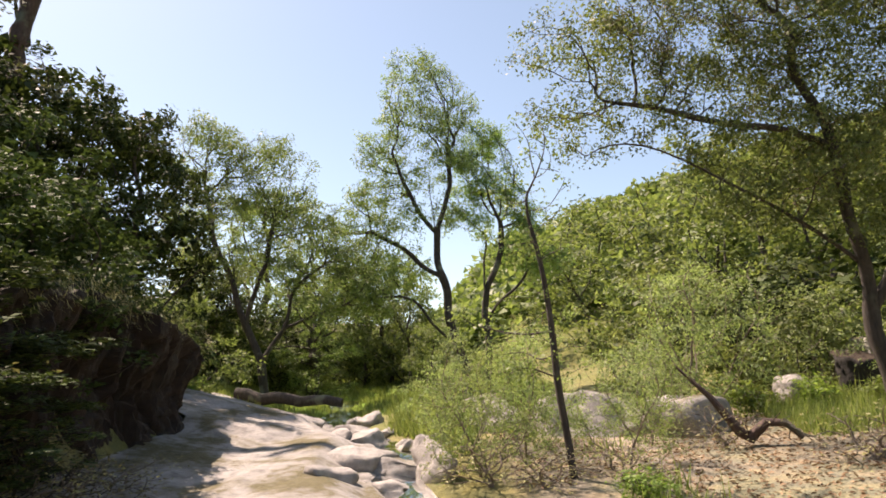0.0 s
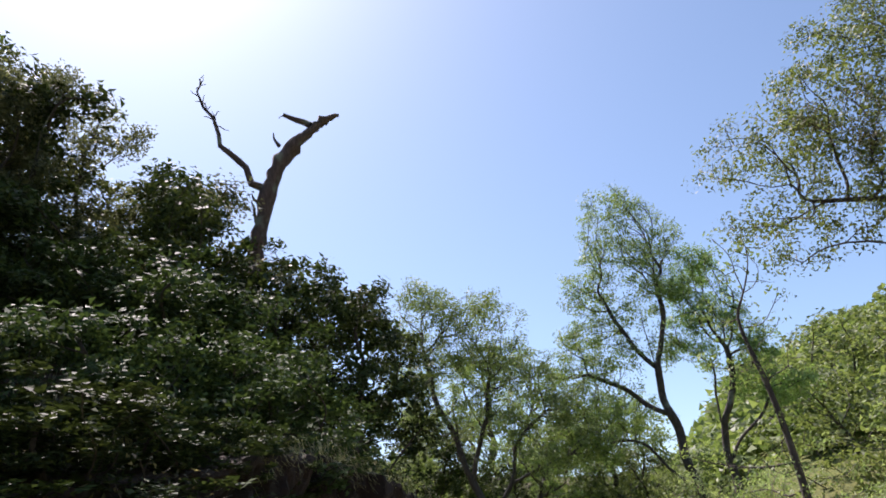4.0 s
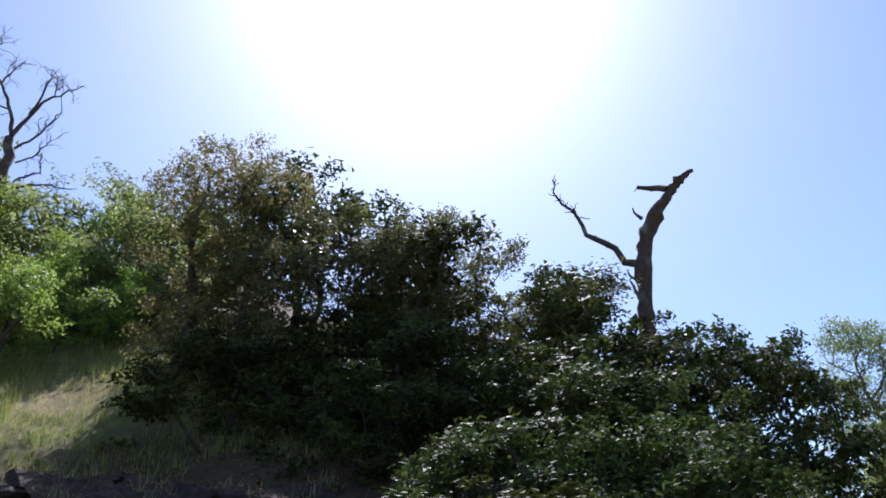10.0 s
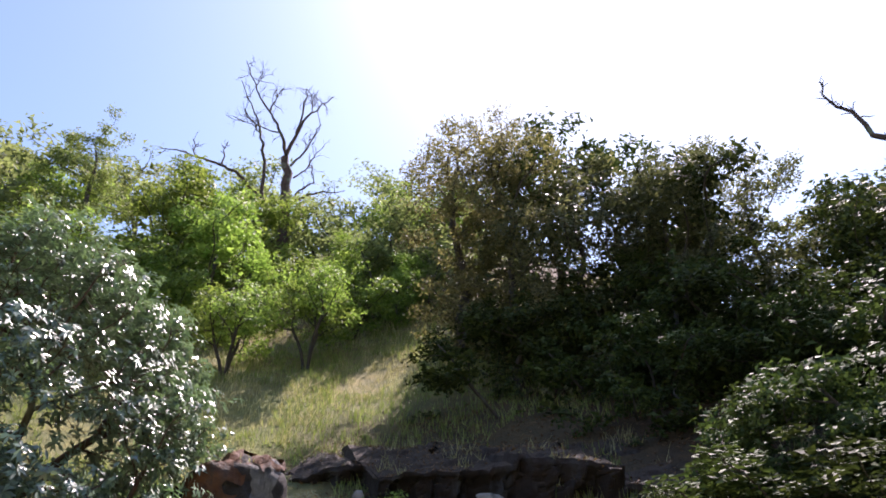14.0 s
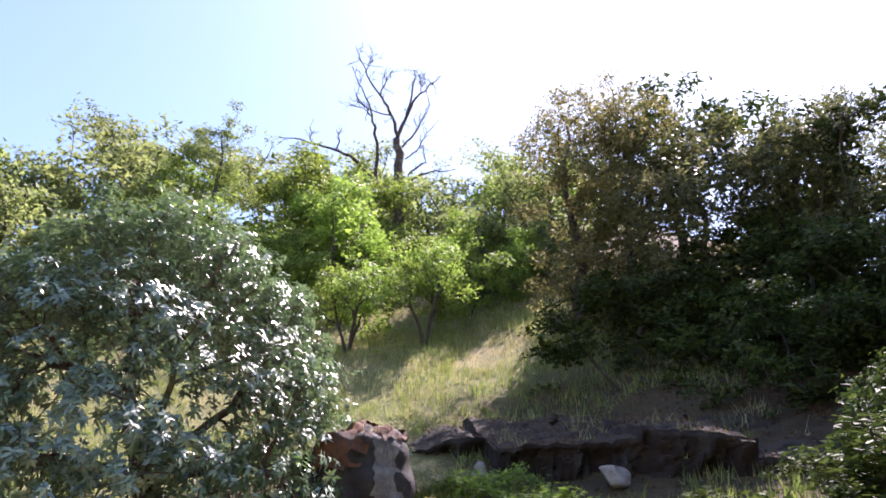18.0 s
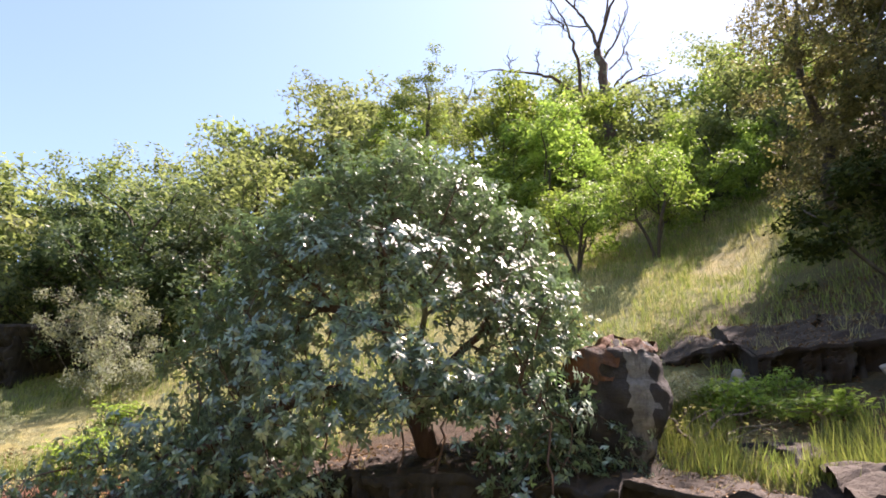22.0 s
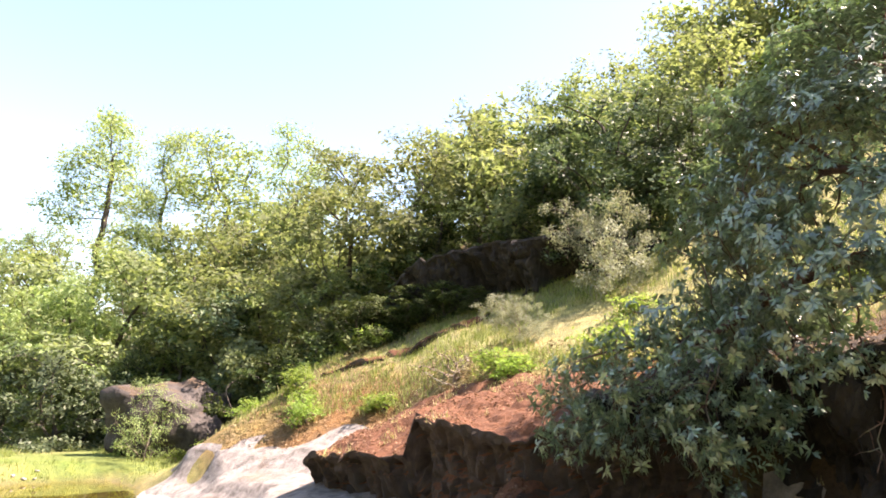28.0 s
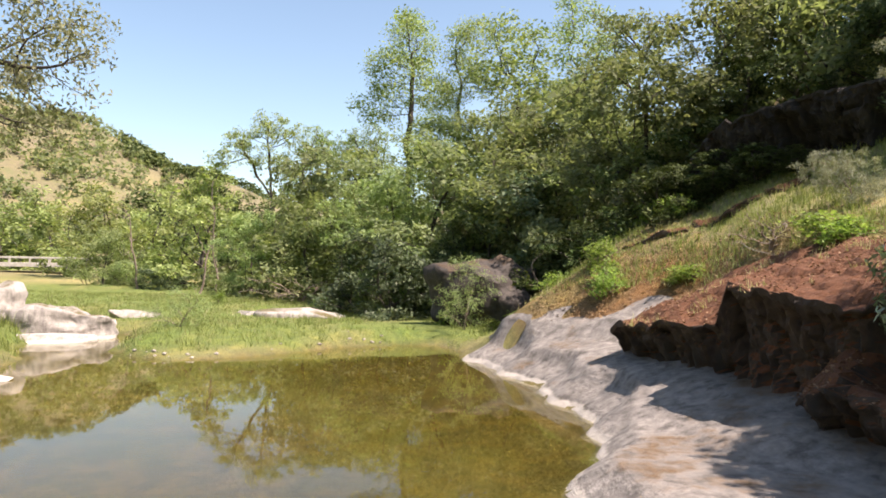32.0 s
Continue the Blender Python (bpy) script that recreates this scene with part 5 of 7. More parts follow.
# oak whose boughs reach in over the pool's outer side
single("shore_oak", 221, 8.7, -15.3, "spreading oak with pale boughs reaching over the pool", "tree",
       30 * [(-5.9, 2.6, 5.9, 0.5, 0.35), (-5.2, 2.3, 6.3, 0.8, 0.35), (-5.6, 2.6, 4.9, 0.55, 0.4), (-5.3, 2.6, 4.5, 0.5, 0.4), (-4.8, 2.0, 5.6, 0.7, 0.5), (-5.5, 2.4, 5.3, 0.5, 0.35), (-5.0, 2.2, 4.9, 0.5, 0.35)] + [(-4.4, 2.2, 7.0, 1.0, 0.6), (-2.0, 0.9, 6.8, 1.8, 1.2), (-1.0, 0.5, 7.6, 2.4, 1.6), (1.5, 0, 6.5, 2.4, 1.8), (0, -2.2, 6.0, 2.0, 1.6), (0.5, 2.4, 6.0, 2.0, 1.6)],
       stem_line([(0, 0, -0.3), (-0.1, 0, 1.6), (-0.6, 0.3, 3.0), (-2.0, 1.0, 4.6), (-3.6, 1.7, 5.4)]), 0.22, 2200, 0.24, 0.008, (30000, 0.16, 0.085, 0.05, 0.3, 0.4), M_PALE, M_BARK, 0, 0.22, tuft=0.3)

def forked(x, y, seed, high, wide, label):
    """A small tree with three stems from one foot."""
    thing = tagged(new("buckeye_tree"), label, "tree", "buckeyes on the slope")
    thing.location = (x, y, land_z(x, y) - 0.05)
    for k, a in enumerate((0.4, 2.6, 4.5)):
        c, s = math.cos(a), math.sin(a)
        one = tree("buckeye_tree", seed + k, [(c * wide * 0.22, s * wide * 0.22, high * 0.74, wide * 0.25, high * 0.2), (c * wide * 0.34, s * wide * 0.34, high * 0.55, wide * 0.17, high * 0.15), (c * wide * 0.1, s * wide * 0.1, high * 0.85, wide * 0.2, high * 0.14)],
                   stem_line([(c * 0.05, s * 0.05, -0.15), (c * wide * 0.06, s * wide * 0.06, high * 0.2), (c * wide * 0.15, s * wide * 0.15, high * 0.38)]), 0.15, 200, 0.05, 0.006, (2300, 0.13, 0.11, 0.065, 0.6, 0.2), M_GREEN, M_BARK, 0, 0.3, names=("stem", "crown"))
        for ob in list(one.children):
            ob.parent = thing
        bpy.data.objects.remove(one)


forked(-20.1, 1.7, 241, 3.4, 2.9, "small bright green buckeye with forked bare stems on the grass")
forked(-20.0, -0.6, 251, 2.6, 2.7, "low bushy green buckeye with several stems")

single("valley_oak", 265, -2.9, -60.4, "sparse oak with bare forked limbs beyond the meadow", "tree",
       [(0.4, 0, 13.2, 1.3, 0.9), (-1.6, 0, 12.4, 1.2, 0.9), (2.6, 0, 12.0, 1.3, 0.9), (-3.2, 0, 11.0, 1.1, 0.8), (3.7, 0, 10.2, 1.0, 0.8), (1.4, 0, 10.6, 1.0, 0.7), (-1.2, 0, 10.0, 1.0, 0.7)],
       stem_line([(0, 0, -0.3), (0, 0, 3.0), (-0.1, 0, 6.0), (0.1, 0, 7.2)]), 0.3, 900, 0.17, 0.012, (6500, 0.22, 0.2, 0.12, 0.3, 0.3), M_MEADOW, M_BARK, 0, 0.5, tuft=0.35,
       boughs=([(0.1, 0, 7.2), (1.2, 0, 9.0), (2.2, 0, 11.0)], [(0.0, 0, 6.4), (-1.2, 0, 8.6), (-2.6, 0, 10.2)], [(0.1, 0, 7.2), (0.2, 0, 9.6), (0.4, 0, 12.0)]))

# thin leaning tree by the stream
single("thin_tree", 231, 1.86, 10.74, "thin dark-stemmed leaning sapling with sparse leaves", "tree",
       [(-0.5, 0.2, 4.5, 0.75, 0.8), (-0.4, 0.2, 3.6, 0.6, 0.5), (-0.15, 0.1, 5.2, 0.5, 0.5), (-0.3, 0.1, 2.6, 0.9, 0.35), (-0.6, 0.0, 1.9, 0.9, 0.3)],
       stem_line([(0, 0, -0.2), (-0.12, 0.03, 1.2), (-0.26, 0.08, 2.9), (-0.42, 0.14, 3.9)]), 0.16, 380, 0.055, 0.005, (1500, 0.1, 0.07, 0.045, 0.3, 0.2), M_VALLEY, M_BARK, 0, 0.4)


def sapling_shrub(seed, wide, high, masses, leaf, leaf_mat, bark, name, n=380, each_inner=0):
    return tree(name, seed, round_masses(seed, masses, wide, high * 0.2, high * 0.9, high * 0.26), stem_line([(0, 0, -0.15), (0.03, 0, 0.12)]), high * 0.07, n, 0.03, 0.004, leaf, leaf_mat, bark, each_inner, 0.35, names=("stem", "foliage"), tuft=high * 0.12)


willow_shrub = tagged(sapling_shrub(301, 2.6, 2.0, 12, (4200, 0.08, 0.07, 0.025, 0.4, 0.2), M_WILLOW, M_TWIG, "willow_shrub", 520), "airy pale green willow shrub with bare twigs", "shrub", "willow shrubs by the stream")
sage_bush = tagged(sapling_shrub(311, 2.4, 2.0, 12, (11000, 0.09, 0.065, 0.028, 0.4, 0.1), M_SAGE, M_TWIG, "sage_bush", 420), "grey-green twiggy sage bush on the dry grass", "shrub", "grey bushes on the slope")
low_shrub = tagged(sapling_shrub(321, 1.1, 0.7, 9, (900, 0.07, 0.085, 0.045, 0.6, 0.2), M_GREEN, M_TWIG, "low_shrub", 140), "low leafy green shrub in the grass", "shrub", "low shrubs")
twig_heap = tagged(sapling_shrub(331, 1.6, 0.7, 8, (300, 0.1, 0.05, 0.02, 0.3, 0.1), M_STRAW, M_TWIG, "brush_pile", 420), "tangle of dry grey twigs on the ground", "brush pile", "dry brush")
for x, y, high, wide, spin in ((0.5, 11.0, 2.1, 2.0, 0.3), (1.6, 13.4, 2.3, 2.2, 0.9), (0.4, 13.8, 2.2, 2.0, 5.1), (0.0, 12.2, 1.8, 1.6, 1.4), (1.3, 12.0, 2.2, 2.0, 2.2), (2.9, 11.6, 1.9, 2.0, 3.1), (3.7, 13.2, 1.9, 1.8, 4.0), (5.2, 15.5, 3.6, 3.6, 1.9), (6.8, 17.5, 3.6, 3.8, 2.9), (8.6, 16.4, 2.6, 3.0, 5.0), (1.7, -24.2, 1.4, 1.9, 0.2), (-7.3, -23.3, 2.6, 2.4, 1.0)):
    put(willow_shrub, x, y, high, wide, spin)
for x, y, high, wide, spin in ((-13.8, -11.1, 2.8, 2.3, 0.3), (-11.0, -11.3, 1.2, 1.2, 1.4), (-11.4, -0.2, 1.1, 1.8, 4.0), (-10.9, 0.6, 0.8, 1.2, 3.0)):
    put(sage_bush, x, y, high, wide, spin)
for x, y, z, high, wide, spin in ((-5.9, 7.4, 2.5, 2.2, 2.8, 0.4), (-5.8, 8.8, 2.7, 1.9, 2.5, 1.9), (-5.6, 10.1, 3.1, 1.4, 2.0, 3.3), (-5.5, 6.6, 1.7, 1.6, 2.4, 4.6), (-5.3, 8.2, 1.6, 1.4, 2.0, 5.5), (-6.1, 6.2, 2.6, 2.2, 2.6, 2.4), (-6.6, 5.2, 2.4, 2.2, 2.8, 0.9), (-5.6, 5.4, 1.1, 1.6, 2.4, 3.9)):
    put(KINDS["live_oak"][0], x, y, high, wide, spin, 0.0, z)
hanging = tagged(sapling_shrub(341, 2.0, 1.3, 10, (450, 0.1, 0.07, 0.035, 0.4, 0.6), M_BROWN, M_BARK, "bank_shrub", 480, 0), "dry brown brush hanging on the eroded bank", "shrub", "brush on the bank")
for x, y, z, high, wide, spin in ((-5.3, 7.2, 1.5, 1.3, 2.2, 0.4), (-5.6, 6.2, 1.7, 1.5, 2.4, 1.4), (-4.9, 8.4, 1.5, 1.2, 2.0, 2.2), (-5.6, 6.8, 2.7, 1.4, 2.2, 5.2), (-4.8, 9.4, 1.3, 1.0, 1.8, 2.8)):
    put(hanging, x, y, high, wide, spin, 0.0, z - 0.2)
shrubs = np.random.default_rng(17)
for x, y in ((-9.2, -17.5), (-8.9, -16.8), (-8.6, -16.0), (-9.1, -9.5), (-9.4, -10.1), (-9.7, -14.4), (-8.0, -22.5), (-8.6, -21.4), (-9.6, -7.8), (-12.8, -4.9), (-11.6, 0.4), (-10.9, 1.6), (-12.2, -0.5), (-10.5, 1.7), (-10.1, 2.6), (-11.2, 2.4), (-7.6, 3.0), (-7.3, 4.6), (-7.5, 1.6), (-6.9, 5.8), (2.6, 9.6), (6.3, 15.0), (7.4, 14.4), (8.4, 14.0), (-7.2, -24.6), (-3.6, -33.0), (0.8, -36.0), (-5.8, -35.0), (-7.4, 17.5), (-8.2, 19.4), (-7.6, 21.5), (-9.4, -19.4), (-10.0, -18.9), (-10.6, -19.0), (-11.3, -18.4), (-8.7, -19.2), (-11.9, -17.9), (-12.4, -9.2)):
    put(low_shrub, x, y, float(shrubs.uniform(0.5, 1.0)), float(shrubs.uniform(0.6, 1.15)), float(shrubs.uniform(0, 6)))
for x, y, high, wide, spin in ((-9.5, -11.6, 0.8, 1.6, 0.4), (-9.0, -10.7, 0.5, 1.3, 2.0), (0.6, 10.4, 0.9, 1.6, 1.0), (1.4, 10.3, 0.7, 1.4, 3.0), (2.5, 10.5, 0.7, 1.5, 4.0), (5.9, 10.2, 0.9, 1.8, 5.0), (4.7, 12.3, 0.8, 1.6, 2.2), (-4.6, 7.4, 0.9, 2.0, 1.0), (-4.5, 8.8, 0.8, 2.0, 2.0), (-4.4, 9.9, 0.7, 1.6, 4.0), (-9.6, 0.9, 0.7, 1.8, 2.0), (-3.4, -38.0, 1.6, 6.0, 0.3)):
    put(twig_heap, x, y, high, wide, spin)


# ---- dead trees ----
def crooked(rng, a, b, n, r0, r1, bend):
    """A crooked branch between two places."""
    a, b = np.array(a, float), np.array(b, float)
    f = np.linspace(0, 1, n)[:, None]
    way = rng.normal(size=(n, 3)) * bend * np.linalg.norm(b - a)
    way[0] = way[-1] = 0
    return (a + (b - a) * f + way, np.linspace(r0, r1, n))


def twigs(rng, line, n, long, r):
    out = []
    pts = np.asarray(line[0])
    for _ in range(n):
        k = rng.uniform(0.2, 1.0) * (len(pts) - 1)
        i = min(int(k), len(pts) - 2)
        p = pts[i] + (pts[i + 1] - pts[i]) * (k - i)
        d = (pts[i + 1] - pts[i]) / (np.linalg.norm(pts[i + 1] - pts[i]) + 1e-9) + rng.normal(size=3) * 0.7
        d[2] += 0.25
        out.append(crooked(rng, p, p + d / np.linalg.norm(d) * long * rng.uniform(0.4, 1.2), 4, r, r * 0.4, 0.08))
    return out


def weathered(rng, pts, rad, n, rough):
    """The same limb in more steps, with knots and worn edges."""
    k, f = np.arange(len(pts)), np.linspace(0, len(pts) - 1, n)
    line = np.stack([np.interp(f, k, pts[:, i]) for i in range(3)], 1) + rng.normal(size=(n, 3)) * rough * 0.25
    return line, np.interp(f, k, rad) * (1 + rng.normal(size=n) * rough)


def branch_part(name, lines, thing, mat=M_DEAD):
    v, f = tubes(lines)
    return part(name, mesh_from(name, v, f, mat, True), thing)


rng = np.random.default_rng(401)
snag = tagged(new("dead_snag"), "dead weathered oak snag with a broken top", "dead tree")
snag.location = (-11.9, 18.5, land_z(-11.9, 18.5))
trunk = (np.array([(-0.1, 0, -0.4), (0, 0, 1.5), (0.1, 0.05, 3.6), (0.18, 0.1, 4.4), (0.32, 0.2, 5.6), (0.5, 0.31, 7.2), (0.78, 0.48, 8.0), (1.02, 0.62, 8.7), (1.35, 0.8, 9.15), (1.8, 1.03, 9.7), (2.2, 1.25, 10.1), (2.66, 1.47, 10.3)]) + rng.normal(size=(12, 3)) * 0.05, np.array([0.46, 0.38, 0.34, 0.32, 0.29, 0.27, 0.24, 0.29, 0.21, 0.17, 0.16, 0.07]))
branch_part("trunk", [weathered(rng, *trunk, 46, 0.10)], snag)
bough = (np.array([(0.46, 0.29, 7.1), (0.05, -0.05, 7.25), (-0.15, -0.1, 7.9), (-0.5, -0.25, 8.3), (-0.95, -0.55, 8.75), (-1.0, -0.6, 9.2), (-1.2, -0.7, 9.9), (-1.5, -0.9, 10.3), (-1.75, -1.0, 11.0), (-1.62, -0.95, 11.4)]), np.array([0.15, 0.13, 0.11, 0.11, 0.085, 0.075, 0.06, 0.05, 0.035, 0.015]))
branch_part("bough", [bough] + twigs(rng, bough, 30, 0.42, 0.025), snag)
stub = crooked(rng, (1.75, 1.0, 9.8), (0.85, 0.55, 10.25), 5, 0.13, 0.07, 0.07)
branch_part("stub", [stub] + twigs(rng, stub, 2, 0.3, 0.03), snag)
for a, b in (((0.34, 0.2, 6.2), (0.05, 0.0, 6.9)), ((0.3, 0.15, 5.6), (0.12, -0.1, 6.5)), ((0.76, 0.5, 8.9), (0.6, 0.35, 9.4))):
    branch_part("broken_spur", [crooked(rng, a, b, 4, 0.08, 0.02, 0.05)], snag)

bare = tagged(new("bare_tree"), "leafless grey tree on the ridge above the thicket", "dead tree")
bare.location = (-32.0, 0.9, land_z(-32.0, 0.9) - 0.5)
rng = np.random.default_rng(411)
foot = land_z(-32.0, 0.9) - 0.5
def bough_line(points, r0, r1):
    """A crooked line through places given as (right, up), a little in front of or behind the trunk."""
    k = np.linspace(0, len(points) - 1, len(points) * 3)
    p = np.array(points, float)
    line = np.stack([np.cumsum(rng.normal(size=len(k)) * 0.06), np.interp(k, range(len(p)), p[:, 0]), np.interp(k, range(len(p)), p[:, 1])], 1)
    line[1:] += rng.normal(size=(len(k) - 1, 3)) * 0.05
    return line, np.linspace(r0, r1, len(k))


branch_part("trunk", [bough_line([(0.2, -0.4), (0.15, 3.0), (0.1, 6.5), (-0.1, 8.9)], 0.36, 0.2)], bare)
for points, r in (([(-0.1, 8.9), (0.3, 10.4), (1.1, 12.2), (2.2, 13.6)], 0.15), ([(0.3, 10.4), (0.75, 12.9), (0.6, 13.7)], 0.08), ([(1.1, 12.2), (1.0, 13.6)], 0.05), ([(-0.1, 8.9), (-0.5, 10.3), (-1.2, 11.6), (-2.2, 13.3), (-2.9, 14.8)], 0.14), ([(-1.2, 11.6), (-0.7, 13.7)], 0.06), ([(-0.5, 10.3), (-1.7, 10.5), (-2.6, 10.6)], 0.06), ([(-1.0, 5.5), (-1.3, 8.8), (-1.6, 10.1), (-2.0, 11.7), (-3.0, 13.3)], 0.14), ([(-1.6, 10.1), (-2.5, 11.4)], 0.05), ([(-2.2, 13.3), (-1.9, 14.3)], 0.04), ([(0.2, 8.2), (1.0, 9.6), (1.3, 10.6), (1.6, 11.6)], 0.08), ([(0.4, 7.4), (1.2, 8.4), (1.5, 9.6)], 0.06)):
    line = bough_line(points, r * 0.8, 0.02)
    second = twigs(rng, line, 9, 0.9, 0.022)
    branch_part("bough", [line] + second + [t for s in second for t in twigs(rng, s, 4, 0.5, 0.009)], bare)
for points, r in (([(-1.0, 5.6), (-2.4, 7.2), (-3.6, 7.7), (-5.0, 8.1), (-6.4, 8.2)], 0.12), ([(-3.3, 7.5), (-3.3, 9.0)], 0.05), ([(-4.6, 7.8), (-4.9, 8.9)], 0.04), ([(0.2, 5.8), (1.6, 6.6), (3.2, 7.0)], 0.09), ([(0.6, 6.4), (1.5, 7.6), (1.3, 8.6)], 0.06)):
    line = bough_line(points, r, 0.02)
    branch_part("low_bough", [line] + twigs(rng, line, 9, 0.7, 0.018), bare)

# bare sticks caught in the hollow of the bank
rng = np.random.default_rng(441)
for a, b, r in (((-5.0, 6.3, 2.75), (-4.75, 7.3, 3.25), 0.022), ((-5.1, 6.1, 2.5), (-5.0, 6.5, 3.3), 0.018), ((-4.9, 6.2, 2.3), (-5.2, 6.0, 3.1), 0.022), ((-4.8, 6.9, 2.55), (-4.7, 7.6, 2.2), 0.016)):
    stick = tagged(new("dead_branch"), "bare grey stick hanging in the hollow of the bank", "branch", "sticks on the bank")
    stick.location = a
    line = crooked(rng, (0, 0, 0), [q - p for p, q in zip(a, b)], 7, r, r * 0.4, 0.03)
    branch_part("stem", [line] + twigs(rng, line, 5, 0.4, 0.008), stick, M_TWIG)

# low crooked fallen limb on the sand
limb = tagged(new("fallen_limb"), "crooked dark fallen limb lying on the sand", "fallen branch")
limb.location = (4.95, 12.1, land_z(4.95, 12.1) + 0.08)
rng = np.random.default_rng(421)
bend = (np.array([(-0.95, 0.3, 1.25), (-0.5, 0.15, 0.75), (-0.1, 0, 0.15), (0.05, 0, 0.05), (0.3, -0.1, 0.3), (0.55, -0.25, 0.28), (0.75, -0.35, 0.05)]), np.array([0.02, 0.05, 0.09, 0.10, 0.08, 0.06, 0.04]))
branch_part("limb", [bend], limb)
branch_part("twig", twigs(rng, bend, 14, 0.6, 0.015), limb)
log = tagged(new("fallen_log"), "dark fallen log at the head of the slab", "log")
log.location = (-5.2, 25.6, land_z(-5.2, 25.6) + 0.45)
branch_part("trunk", [crooked(rng, (-2.2, 0.6, 0.45), (1.7, -0.3, 0.0), 9, 0.24, 0.16, 0.012)], log, M_BARK)


for k, (x, y, high, wide) in enumerate(((-13.0, -17.9, 1.5, 1.8), (-13.3, -16.6, 1.2, 1.5), (-13.5, -15.4, 0.9, 1.2), (-12.2, -19.0, 1.8, 2.0))):
    put(KINDS["live_oak"][k % 2], x, y, high, wide, 1.3 * k)


# ---- rocks ----
def rock(name, x, y, z, size, seed, mat, label, group="", spin=0.0, tilt=0.0, block=0.55, rough=0.12, cuts=5, detail=4):
    """z: height of the middle."""
    ob = new(name, rock_mesh(name, size, seed, mat, block, rough, cuts, detail))
    ob.matrix_basis = Matrix.Translation((x, y, z)) @ Matrix.Rotation(spin, 4, "Z") @ Matrix.Rotation(tilt, 4, "Y")
    return tagged(ob, label, "rock", group)


def joints(a, b, wide, tall, seed):
    """Broken joint pattern: a chance number for each piece of rock, and the nearness of its crack."""
    a, b = a / wide, b / tall
    ia, ib = np.floor(a), np.floor(b)
    first, second, pick = np.full(a.shape, 9.0), np.full(a.shape, 9.0), np.zeros(a.shape)
    for i in (-1, 0, 1):
        for j in (-1, 0, 1):
            ca, cb = ia + i, ib + j
            pa, pb = ca + 0.5 + 0.42 * lattice(ca, cb, seed), cb + 0.5 + 0.42 * lattice(ca, cb, seed + 1)
            d = np.abs(a - pa) * 0.6 + np.hypot(a - pa, b - pb) * 0.6
            closer = d < first
            second = np.where(closer, first, np.minimum(second, d))
            pick = np.where(closer, lattice(ca, cb, seed + 2), pick)
            first = np.where(closer, d, first)
    return pick, np.exp(-((second - first) / 0.12) ** 2)


def ledge(name, seed, y0, y1, front, foot, top, back, under, mat, label, category, kind="", jut=0.22, stagger=0.35):
    """A broken rock step that faces up the x axis: jointed face, undercut, lip and a top that runs back into the hill."""
    rng = np.random.default_rng(seed)
    cuts = [y0]
    while cuts[-1] < y1:
        cuts.append(cuts[-1] + rng.uniform(0.5, 1.7))
    cuts = np.array(cuts)
    out, rise = rng.uniform(-1.0, 0.6, len(cuts)) * stagger, rng.uniform(-0.45, 0.35, len(cuts)) * stagger
    ys = np.linspace(y0, y1, int((y1 - y0) / 0.055))
    vs = np.concatenate([np.linspace(0, 0.5, 38), np.linspace(0.515, 0.64, 9), np.linspace(0.655, 1, 34)])
    Y, V = np.meshgrid(ys, vs)
    k = np.clip(np.searchsorted(cuts, Y + 0.18 * value_noise(Y, V * 3, 0.6, seed), side="right") - 1, 0, len(cuts) - 1)
    fy, zt = foot(Y), top(Y) + rise[k] + 0.025 * value_noise(Y, 0 * Y, 0.22, seed + 12)
    f = np.clip(V / 0.5, 0, 1)
    g = np.clip((V - 0.64) / 0.36, 0, 1)
    lip = ramp(V, 0.44, 0.54) * (1 - ramp(V, 0.58, 0.72))
    z = fy - 0.4 + (zt - 0.10 - fy + 0.4) * f + 0.10 * ramp(V, 0.5, 0.60)
    x = front(Y) + out[k] - under * np.sin(math.pi * f) ** 2 * (0.6 + 0.5 * value_noise(Y, 0 * Y, 1.3, seed + 8)) * (1 - ramp(V, 0.5, 0.55)) + 0.10 * lip - back * g
    land = ground(front(Y) - back, Y)
    z = np.where(g > 0, z + (land + 0.1 - z) * g - 0.5 * ramp(g, 0.9, 1.0), z)
    face = 1 - ramp(V, 0.44, 0.58)
    wy, wz = Y + 0.12 * value_noise(Y, z, 0.3, seed + 9), z + 0.10 * value_noise(Y, z, 0.3, seed + 10)
    p1, c1 = joints(wy, wz, 0.42, 0.95, seed + 20)
    p2, c2 = joints(wy, wz, 0.17, 0.34, seed + 30)
    x = x + face * (jut * p1 - 0.10 * c1 + 0.30 * jut * p2 - 0.035 * c2 + 0.10 * value_noise(Y, z, 0.9, seed + 1) + 0.05 * value_noise(Y, z, 0.13, seed + 6))
    q1, d1 = joints(x + 0.1 * value_noise(x, Y, 0.3, seed + 11), Y, 0.5, 0.9, seed + 40)
    z = z + (1 - face) * (0.05 * q1 - 0.03 * d1 + 0.07 * value_noise(x, Y, 0.8, seed + 4) + 0.03 * value_noise(x, Y, 0.2, seed + 5)) + 0.02 * value_noise(x * 3, Y * 2, 0.3, seed + 13)
    thing = tagged(new(name), label, category, kind=kind)
    co = np.stack([x, Y, z], -1)
    edges = np.searchsorted(ys, cuts[1:-1]).tolist()
    for a, b in zip([0] + edges, edges + [len(ys) - 1]):
        if b - a < 2:
            continue
        piece = co[:, a:b + 1]
        n, m = piece.shape[:2]
        i = np.arange(n * m).reshape(n, m)
        quads = np.stack([i[:-1, :-1], i[:-1, 1:], i[1:, 1:], i[1:, :-1]], -1).reshape(-1, 4)
        part("block", mesh_from("block", piece.reshape(-1, 3), quads, mat), thing)
    return thing


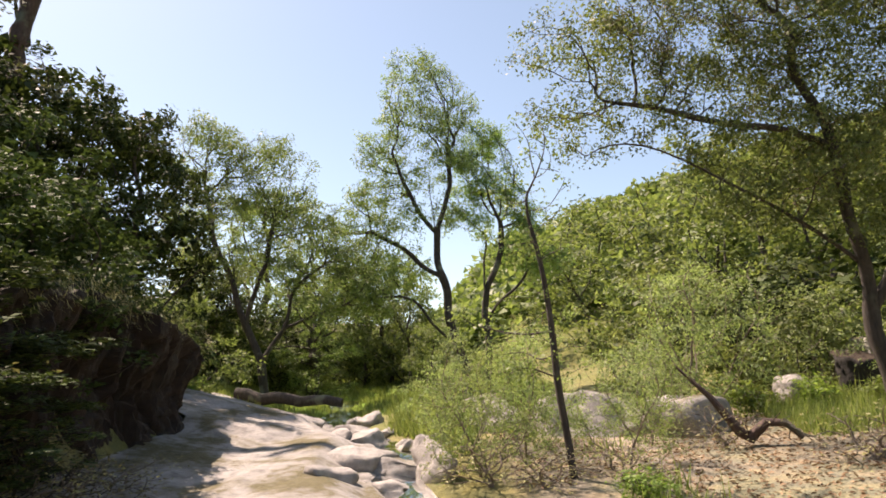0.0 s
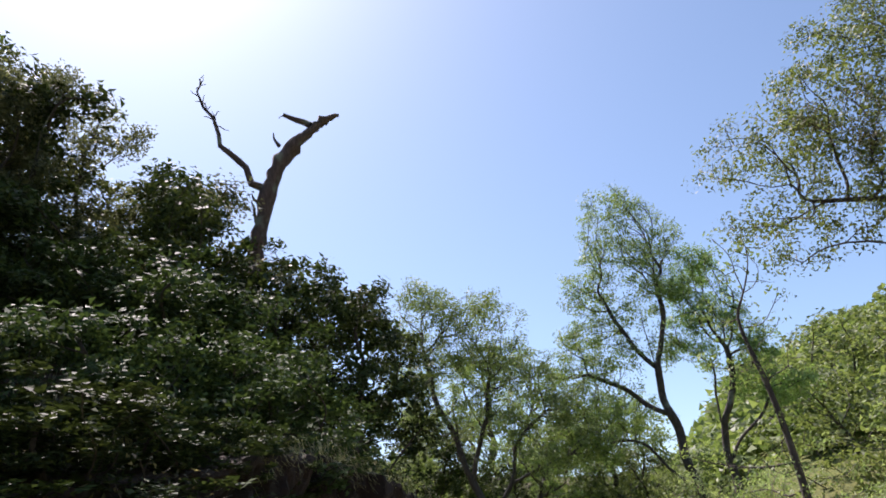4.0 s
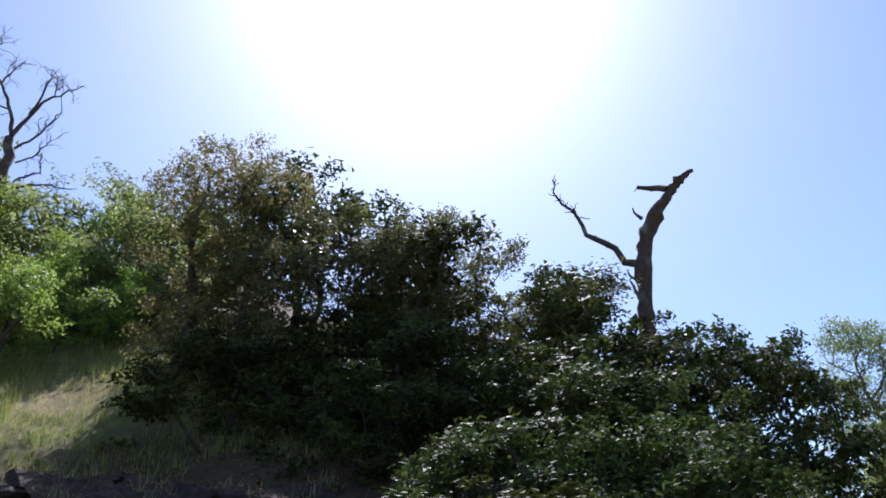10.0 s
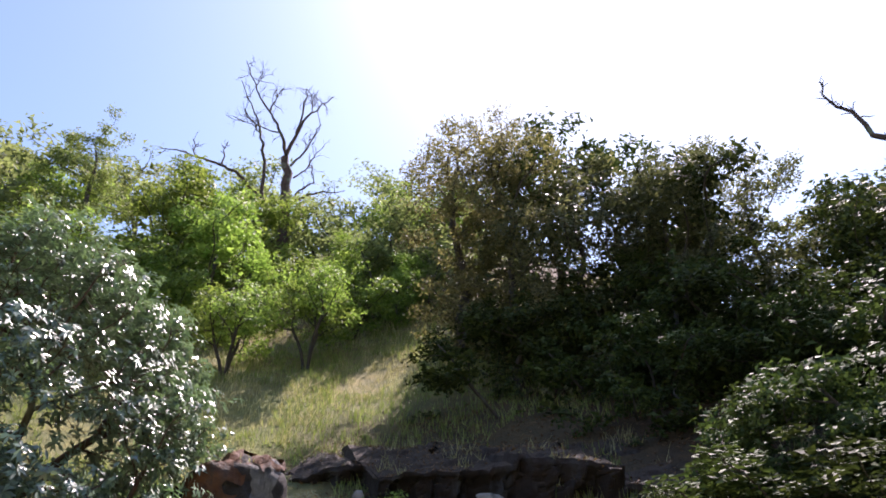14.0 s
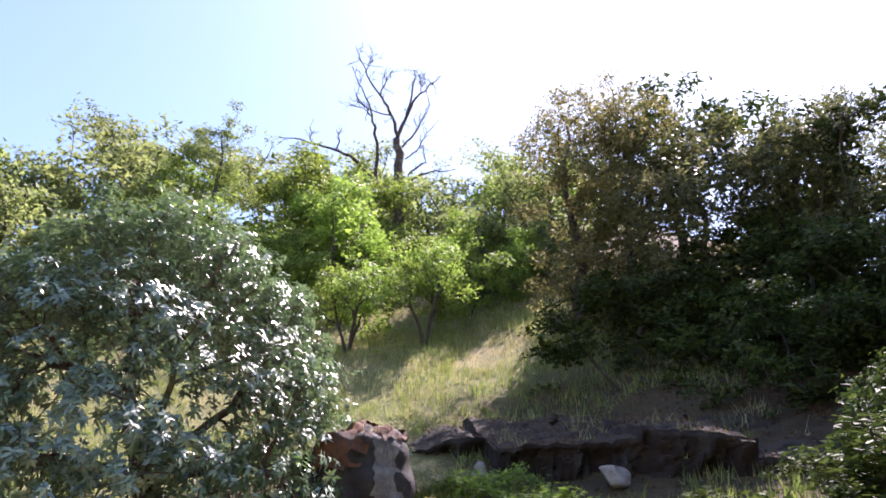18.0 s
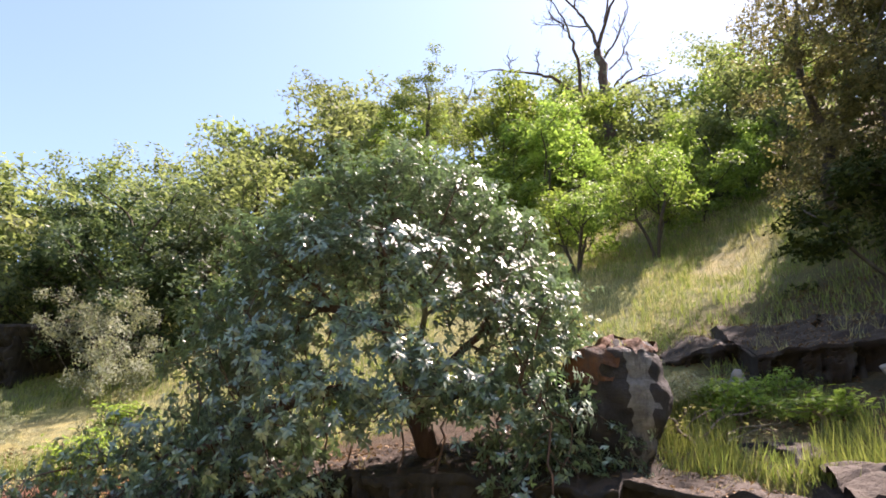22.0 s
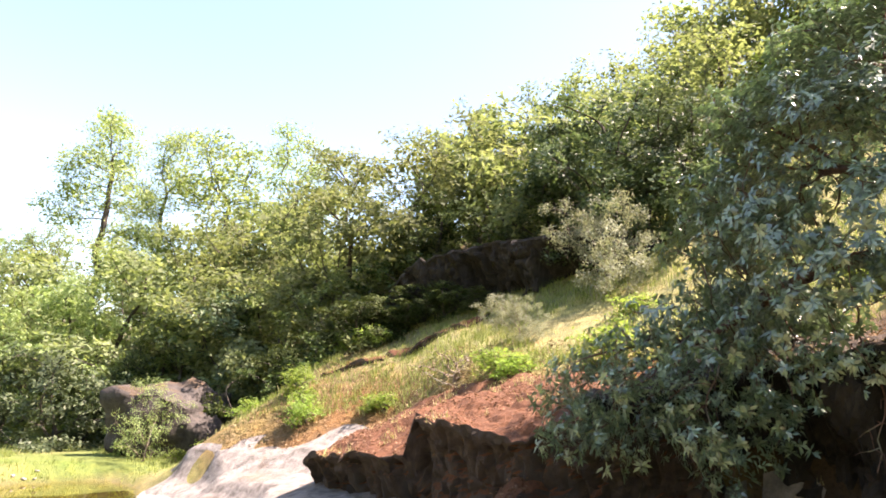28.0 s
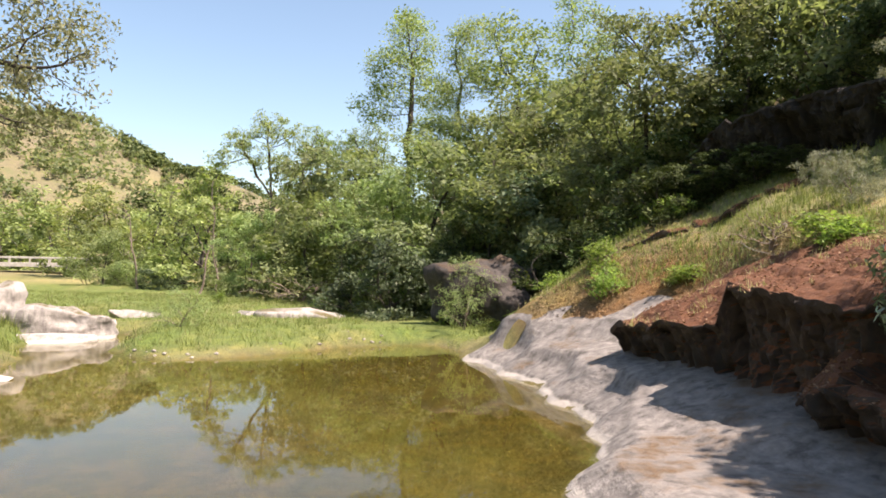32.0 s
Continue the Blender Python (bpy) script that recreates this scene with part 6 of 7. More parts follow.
mossy_ledge = ledge("mossy_ledge", 501, -12.8, -5.0, lambda y: cliff_x(y) + 0.5, lambda y: ground(cliff_x(y) + 0.6, y),
      lambda y: np.interp(y, [-12.8, -12.5, -10.6, -9.45, -9.2, -8.9, -7.7, -6.8, -6.0, -5], [1.25, 1.42, 1.66, 1.62, 2.26, 2.14, 2.06, 2.04, 2.2, 2.4]), 2.6, 0.3, M_MOSSY, "undercut dark granite ledge topped with rusty moss", "rock ledge", jut=0.13, stagger=0.14)
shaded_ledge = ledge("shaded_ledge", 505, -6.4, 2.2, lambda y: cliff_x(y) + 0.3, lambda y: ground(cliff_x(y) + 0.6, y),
      lambda y: np.interp(y, [-5.6, -4.4, -1, 1.2, 2.2], [2.5, 3.0, 3.15, 2.8, 2.5]), 2.4, 1.2, M_SHADE_ROCK, "rock ledge under the laurel, coloured dark for its shade", "rock ledge")
mossy_shelf = ledge("mossy_shelf", 507, -7.6, -2.6, lambda y: np.interp(y, [-7.6, -6.6, -4, -2.6], [-6.4, -5.9, -6.1, -6.6]), lambda y: 0.1 + 0 * y,
      lambda y: np.interp(y, [-7.6, -6.8, -5, -3.5, -2.6], [0.9, 1.25, 1.4, 1.5, 1.2]), 1.6, 0.3, M_MOSSY, "lower rock step with moss and dry grass", "rock ledge")
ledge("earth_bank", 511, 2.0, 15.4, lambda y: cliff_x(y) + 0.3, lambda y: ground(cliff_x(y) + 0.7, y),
      lambda y: np.interp(y, [2, 6, 10.3, 14, 15.4], [2.7, 3.3, 4.35, 3.95, 3.5]), 1.6, 0.45, M_EARTH, "steep eroded dark earth bank with overhanging turf, darkened further for shade", "bank", jut=0.14, stagger=0.3)
gash = lambda y: np.interp(y, [-20.5, -18.5, -17.2, -16, -12.8, -11.2], [-13.4, -13.2, -13.2, -13.5, -14.3, -15.0])
# shade below the overhang comes from the near-black rock colour
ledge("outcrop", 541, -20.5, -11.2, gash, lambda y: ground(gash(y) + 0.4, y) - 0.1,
      lambda y: ground(gash(y), y) + np.interp(y, [-20.5, -18.5, -17, -16, -13, -11.2], [0.3, 1.6, 2.0, 2.0, 1.8, 0.3]), 2.6, 1.0, M_SHADE_ROCK, "overhanging rock outcrop on the hillside, coloured dark for its shade", "rock outcrop")

scarp = lambda y: np.interp(y, [0.6, 1.2, 2.1, 3.5, 4.4, 5.0, 6.2, 7.0], [-13.1, -12.7, -12.3, -11.6, -10.7, -10.1, -9.3, -8.9])
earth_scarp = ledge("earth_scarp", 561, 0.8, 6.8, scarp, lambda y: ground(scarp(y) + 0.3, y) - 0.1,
      lambda y: ground(scarp(y) + 0.2, y) + np.interp(y, [0.8, 1.6, 3, 5, 6.8], [0.2, 0.55, 0.8, 0.65, 0.3]), 2.2, 0.4, M_EARTH, "low eroded scarp of dark soil under the oaks, darkened further for shade", "bank", jut=0.2, stagger=0.55)


def capped_boulder(x, y, z, size, seed):
    """An egg-shaped boulder on a narrow foot, with a ragged cap of moss."""
    thing = tagged(new("mossy_boulder"), "rounded granite boulder with rusty moss cap", "boulder")
    thing.location = (x, y, z)
    stone = rock_mesh("stone", size, seed, M_CAPPED, 0.3, 0.11, 1, 5)
    for v in stone.vertices:
        f = 0.72 + 0.28 * min(1.0, max(0.0, (v.co.z / size[2] + 0.5) / 0.55))
        v.co.x, v.co.y = v.co.x * f, v.co.y * f
    part("stone", stone, thing)
    bm = bmesh.new()
    bm.from_mesh(stone)
    bm.normal_update()
    low = [v for v in bm.verts if v.co.z < size[2] * (0.29 + 0.22 * noise.noise(v.co * 1.9) + 0.12 * noise.noise(v.co * 7) + 0.25 * v.co.y / size[1])]
    bmesh.ops.delete(bm, geom=low, context="VERTS")
    for v in bm.verts:
        v.co += v.normal * (0.035 + 0.03 * noise.noise(v.co * 9) + 0.04 * noise.noise(v.co * 21))
    cap = bpy.data.meshes.new("moss_cap")
    bm.to_mesh(cap)
    bm.free()
    cap.materials.clear()
    cap.materials.append(M_RUST)
    part("moss_cap", cap, thing, "ragged rusty moss")
    # paler upright strip on the pool side of the stone
    bm = bmesh.new()
    bm.from_mesh(stone)
    bm.normal_update()
    rest = [v for v in bm.verts if not (v.co.x > 0 and abs(v.co.y / size[1] - 0.24 + 0.03 * noise.noise(v.co * 2.3)) < 0.14 + 0.06 * noise.noise(v.co * 4) + 0.06 * noise.noise(v.co * 14) and v.co.z > size[2] * (-0.4 + 0.35 * noise.noise(v.co * 4)))]
    bmesh.ops.delete(bm, geom=rest, context="VERTS")
    for v in bm.verts:
        v.co += v.normal * 0.006
    streak = bpy.data.meshes.new("lichen_streak")
    bm.to_mesh(streak)
    bm.free()
    streak.materials.clear()
    streak.materials.append(M_STREAK)
    part("lichen_streak", streak, thing, "pale grey streak")
    return thing


boulder = capped_boulder(-9.15, -0.05, 4.0, (1.35, 1.35, 1.75), 527)
rock("mossy_rock", -8.3, 1.2, 2.5, (1.2, 1.4, 0.6), 522, M_MOSSY, "low flat rock covered in rusty moss", "low mossy rocks", 0.2, 0.1, 0.5, 0.2)
rock("creek_boulder", -8.9, -24.6, 1.5, (4.4, 3.2, 3.4), 531, M_DARKROCK, "big square dark boulder at the foot of the slope", "", 0.3, 0.16, 0.8, 0.1, 9)
shelf = lambda y: np.interp(y, [-17.8, -17, -15.2, -14.4], [-9.7, -10.4, -12.2, -13.0])
low_shelf = ledge("low_outcrop", 551, -17.6, -14.6, shelf, lambda y: ground(shelf(y) + 0.3, y) - 0.2, lambda y: ground(shelf(y) - 0.3, y) - 0.04, 0.5, 0.14, M_MOSSY, "low mossy rock shelf in the grass", "rock shelf", stagger=0.15)
rock("shore_rock", 5.4, -26.4, 0.35, (3.1, 1.9, 1.6), 571, M_GRANITE, "layered grey boulder standing in the water", "rocks by the inlet", 0.1, 0.06, 0.6, 0.14, 5)
rock("shore_rock", 5.5, -25.0, 0.0, (2.6, 1.1, 0.5), 572, M_STONE, "pale flat rock at the waterline", "rocks by the inlet", 0.1, 0.0, 0.4, 0.08)
rock("shore_rock", 7.7, -26.6, 1.0, (2.0, 1.8, 1.6), 573, M_GRANITE, "weathered grey boulder on the grassy bank", "rocks by the inlet", 0.5, 0.0, 0.5, 0.12)
rock("shore_rock", 3.9, -29.9, 0.5, (2.2, 1.0, 0.45), 574, M_STONE, "low pale rock in the meadow grass", "pale rocks in the meadow", 0.1, 0.0, 0.3, 0.08)
rock("meadow_rock", -2.6, -30.0, 0.40, (3.9, 1.8, 0.7), 575, M_GRANITE, "long low pale granite rock in the meadow", "pale rocks in the meadow", 0.1, 0.0, 0.3, 0.07)
rock("meadow_rock", -0.6, -30.8, 0.40, (1.6, 1.4, 0.5), 576, M_GRANITE, "low pale granite rock in the meadow", "pale rocks in the meadow", 0.4, 0.0, 0.4, 0.1)
rock("shore_rock", 4.95, -17.1, 0.02, (1.1, 0.7, 0.25), 577, M_STONE, "flat white stone at the waterline", "rocks by the inlet", 0.2, 0.0, 0.3, 0.06)
rock("shaded_rock", -11.95, 2.0, land_z(-11.95, 2.0) + 0.16, (0.36, 0.34, 0.34), 581, M_GRANITE, "pale stone in the shade of the slope", "stones on the slope", 0.2)
rock("shaded_rock", -10.7, 3.85, land_z(-10.7, 3.85) + 0.16, (0.42, 0.5, 0.36), 582, M_GRANITE, "pale stone in the shade of the slope", "stones on the slope", 0.9)
for k, (x, y, z, a, b, c) in enumerate(((0.9, 15.8, 1.9, 2.0, 1.6, 1.3), (3.2, 15.0, 1.9, 2.6, 1.8, 1.3), (4.6, 14.4, 1.8, 2.0, 1.6, 1.2), (-0.75, 12.1, 1.25, 0.7, 2.0, 0.8), (7.6, 15.6, 2.3, 1.0, 0.9, 0.9), (9.6, 16.4, 2.9, 0.9, 0.8, 1.2), (6.2, 9.6, 1.5, 0.7, 0.6, 0.5), (6.6, 10.2, 1.55, 0.6, 0.5, 0.4))):
    rock("bank_boulder", x, y, z, (a, b, c), 601 + k, M_GRANITE, "pale granite boulder behind the creekside shrubs", "boulders by the stream", 0.4 * k, 0.0, 0.45, 0.11)
# added near-black rock in place of a dark gap below the oak
rock("shaded_rock", 8.9, 15.4, land_z(8.9, 15.4) + 0.35, (1.5, 1.2, 1.2), 592, M_SHADE_ROCK, "dark rock standing in for a dark hole under the oak", "boulders by the stream", 0.4)
for k, (x, y, a, b, c) in enumerate(((-1.72, 15.3, 1.25, 1.5, 0.7), (-1.4, 12.7, 1.25, 1.7, 0.75), (-0.15, 11.4, 0.45, 1.4, 0.9), (-0.75, 11.2, 0.9, 0.8, 0.5), (-1.9, 17.6, 1.4, 1.4, 0.5))):
    rock("creek_stone", x, y, land_z(x, y) + c * 0.16, (a, b, c), 681 + k, M_STONE, "large sunlit white stone beside the stream", "stones in the stream", 0.3 * k, 0.08, 0.7, 0.2, 18, 4)
stones = np.random.default_rng(23)
for k in range(26):
    y = 9.5 + 15 * (k / 26) ** 1.2
    x = float(stream_x(np.array(y))) + stones.uniform(-0.9, 0.85)
    s = stones.uniform(0.2, 0.45) if k % 4 else stones.uniform(0.6, 0.95)
    rock("creek_stone", x, y, land_z(x, y) + s * 0.22, (s * 1.2, s, s * 0.7), 621 + k, M_STONE, "water-worn pale stone in the stream", "stones in the stream", stones.uniform(0, 3), 0.1, 0.7, 0.2, 14, 3)
for k in range(20):
    x = stones.uniform(-4.5, 3.0)
    y = float(np.interp(x, [-5.8, -3.85, -1.2, 0.3, 1.7, 2.7], [-22.2, -22.45, -20.9, -19.9, -19.7, -20.7])) - stones.uniform(0.0, 0.6)
    s = stones.uniform(0.04, 0.12)
    rock("shore_pebble", x, y, land_z(x, y) + s * 0.15, (s * 1.3, s, s * 0.6), 661 + k, M_STONE, "small pale stone on the pool's shore", "stones along the shore", stones.uniform(0, 3), 0.0, 0.3, 0.08, 3, 2)


# ---- grass ----
def blades(rng, x, y, long, wide, lean):
    n = len(x)
    z = ground(x, y) - 0.01
    p = np.stack([x, y, z], 1)
    a = rng.uniform(0, 2 * np.pi, n)
    side = np.stack([np.cos(a), np.sin(a), 0 * a], 1)
    L = (long * rng.uniform(0.5, 1.3, n))[:, None]
    tip = p + np.array([0, 0, 1.0]) * L + rng.normal(size=(n, 3)) * lean * L
    W = (wide * rng.uniform(0.6, 1.3, n))[:, None]
    v = np.stack([p - side * W, p + side * W, tip], 1).reshape(-1, 3)
    return v, np.arange(n * 3).reshape(n, 3)


def field(name, seed, n, x0, x1, y0, y1, keep, long, wide, mat, label, lean=0.3):
    rng = np.random.default_rng(seed)
    tx, ty = rng.uniform(x0, x1, n // 7), rng.uniform(y0, y1, n // 7)
    x = np.repeat(tx, 7) + rng.normal(size=n // 7 * 7) * 0.1
    y = np.repeat(ty, 7) + rng.normal(size=n // 7 * 7) * 0.1
    ok = keep(x, y) & (pool_depth(x, y) < -0.05)
    v, f = blades(rng, x[ok], y[ok], long, wide, lean)
    tagged(new(name, mesh_from(name, v, f, mat)), label, "grass", kind="stuff")


open_slope = lambda x, y: (x < cliff_x(y) - np.interp(y, [-18, -16, -13.5, -12, -6, -4], [0.6, 1.4, 2.0, 2.6, 2.6, 0.9]) - 0.6 * value_noise(x, y, 0.9, 83)) & (np.hypot(x + 9.6, y + 1.8) > 2.8)
field("meadow_grass", 701, 44000, -9, 12, -48, -20.6, lambda x, y: (x > cliff_x(y) + 0.4) & (value_noise(x, y, 1.5, 77) > -0.55), 0.15, 0.012, M_GRASS, "short bright green meadow grass by the pool")
field("dry_grass", 713, 8000, -9, 12, -46, -20.9, lambda x, y: (x > cliff_x(y) + 0.4) & (value_noise(x, y, 1.2, 85) > 0.1), 0.22, 0.008, M_STRAW, "pale dry grass mixed into the meadow")
field("slope_grass", 702, 84000, -21, -7.0, -23, -1, lambda x, y: open_slope(x, y) & (value_noise(x, y, 1.6, 78) > -0.45), 0.16, 0.011, M_GRASS, "thin green grass on the sunny slope")
field("dry_grass", 703, 14000, -21, -7.0, -23, -1, lambda x, y: open_slope(x, y) & (value_noise(x, y, 1.6, 78) < 0.3), 0.15, 0.008, M_STRAW, "dry straw-coloured grass on the sunny slope")
field("dry_grass", 714, 4000, -11.0, -7.4, -19.2, -13.2, lambda x, y: (np.abs(x - np.interp(y, [-19, -17, -13], [-7.4, -8.7, -10.4])) < 0.35) & (value_noise(x, y, 0.8, 86) > -0.4), 0.13, 0.008, M_STRAW, "bleached dry grass along the crest of the slope")
field("slope_grass", 704, 46000, -30, -9.5, -2, 10, lambda x, y: (value_noise(x, y, 1.8, 79) > -0.3) & ((x < scarp(y) - 1.8) | (value_noise(x, y, 1.1, 82) > 0.2)), 0.2, 0.011, M_GRASS, "long green grass on the slope under the oaks")
field("dry_grass", 705, 26000, -30, -9.5, -2, 10, lambda x, y: (value_noise(x, y, 1.8, 79) < 0.4) & ((x < -14.5) | (value_noise(x, y, 1.1, 82) > 0.45)), 0.22, 0.010, M_STRAW, "tall dry grass on the slope under the oaks")
field("meadow_grass", 706, 30000, -10, 5, 23.5, 52, lambda x, y: x > cliff_x(y) + 1.0, 0.26, 0.02, M_GRASS, "lush green grass at the head of the creek")
field("bank_grass", 707, 9000, 2, 11, 5, 20, lambda x, y: (x > 7.2) | ((value_noise(x, y, 1.4, 80) > 0.35) & ((x < 3.2) | (y > 14.5))), 0.3, 0.014, M_GRASS, "green grass tufts at the edge of the sand")
field("bank_grass", 712, 7000, 6.2, 9.8, 12.0, 15.5, lambda x, y: value_noise(x, y, 1.3, 84) > -0.3, 0.28, 0.012, M_GRASS, "bright green grass by the fallen limb")
field("bank_grass", 708, 3500, -9.3, -6.6, 0.5, 8, lambda x, y: x < cliff_x(y) - 0.4, 0.2, 0.010, M_GRASS, "tall green grass on the creek bank")
field("bank_grass", 715, 7000, -11.4, -8.0, 0.5, 3.0, lambda x, y: (x > scarp(y) + 0.6) & (value_noise(x, y, 0.9, 87) > -0.3), 0.27, 0.009, M_GRASS, "tall green grass below the scarp")
field("bank_grass", 709, 12000, -9.0, -5.2, 8, 16, lambda x, y: x < cliff_x(y) - 0.5, 0.3, 0.010, M_STRAW, "dry grass hanging over the eroded bank")
field("bank_grass", 710, 3000, -1.2, 0.4, 12.5, 19, lambda x, y: x > stream_x(y) + 0.8, 0.6, 0.016, M_GRASS, "rank grass beside the stream")
field("bank_grass", 711, 6000, 4.5, 12, -30, -15, lambda x, y: value_noise(x, y, 1.4, 81) > -0.5, 0.4, 0.014, M_GRASS, "green grass on the outer shore of the pool")

def fringe(name, seed, n, y0, y1, top, long, mat, label):
    """Dry grass that hangs over the lip of the bank."""
    rng = np.random.default_rng(seed)
    y = rng.uniform(y0, y1, n)
    x, z = cliff_x(y) + 0.25 + rng.normal(size=n) * 0.22, top(y) + rng.normal(size=n) * 0.12
    p = np.stack([x, y, z], 1)
    L = (long * rng.uniform(0.4, 1.4, n))[:, None]
    tip = p + L * (np.array([0.45, 0.15, -0.75]) + rng.normal(size=(n, 3)) * 0.35)
    w = np.stack([0 * y, np.full(n, 0.007), 0 * y], 1)
    tagged(new(name, mesh_from(name, np.stack([p - w, p + w, tip], 1).reshape(-1, 3), np.arange(n * 3).reshape(n, 3), mat)), label, "grass", kind="stuff")


fringe("hanging_turf", 721, 1300, 8.5, 15.2, lambda y: np.interp(y, [2, 6, 10.3, 14, 15.4], [2.7, 3.3, 4.35, 3.95, 3.5]), 0.17, M_STRAW, "dry turf hanging over the lip of the bank")


def litter(seed, n, x0, x1, y0, y1, keep, size, label):
    """Dead leaves lying on the ground."""
    rng = np.random.default_rng(seed)
    x, y = rng.uniform(x0, x1, n), rng.uniform(y0, y1, n)
    ok = keep(x, y) & (pool_depth(x, y) < -0.1)
    v, f = leaves(rng, np.stack([x[ok], y[ok], ground(x[ok], y[ok]) + 0.015], 1), 1, 0.01, size, size * 0.55, 2.5, 0.0, 0.12)
    tagged(new("leaf_litter", mesh_from("leaf_litter", v, f, M_LITTER)), label, "leaf litter", kind="stuff")


litter(731, 15000, 1, 11, 6, 20, lambda x, y: value_noise(x, y, 1.1, 95) > -0.35, 0.09, "dry brown leaves scattered over the sand")
litter(733, 5000, -15, -7.5, 0.5, 11, lambda x, y: x < cliff_x(y) - 0.4, 0.08, "brown dead leaves under the oaks")
litter(732, 9000, -11, -6.5, -18, -3, lambda x, y: x < cliff_x(y) - np.interp(y, [-13, -12], [-0.4, 0.6]), 0.08, "rusty dead leaves above the ledge")

def cover_on(thing, seed, n, size, blade, label):
    """Dead leaves and dry blades lying on the upper faces of a rock."""
    rng = np.random.default_rng(seed)
    tops = np.array([tuple(p.center) for ob in thing.children for p in ob.data.polygons if p.normal.z > 0.72])
    at = tops[rng.integers(0, len(tops), n)] + rng.normal(size=(n, 3)) * (0.05, 0.05, 0.0)
    at = at[value_noise(at[:, 0], at[:, 1], 0.7, seed) > -0.35] + np.array(thing.location)
    v, f = leaves(rng, at + (0, 0, 0.012), 1, 0.012, size, size * 0.5, 1.6, 0.0, 0.12)
    tagged(new("leaf_litter", mesh_from("leaf_litter", v, f, M_LITTER)), "dead leaves " + label, "leaf litter", kind="stuff")
    tufts = np.repeat(at[value_noise(at[:, 0], at[:, 1], 0.5, seed + 1) > 0.25][::5], 5, 0)
    p = tufts + rng.normal(size=tufts.shape) * (0.035, 0.035, 0.0)
    a = rng.uniform(0, 2 * np.pi, len(p))
    w = np.stack([np.cos(a), np.sin(a), 0 * a], 1) * 0.006
    tip = p + blade * rng.uniform(0.4, 1.2, (len(p), 1)) * (np.array([0, 0, 0.8]) + rng.normal(size=p.shape) * 0.4)
    tagged(new("dry_grass", mesh_from("dry_grass", np.stack([p - w, p + w, tip], 1).reshape(-1, 3), np.arange(3 * len(p)).reshape(-1, 3), M_STRAW)), "dry grass tufts " + label, "grass", kind="stuff")


cover_on(mossy_ledge, 741, 5200, 0.055, 0.14, "on the mossy ledge")
cover_on(mossy_shelf, 743, 4200, 0.05, 0.2, "on the lower rock step")
cover_on(shaded_ledge, 749, 2600, 0.06, 0.16, "on the ledge under the laurel")
cover_on(earth_scarp, 751, 2600, 0.06, 0.24, "on the dark scarp")
cover_on(boulder, 747, 160, 0.05, 0.10, "on top of the boulder")
cover_on(low_shelf, 745, 700, 0.05, 0.16, "on the low rock shelf")

# kinds were built at the origin: only their copies stand in the place
for many in list(KINDS.values()) + [[willow_shrub, sage_bush, low_shrub, twig_heap, hanging]]:
    for kind in many:
        for ob in (*kind.children_recursive, kind):
            bpy.data.objects.remove(ob)


# ---- road bridge across the valley ----
def box_mesh(name, size, mat, bevel=0.03):
    bm = bmesh.new()
    bmesh.ops.create_cube(bm, size=1.0)
    bmesh.ops.scale(bm, vec=size, verts=bm.verts)
    bmesh.ops.bevel(bm, geom=bm.edges[:], offset=bevel, segments=1, affect="EDGES")
    me = bpy.data.meshes.new(name)
    bm.to_mesh(me)
    bm.free()
    me.materials.append(mat)
    return me


def concrete():
    m, nt, bsdf = material("concrete")
    p = where(nt)
    col = ramp_node(nt, noise_tex(nt, 3.0, 6.0, 0.6, p), [(0.3, (0.22, 0.21, 0.19)), (0.7, (0.38, 0.37, 0.34))])
    nt.links.new(col, bsdf.inputs["Base Color"])
    bsdf.inputs["Roughness"].default_value = 0.9
    return m


M_CONCRETE = concrete()
bridge = tagged(new("road_bridge"), "small pale concrete road bridge beyond the meadow", "bridge")
bridge.matrix_basis = Matrix.Translation((23.4, -92.5, 1.55)) @ Matrix.Rotation(radians(14), 4, "Z")
rails = []
for name, size, place in (("deck", (15, 5, 0.5), (0, 0, 0.75)), ("abutment", (1.2, 5, 1.8), (-5.2, 0, -0.3)), ("abutment", (1.2, 5, 1.8), (6.6, 0, -0.3)), ("railing", (15, 0.12, 0.22), (0, 2.4, 1.55)), ("railing", (15, 0.12, 0.22), (0, -2.4, 1.55))):
    piece = part(name, box_mesh(name, size, M_CONCRETE), bridge)
    piece.location = place
    if name == "railing":
        rails.append(piece)
for k in range(8):
    for rail in rails:
        part("post", box_mesh("post", (0.18, 0.18, 0.6), M_CONCRETE, 0.02), rail).location = (-7 + 2 * k, 0, -0.3)

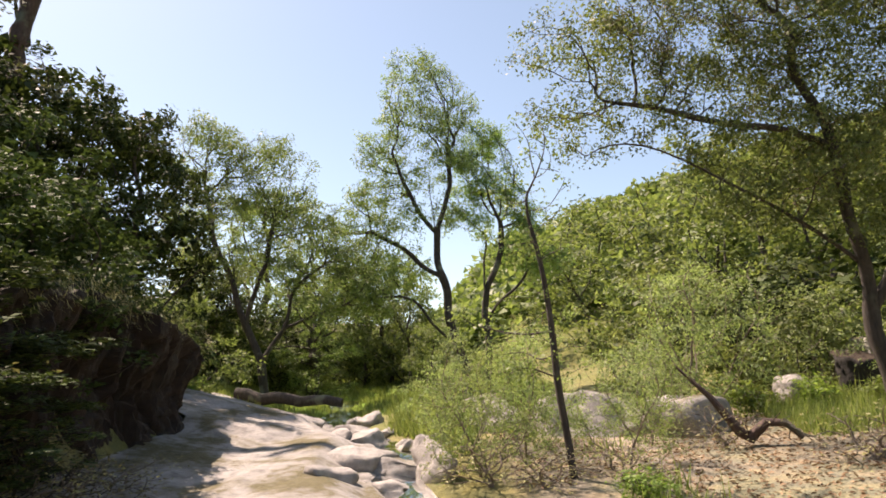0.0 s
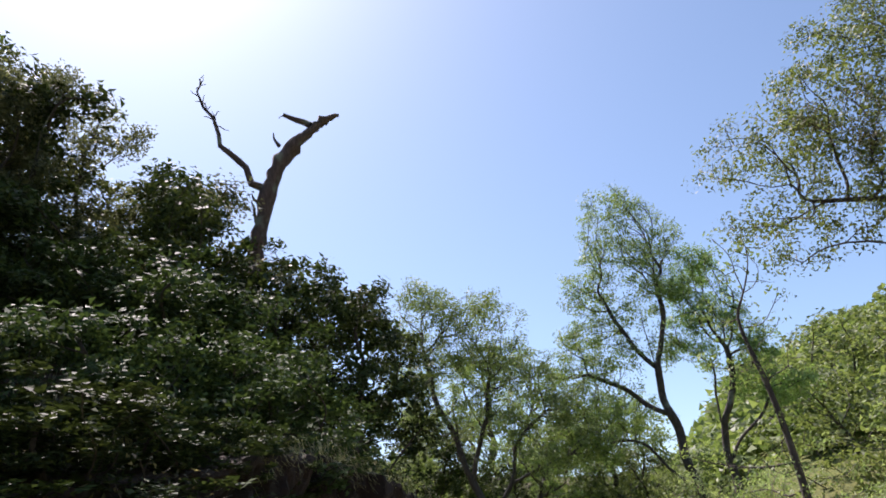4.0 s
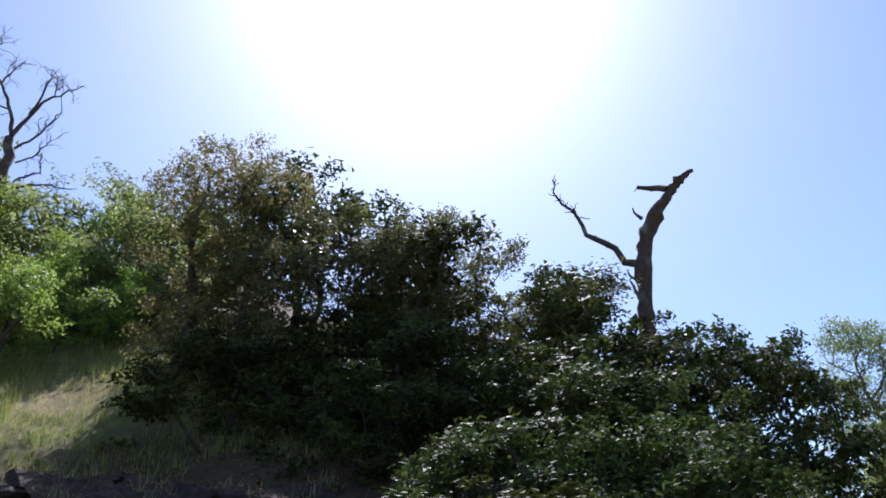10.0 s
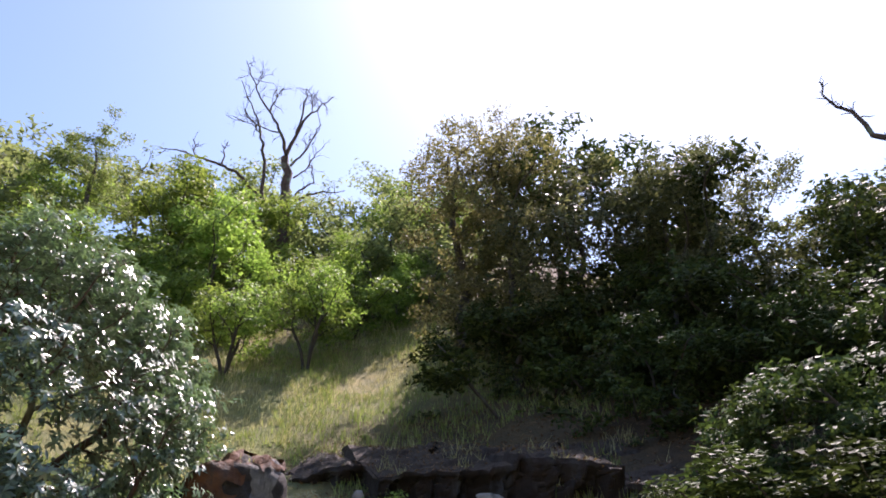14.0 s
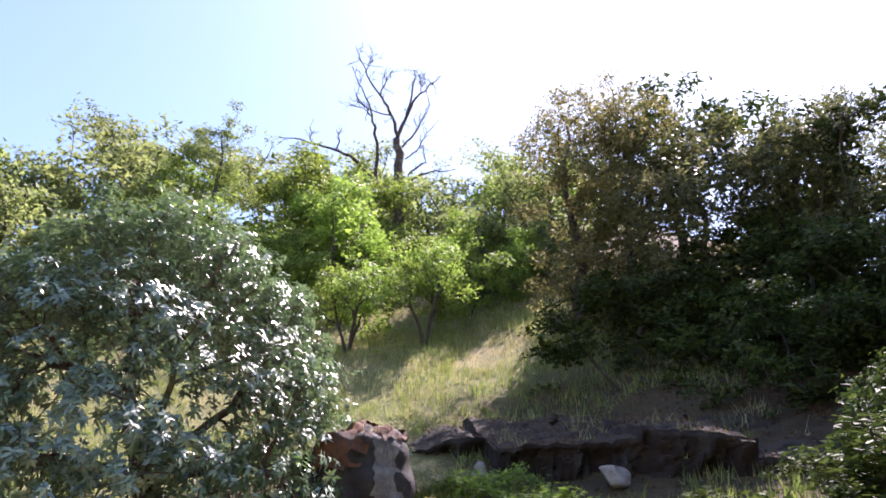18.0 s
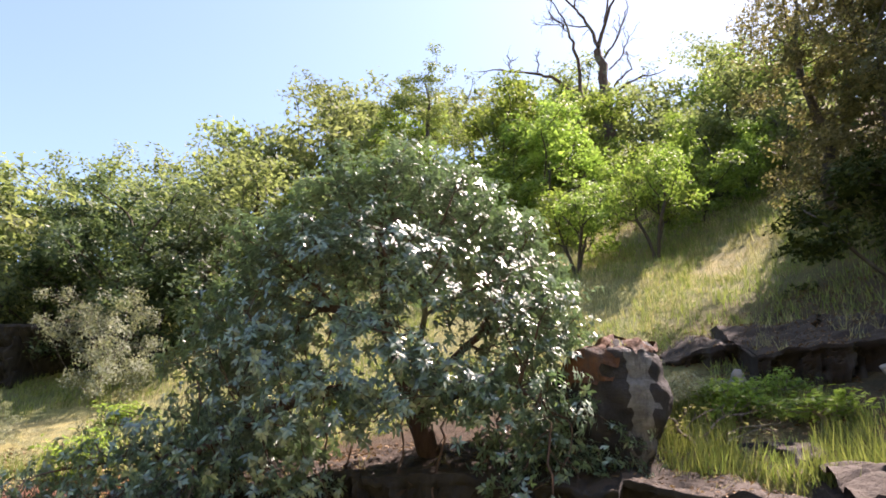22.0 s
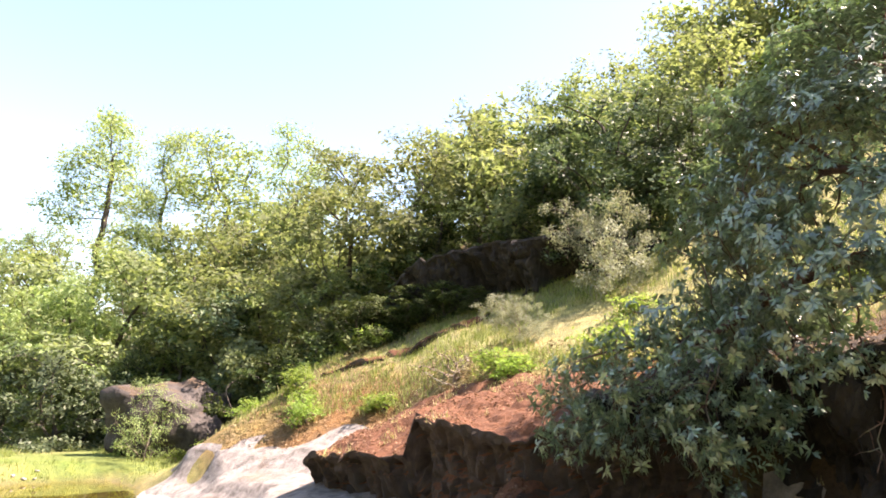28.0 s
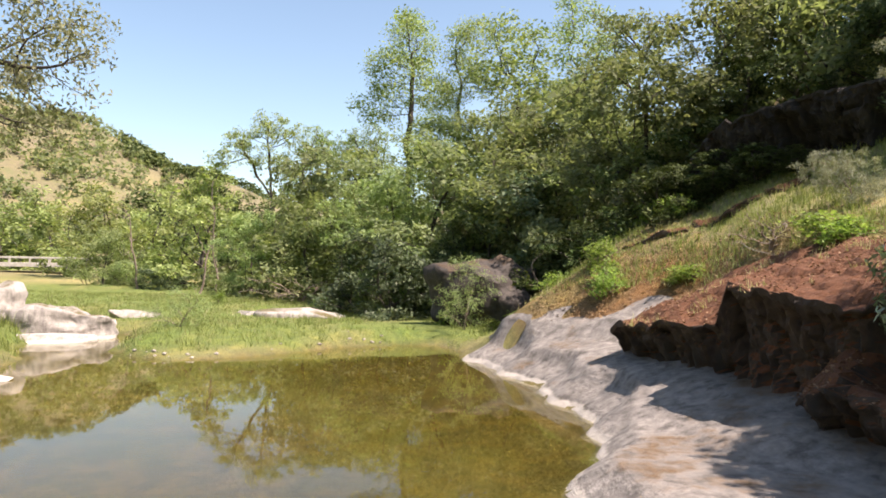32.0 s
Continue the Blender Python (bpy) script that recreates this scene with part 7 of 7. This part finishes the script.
# pale dead stems at the far side of the meadow
rng = np.random.default_rng(431)
for x, y, high, lean in ((2.2, -50.0, 5.2, -0.9), (1.0, -51.0, 3.8, 0.5), (6.5, -55.0, 5.5, 0.7)):
    dead = tagged(new("dead_tree"), "pale bare dead tree at the meadow's edge", "dead tree", "dead trees by the meadow")
    dead.location = (x, y, land_z(x, y) - 0.1)
    line = crooked(rng, (0, 0, 0), (lean, 0, high), 8, 0.09, 0.03, 0.02)
    branch_part("trunk", [line], dead, M_TWIG)
    branch_part("branch", twigs(rng, line, 14, 1.2, 0.025), dead, M_TWIG)

# bare stems that hang below the laurel
for k in range(7):
    x, y = -8.0 + rng.uniform(-0.5, 0.5), -3.6 + k * 0.55
    vine = tagged(new("hanging_branch"), "thin bare stem hanging below the laurel", "branch", "stems under the laurel")
    vine.location = (x, y, 2.2)
    line = crooked(rng, (-0.4, 0, 1.9), (0.2 + rng.uniform(-0.2, 0.3), rng.uniform(-0.5, 0.5), rng.uniform(-0.6, 0.2)), 16, 0.018, 0.006, 0.014)
    branch_part("stem", [line] + twigs(rng, line, 4, 0.5, 0.008), vine, M_BARK_RED)


# ---- woods on the far hills ----
def far_woods(seed, n, a0, a1, r0, r1, mat, label, least=-0.05):
    rng = np.random.default_rng(seed)
    a, r = rng.uniform(a0, a1, n), rng.uniform(r0, r1, n)
    x, y = -r * np.sin(np.radians(a)), r * np.cos(np.radians(a))
    ok = value_noise(x, y, 24, 91) + 0.6 * value_noise(x, y, 9, 92) > least
    x, y = x[ok], y[ok]
    p = np.stack([x, y, ground(x, y) + 1.7], 1)
    v, f = small_leaves(rng, p, 26 * len(p), 1.05, 1.2, 0.85, 0.5, 0.0)
    tagged(new("far_woods", mesh_from("far_woods", v, f, mat)), label, "woods", kind="stuff")


# distance haze is put into these oaks by the lighter olive leaf colour
far_woods(803, 1400, 182, 208, 120, 330, M_OLIVE, "oaks dotted over the far hill, lightened for haze", -0.75)
far_woods(801, 1500, 172, 188, 112, 330, M_LIVE, "scattered dark oaks on the dry far hill")
far_woods(802, 1100, 322, 368, 55, 150, M_BIG, "green brush covering the hill across the creek", -0.6)
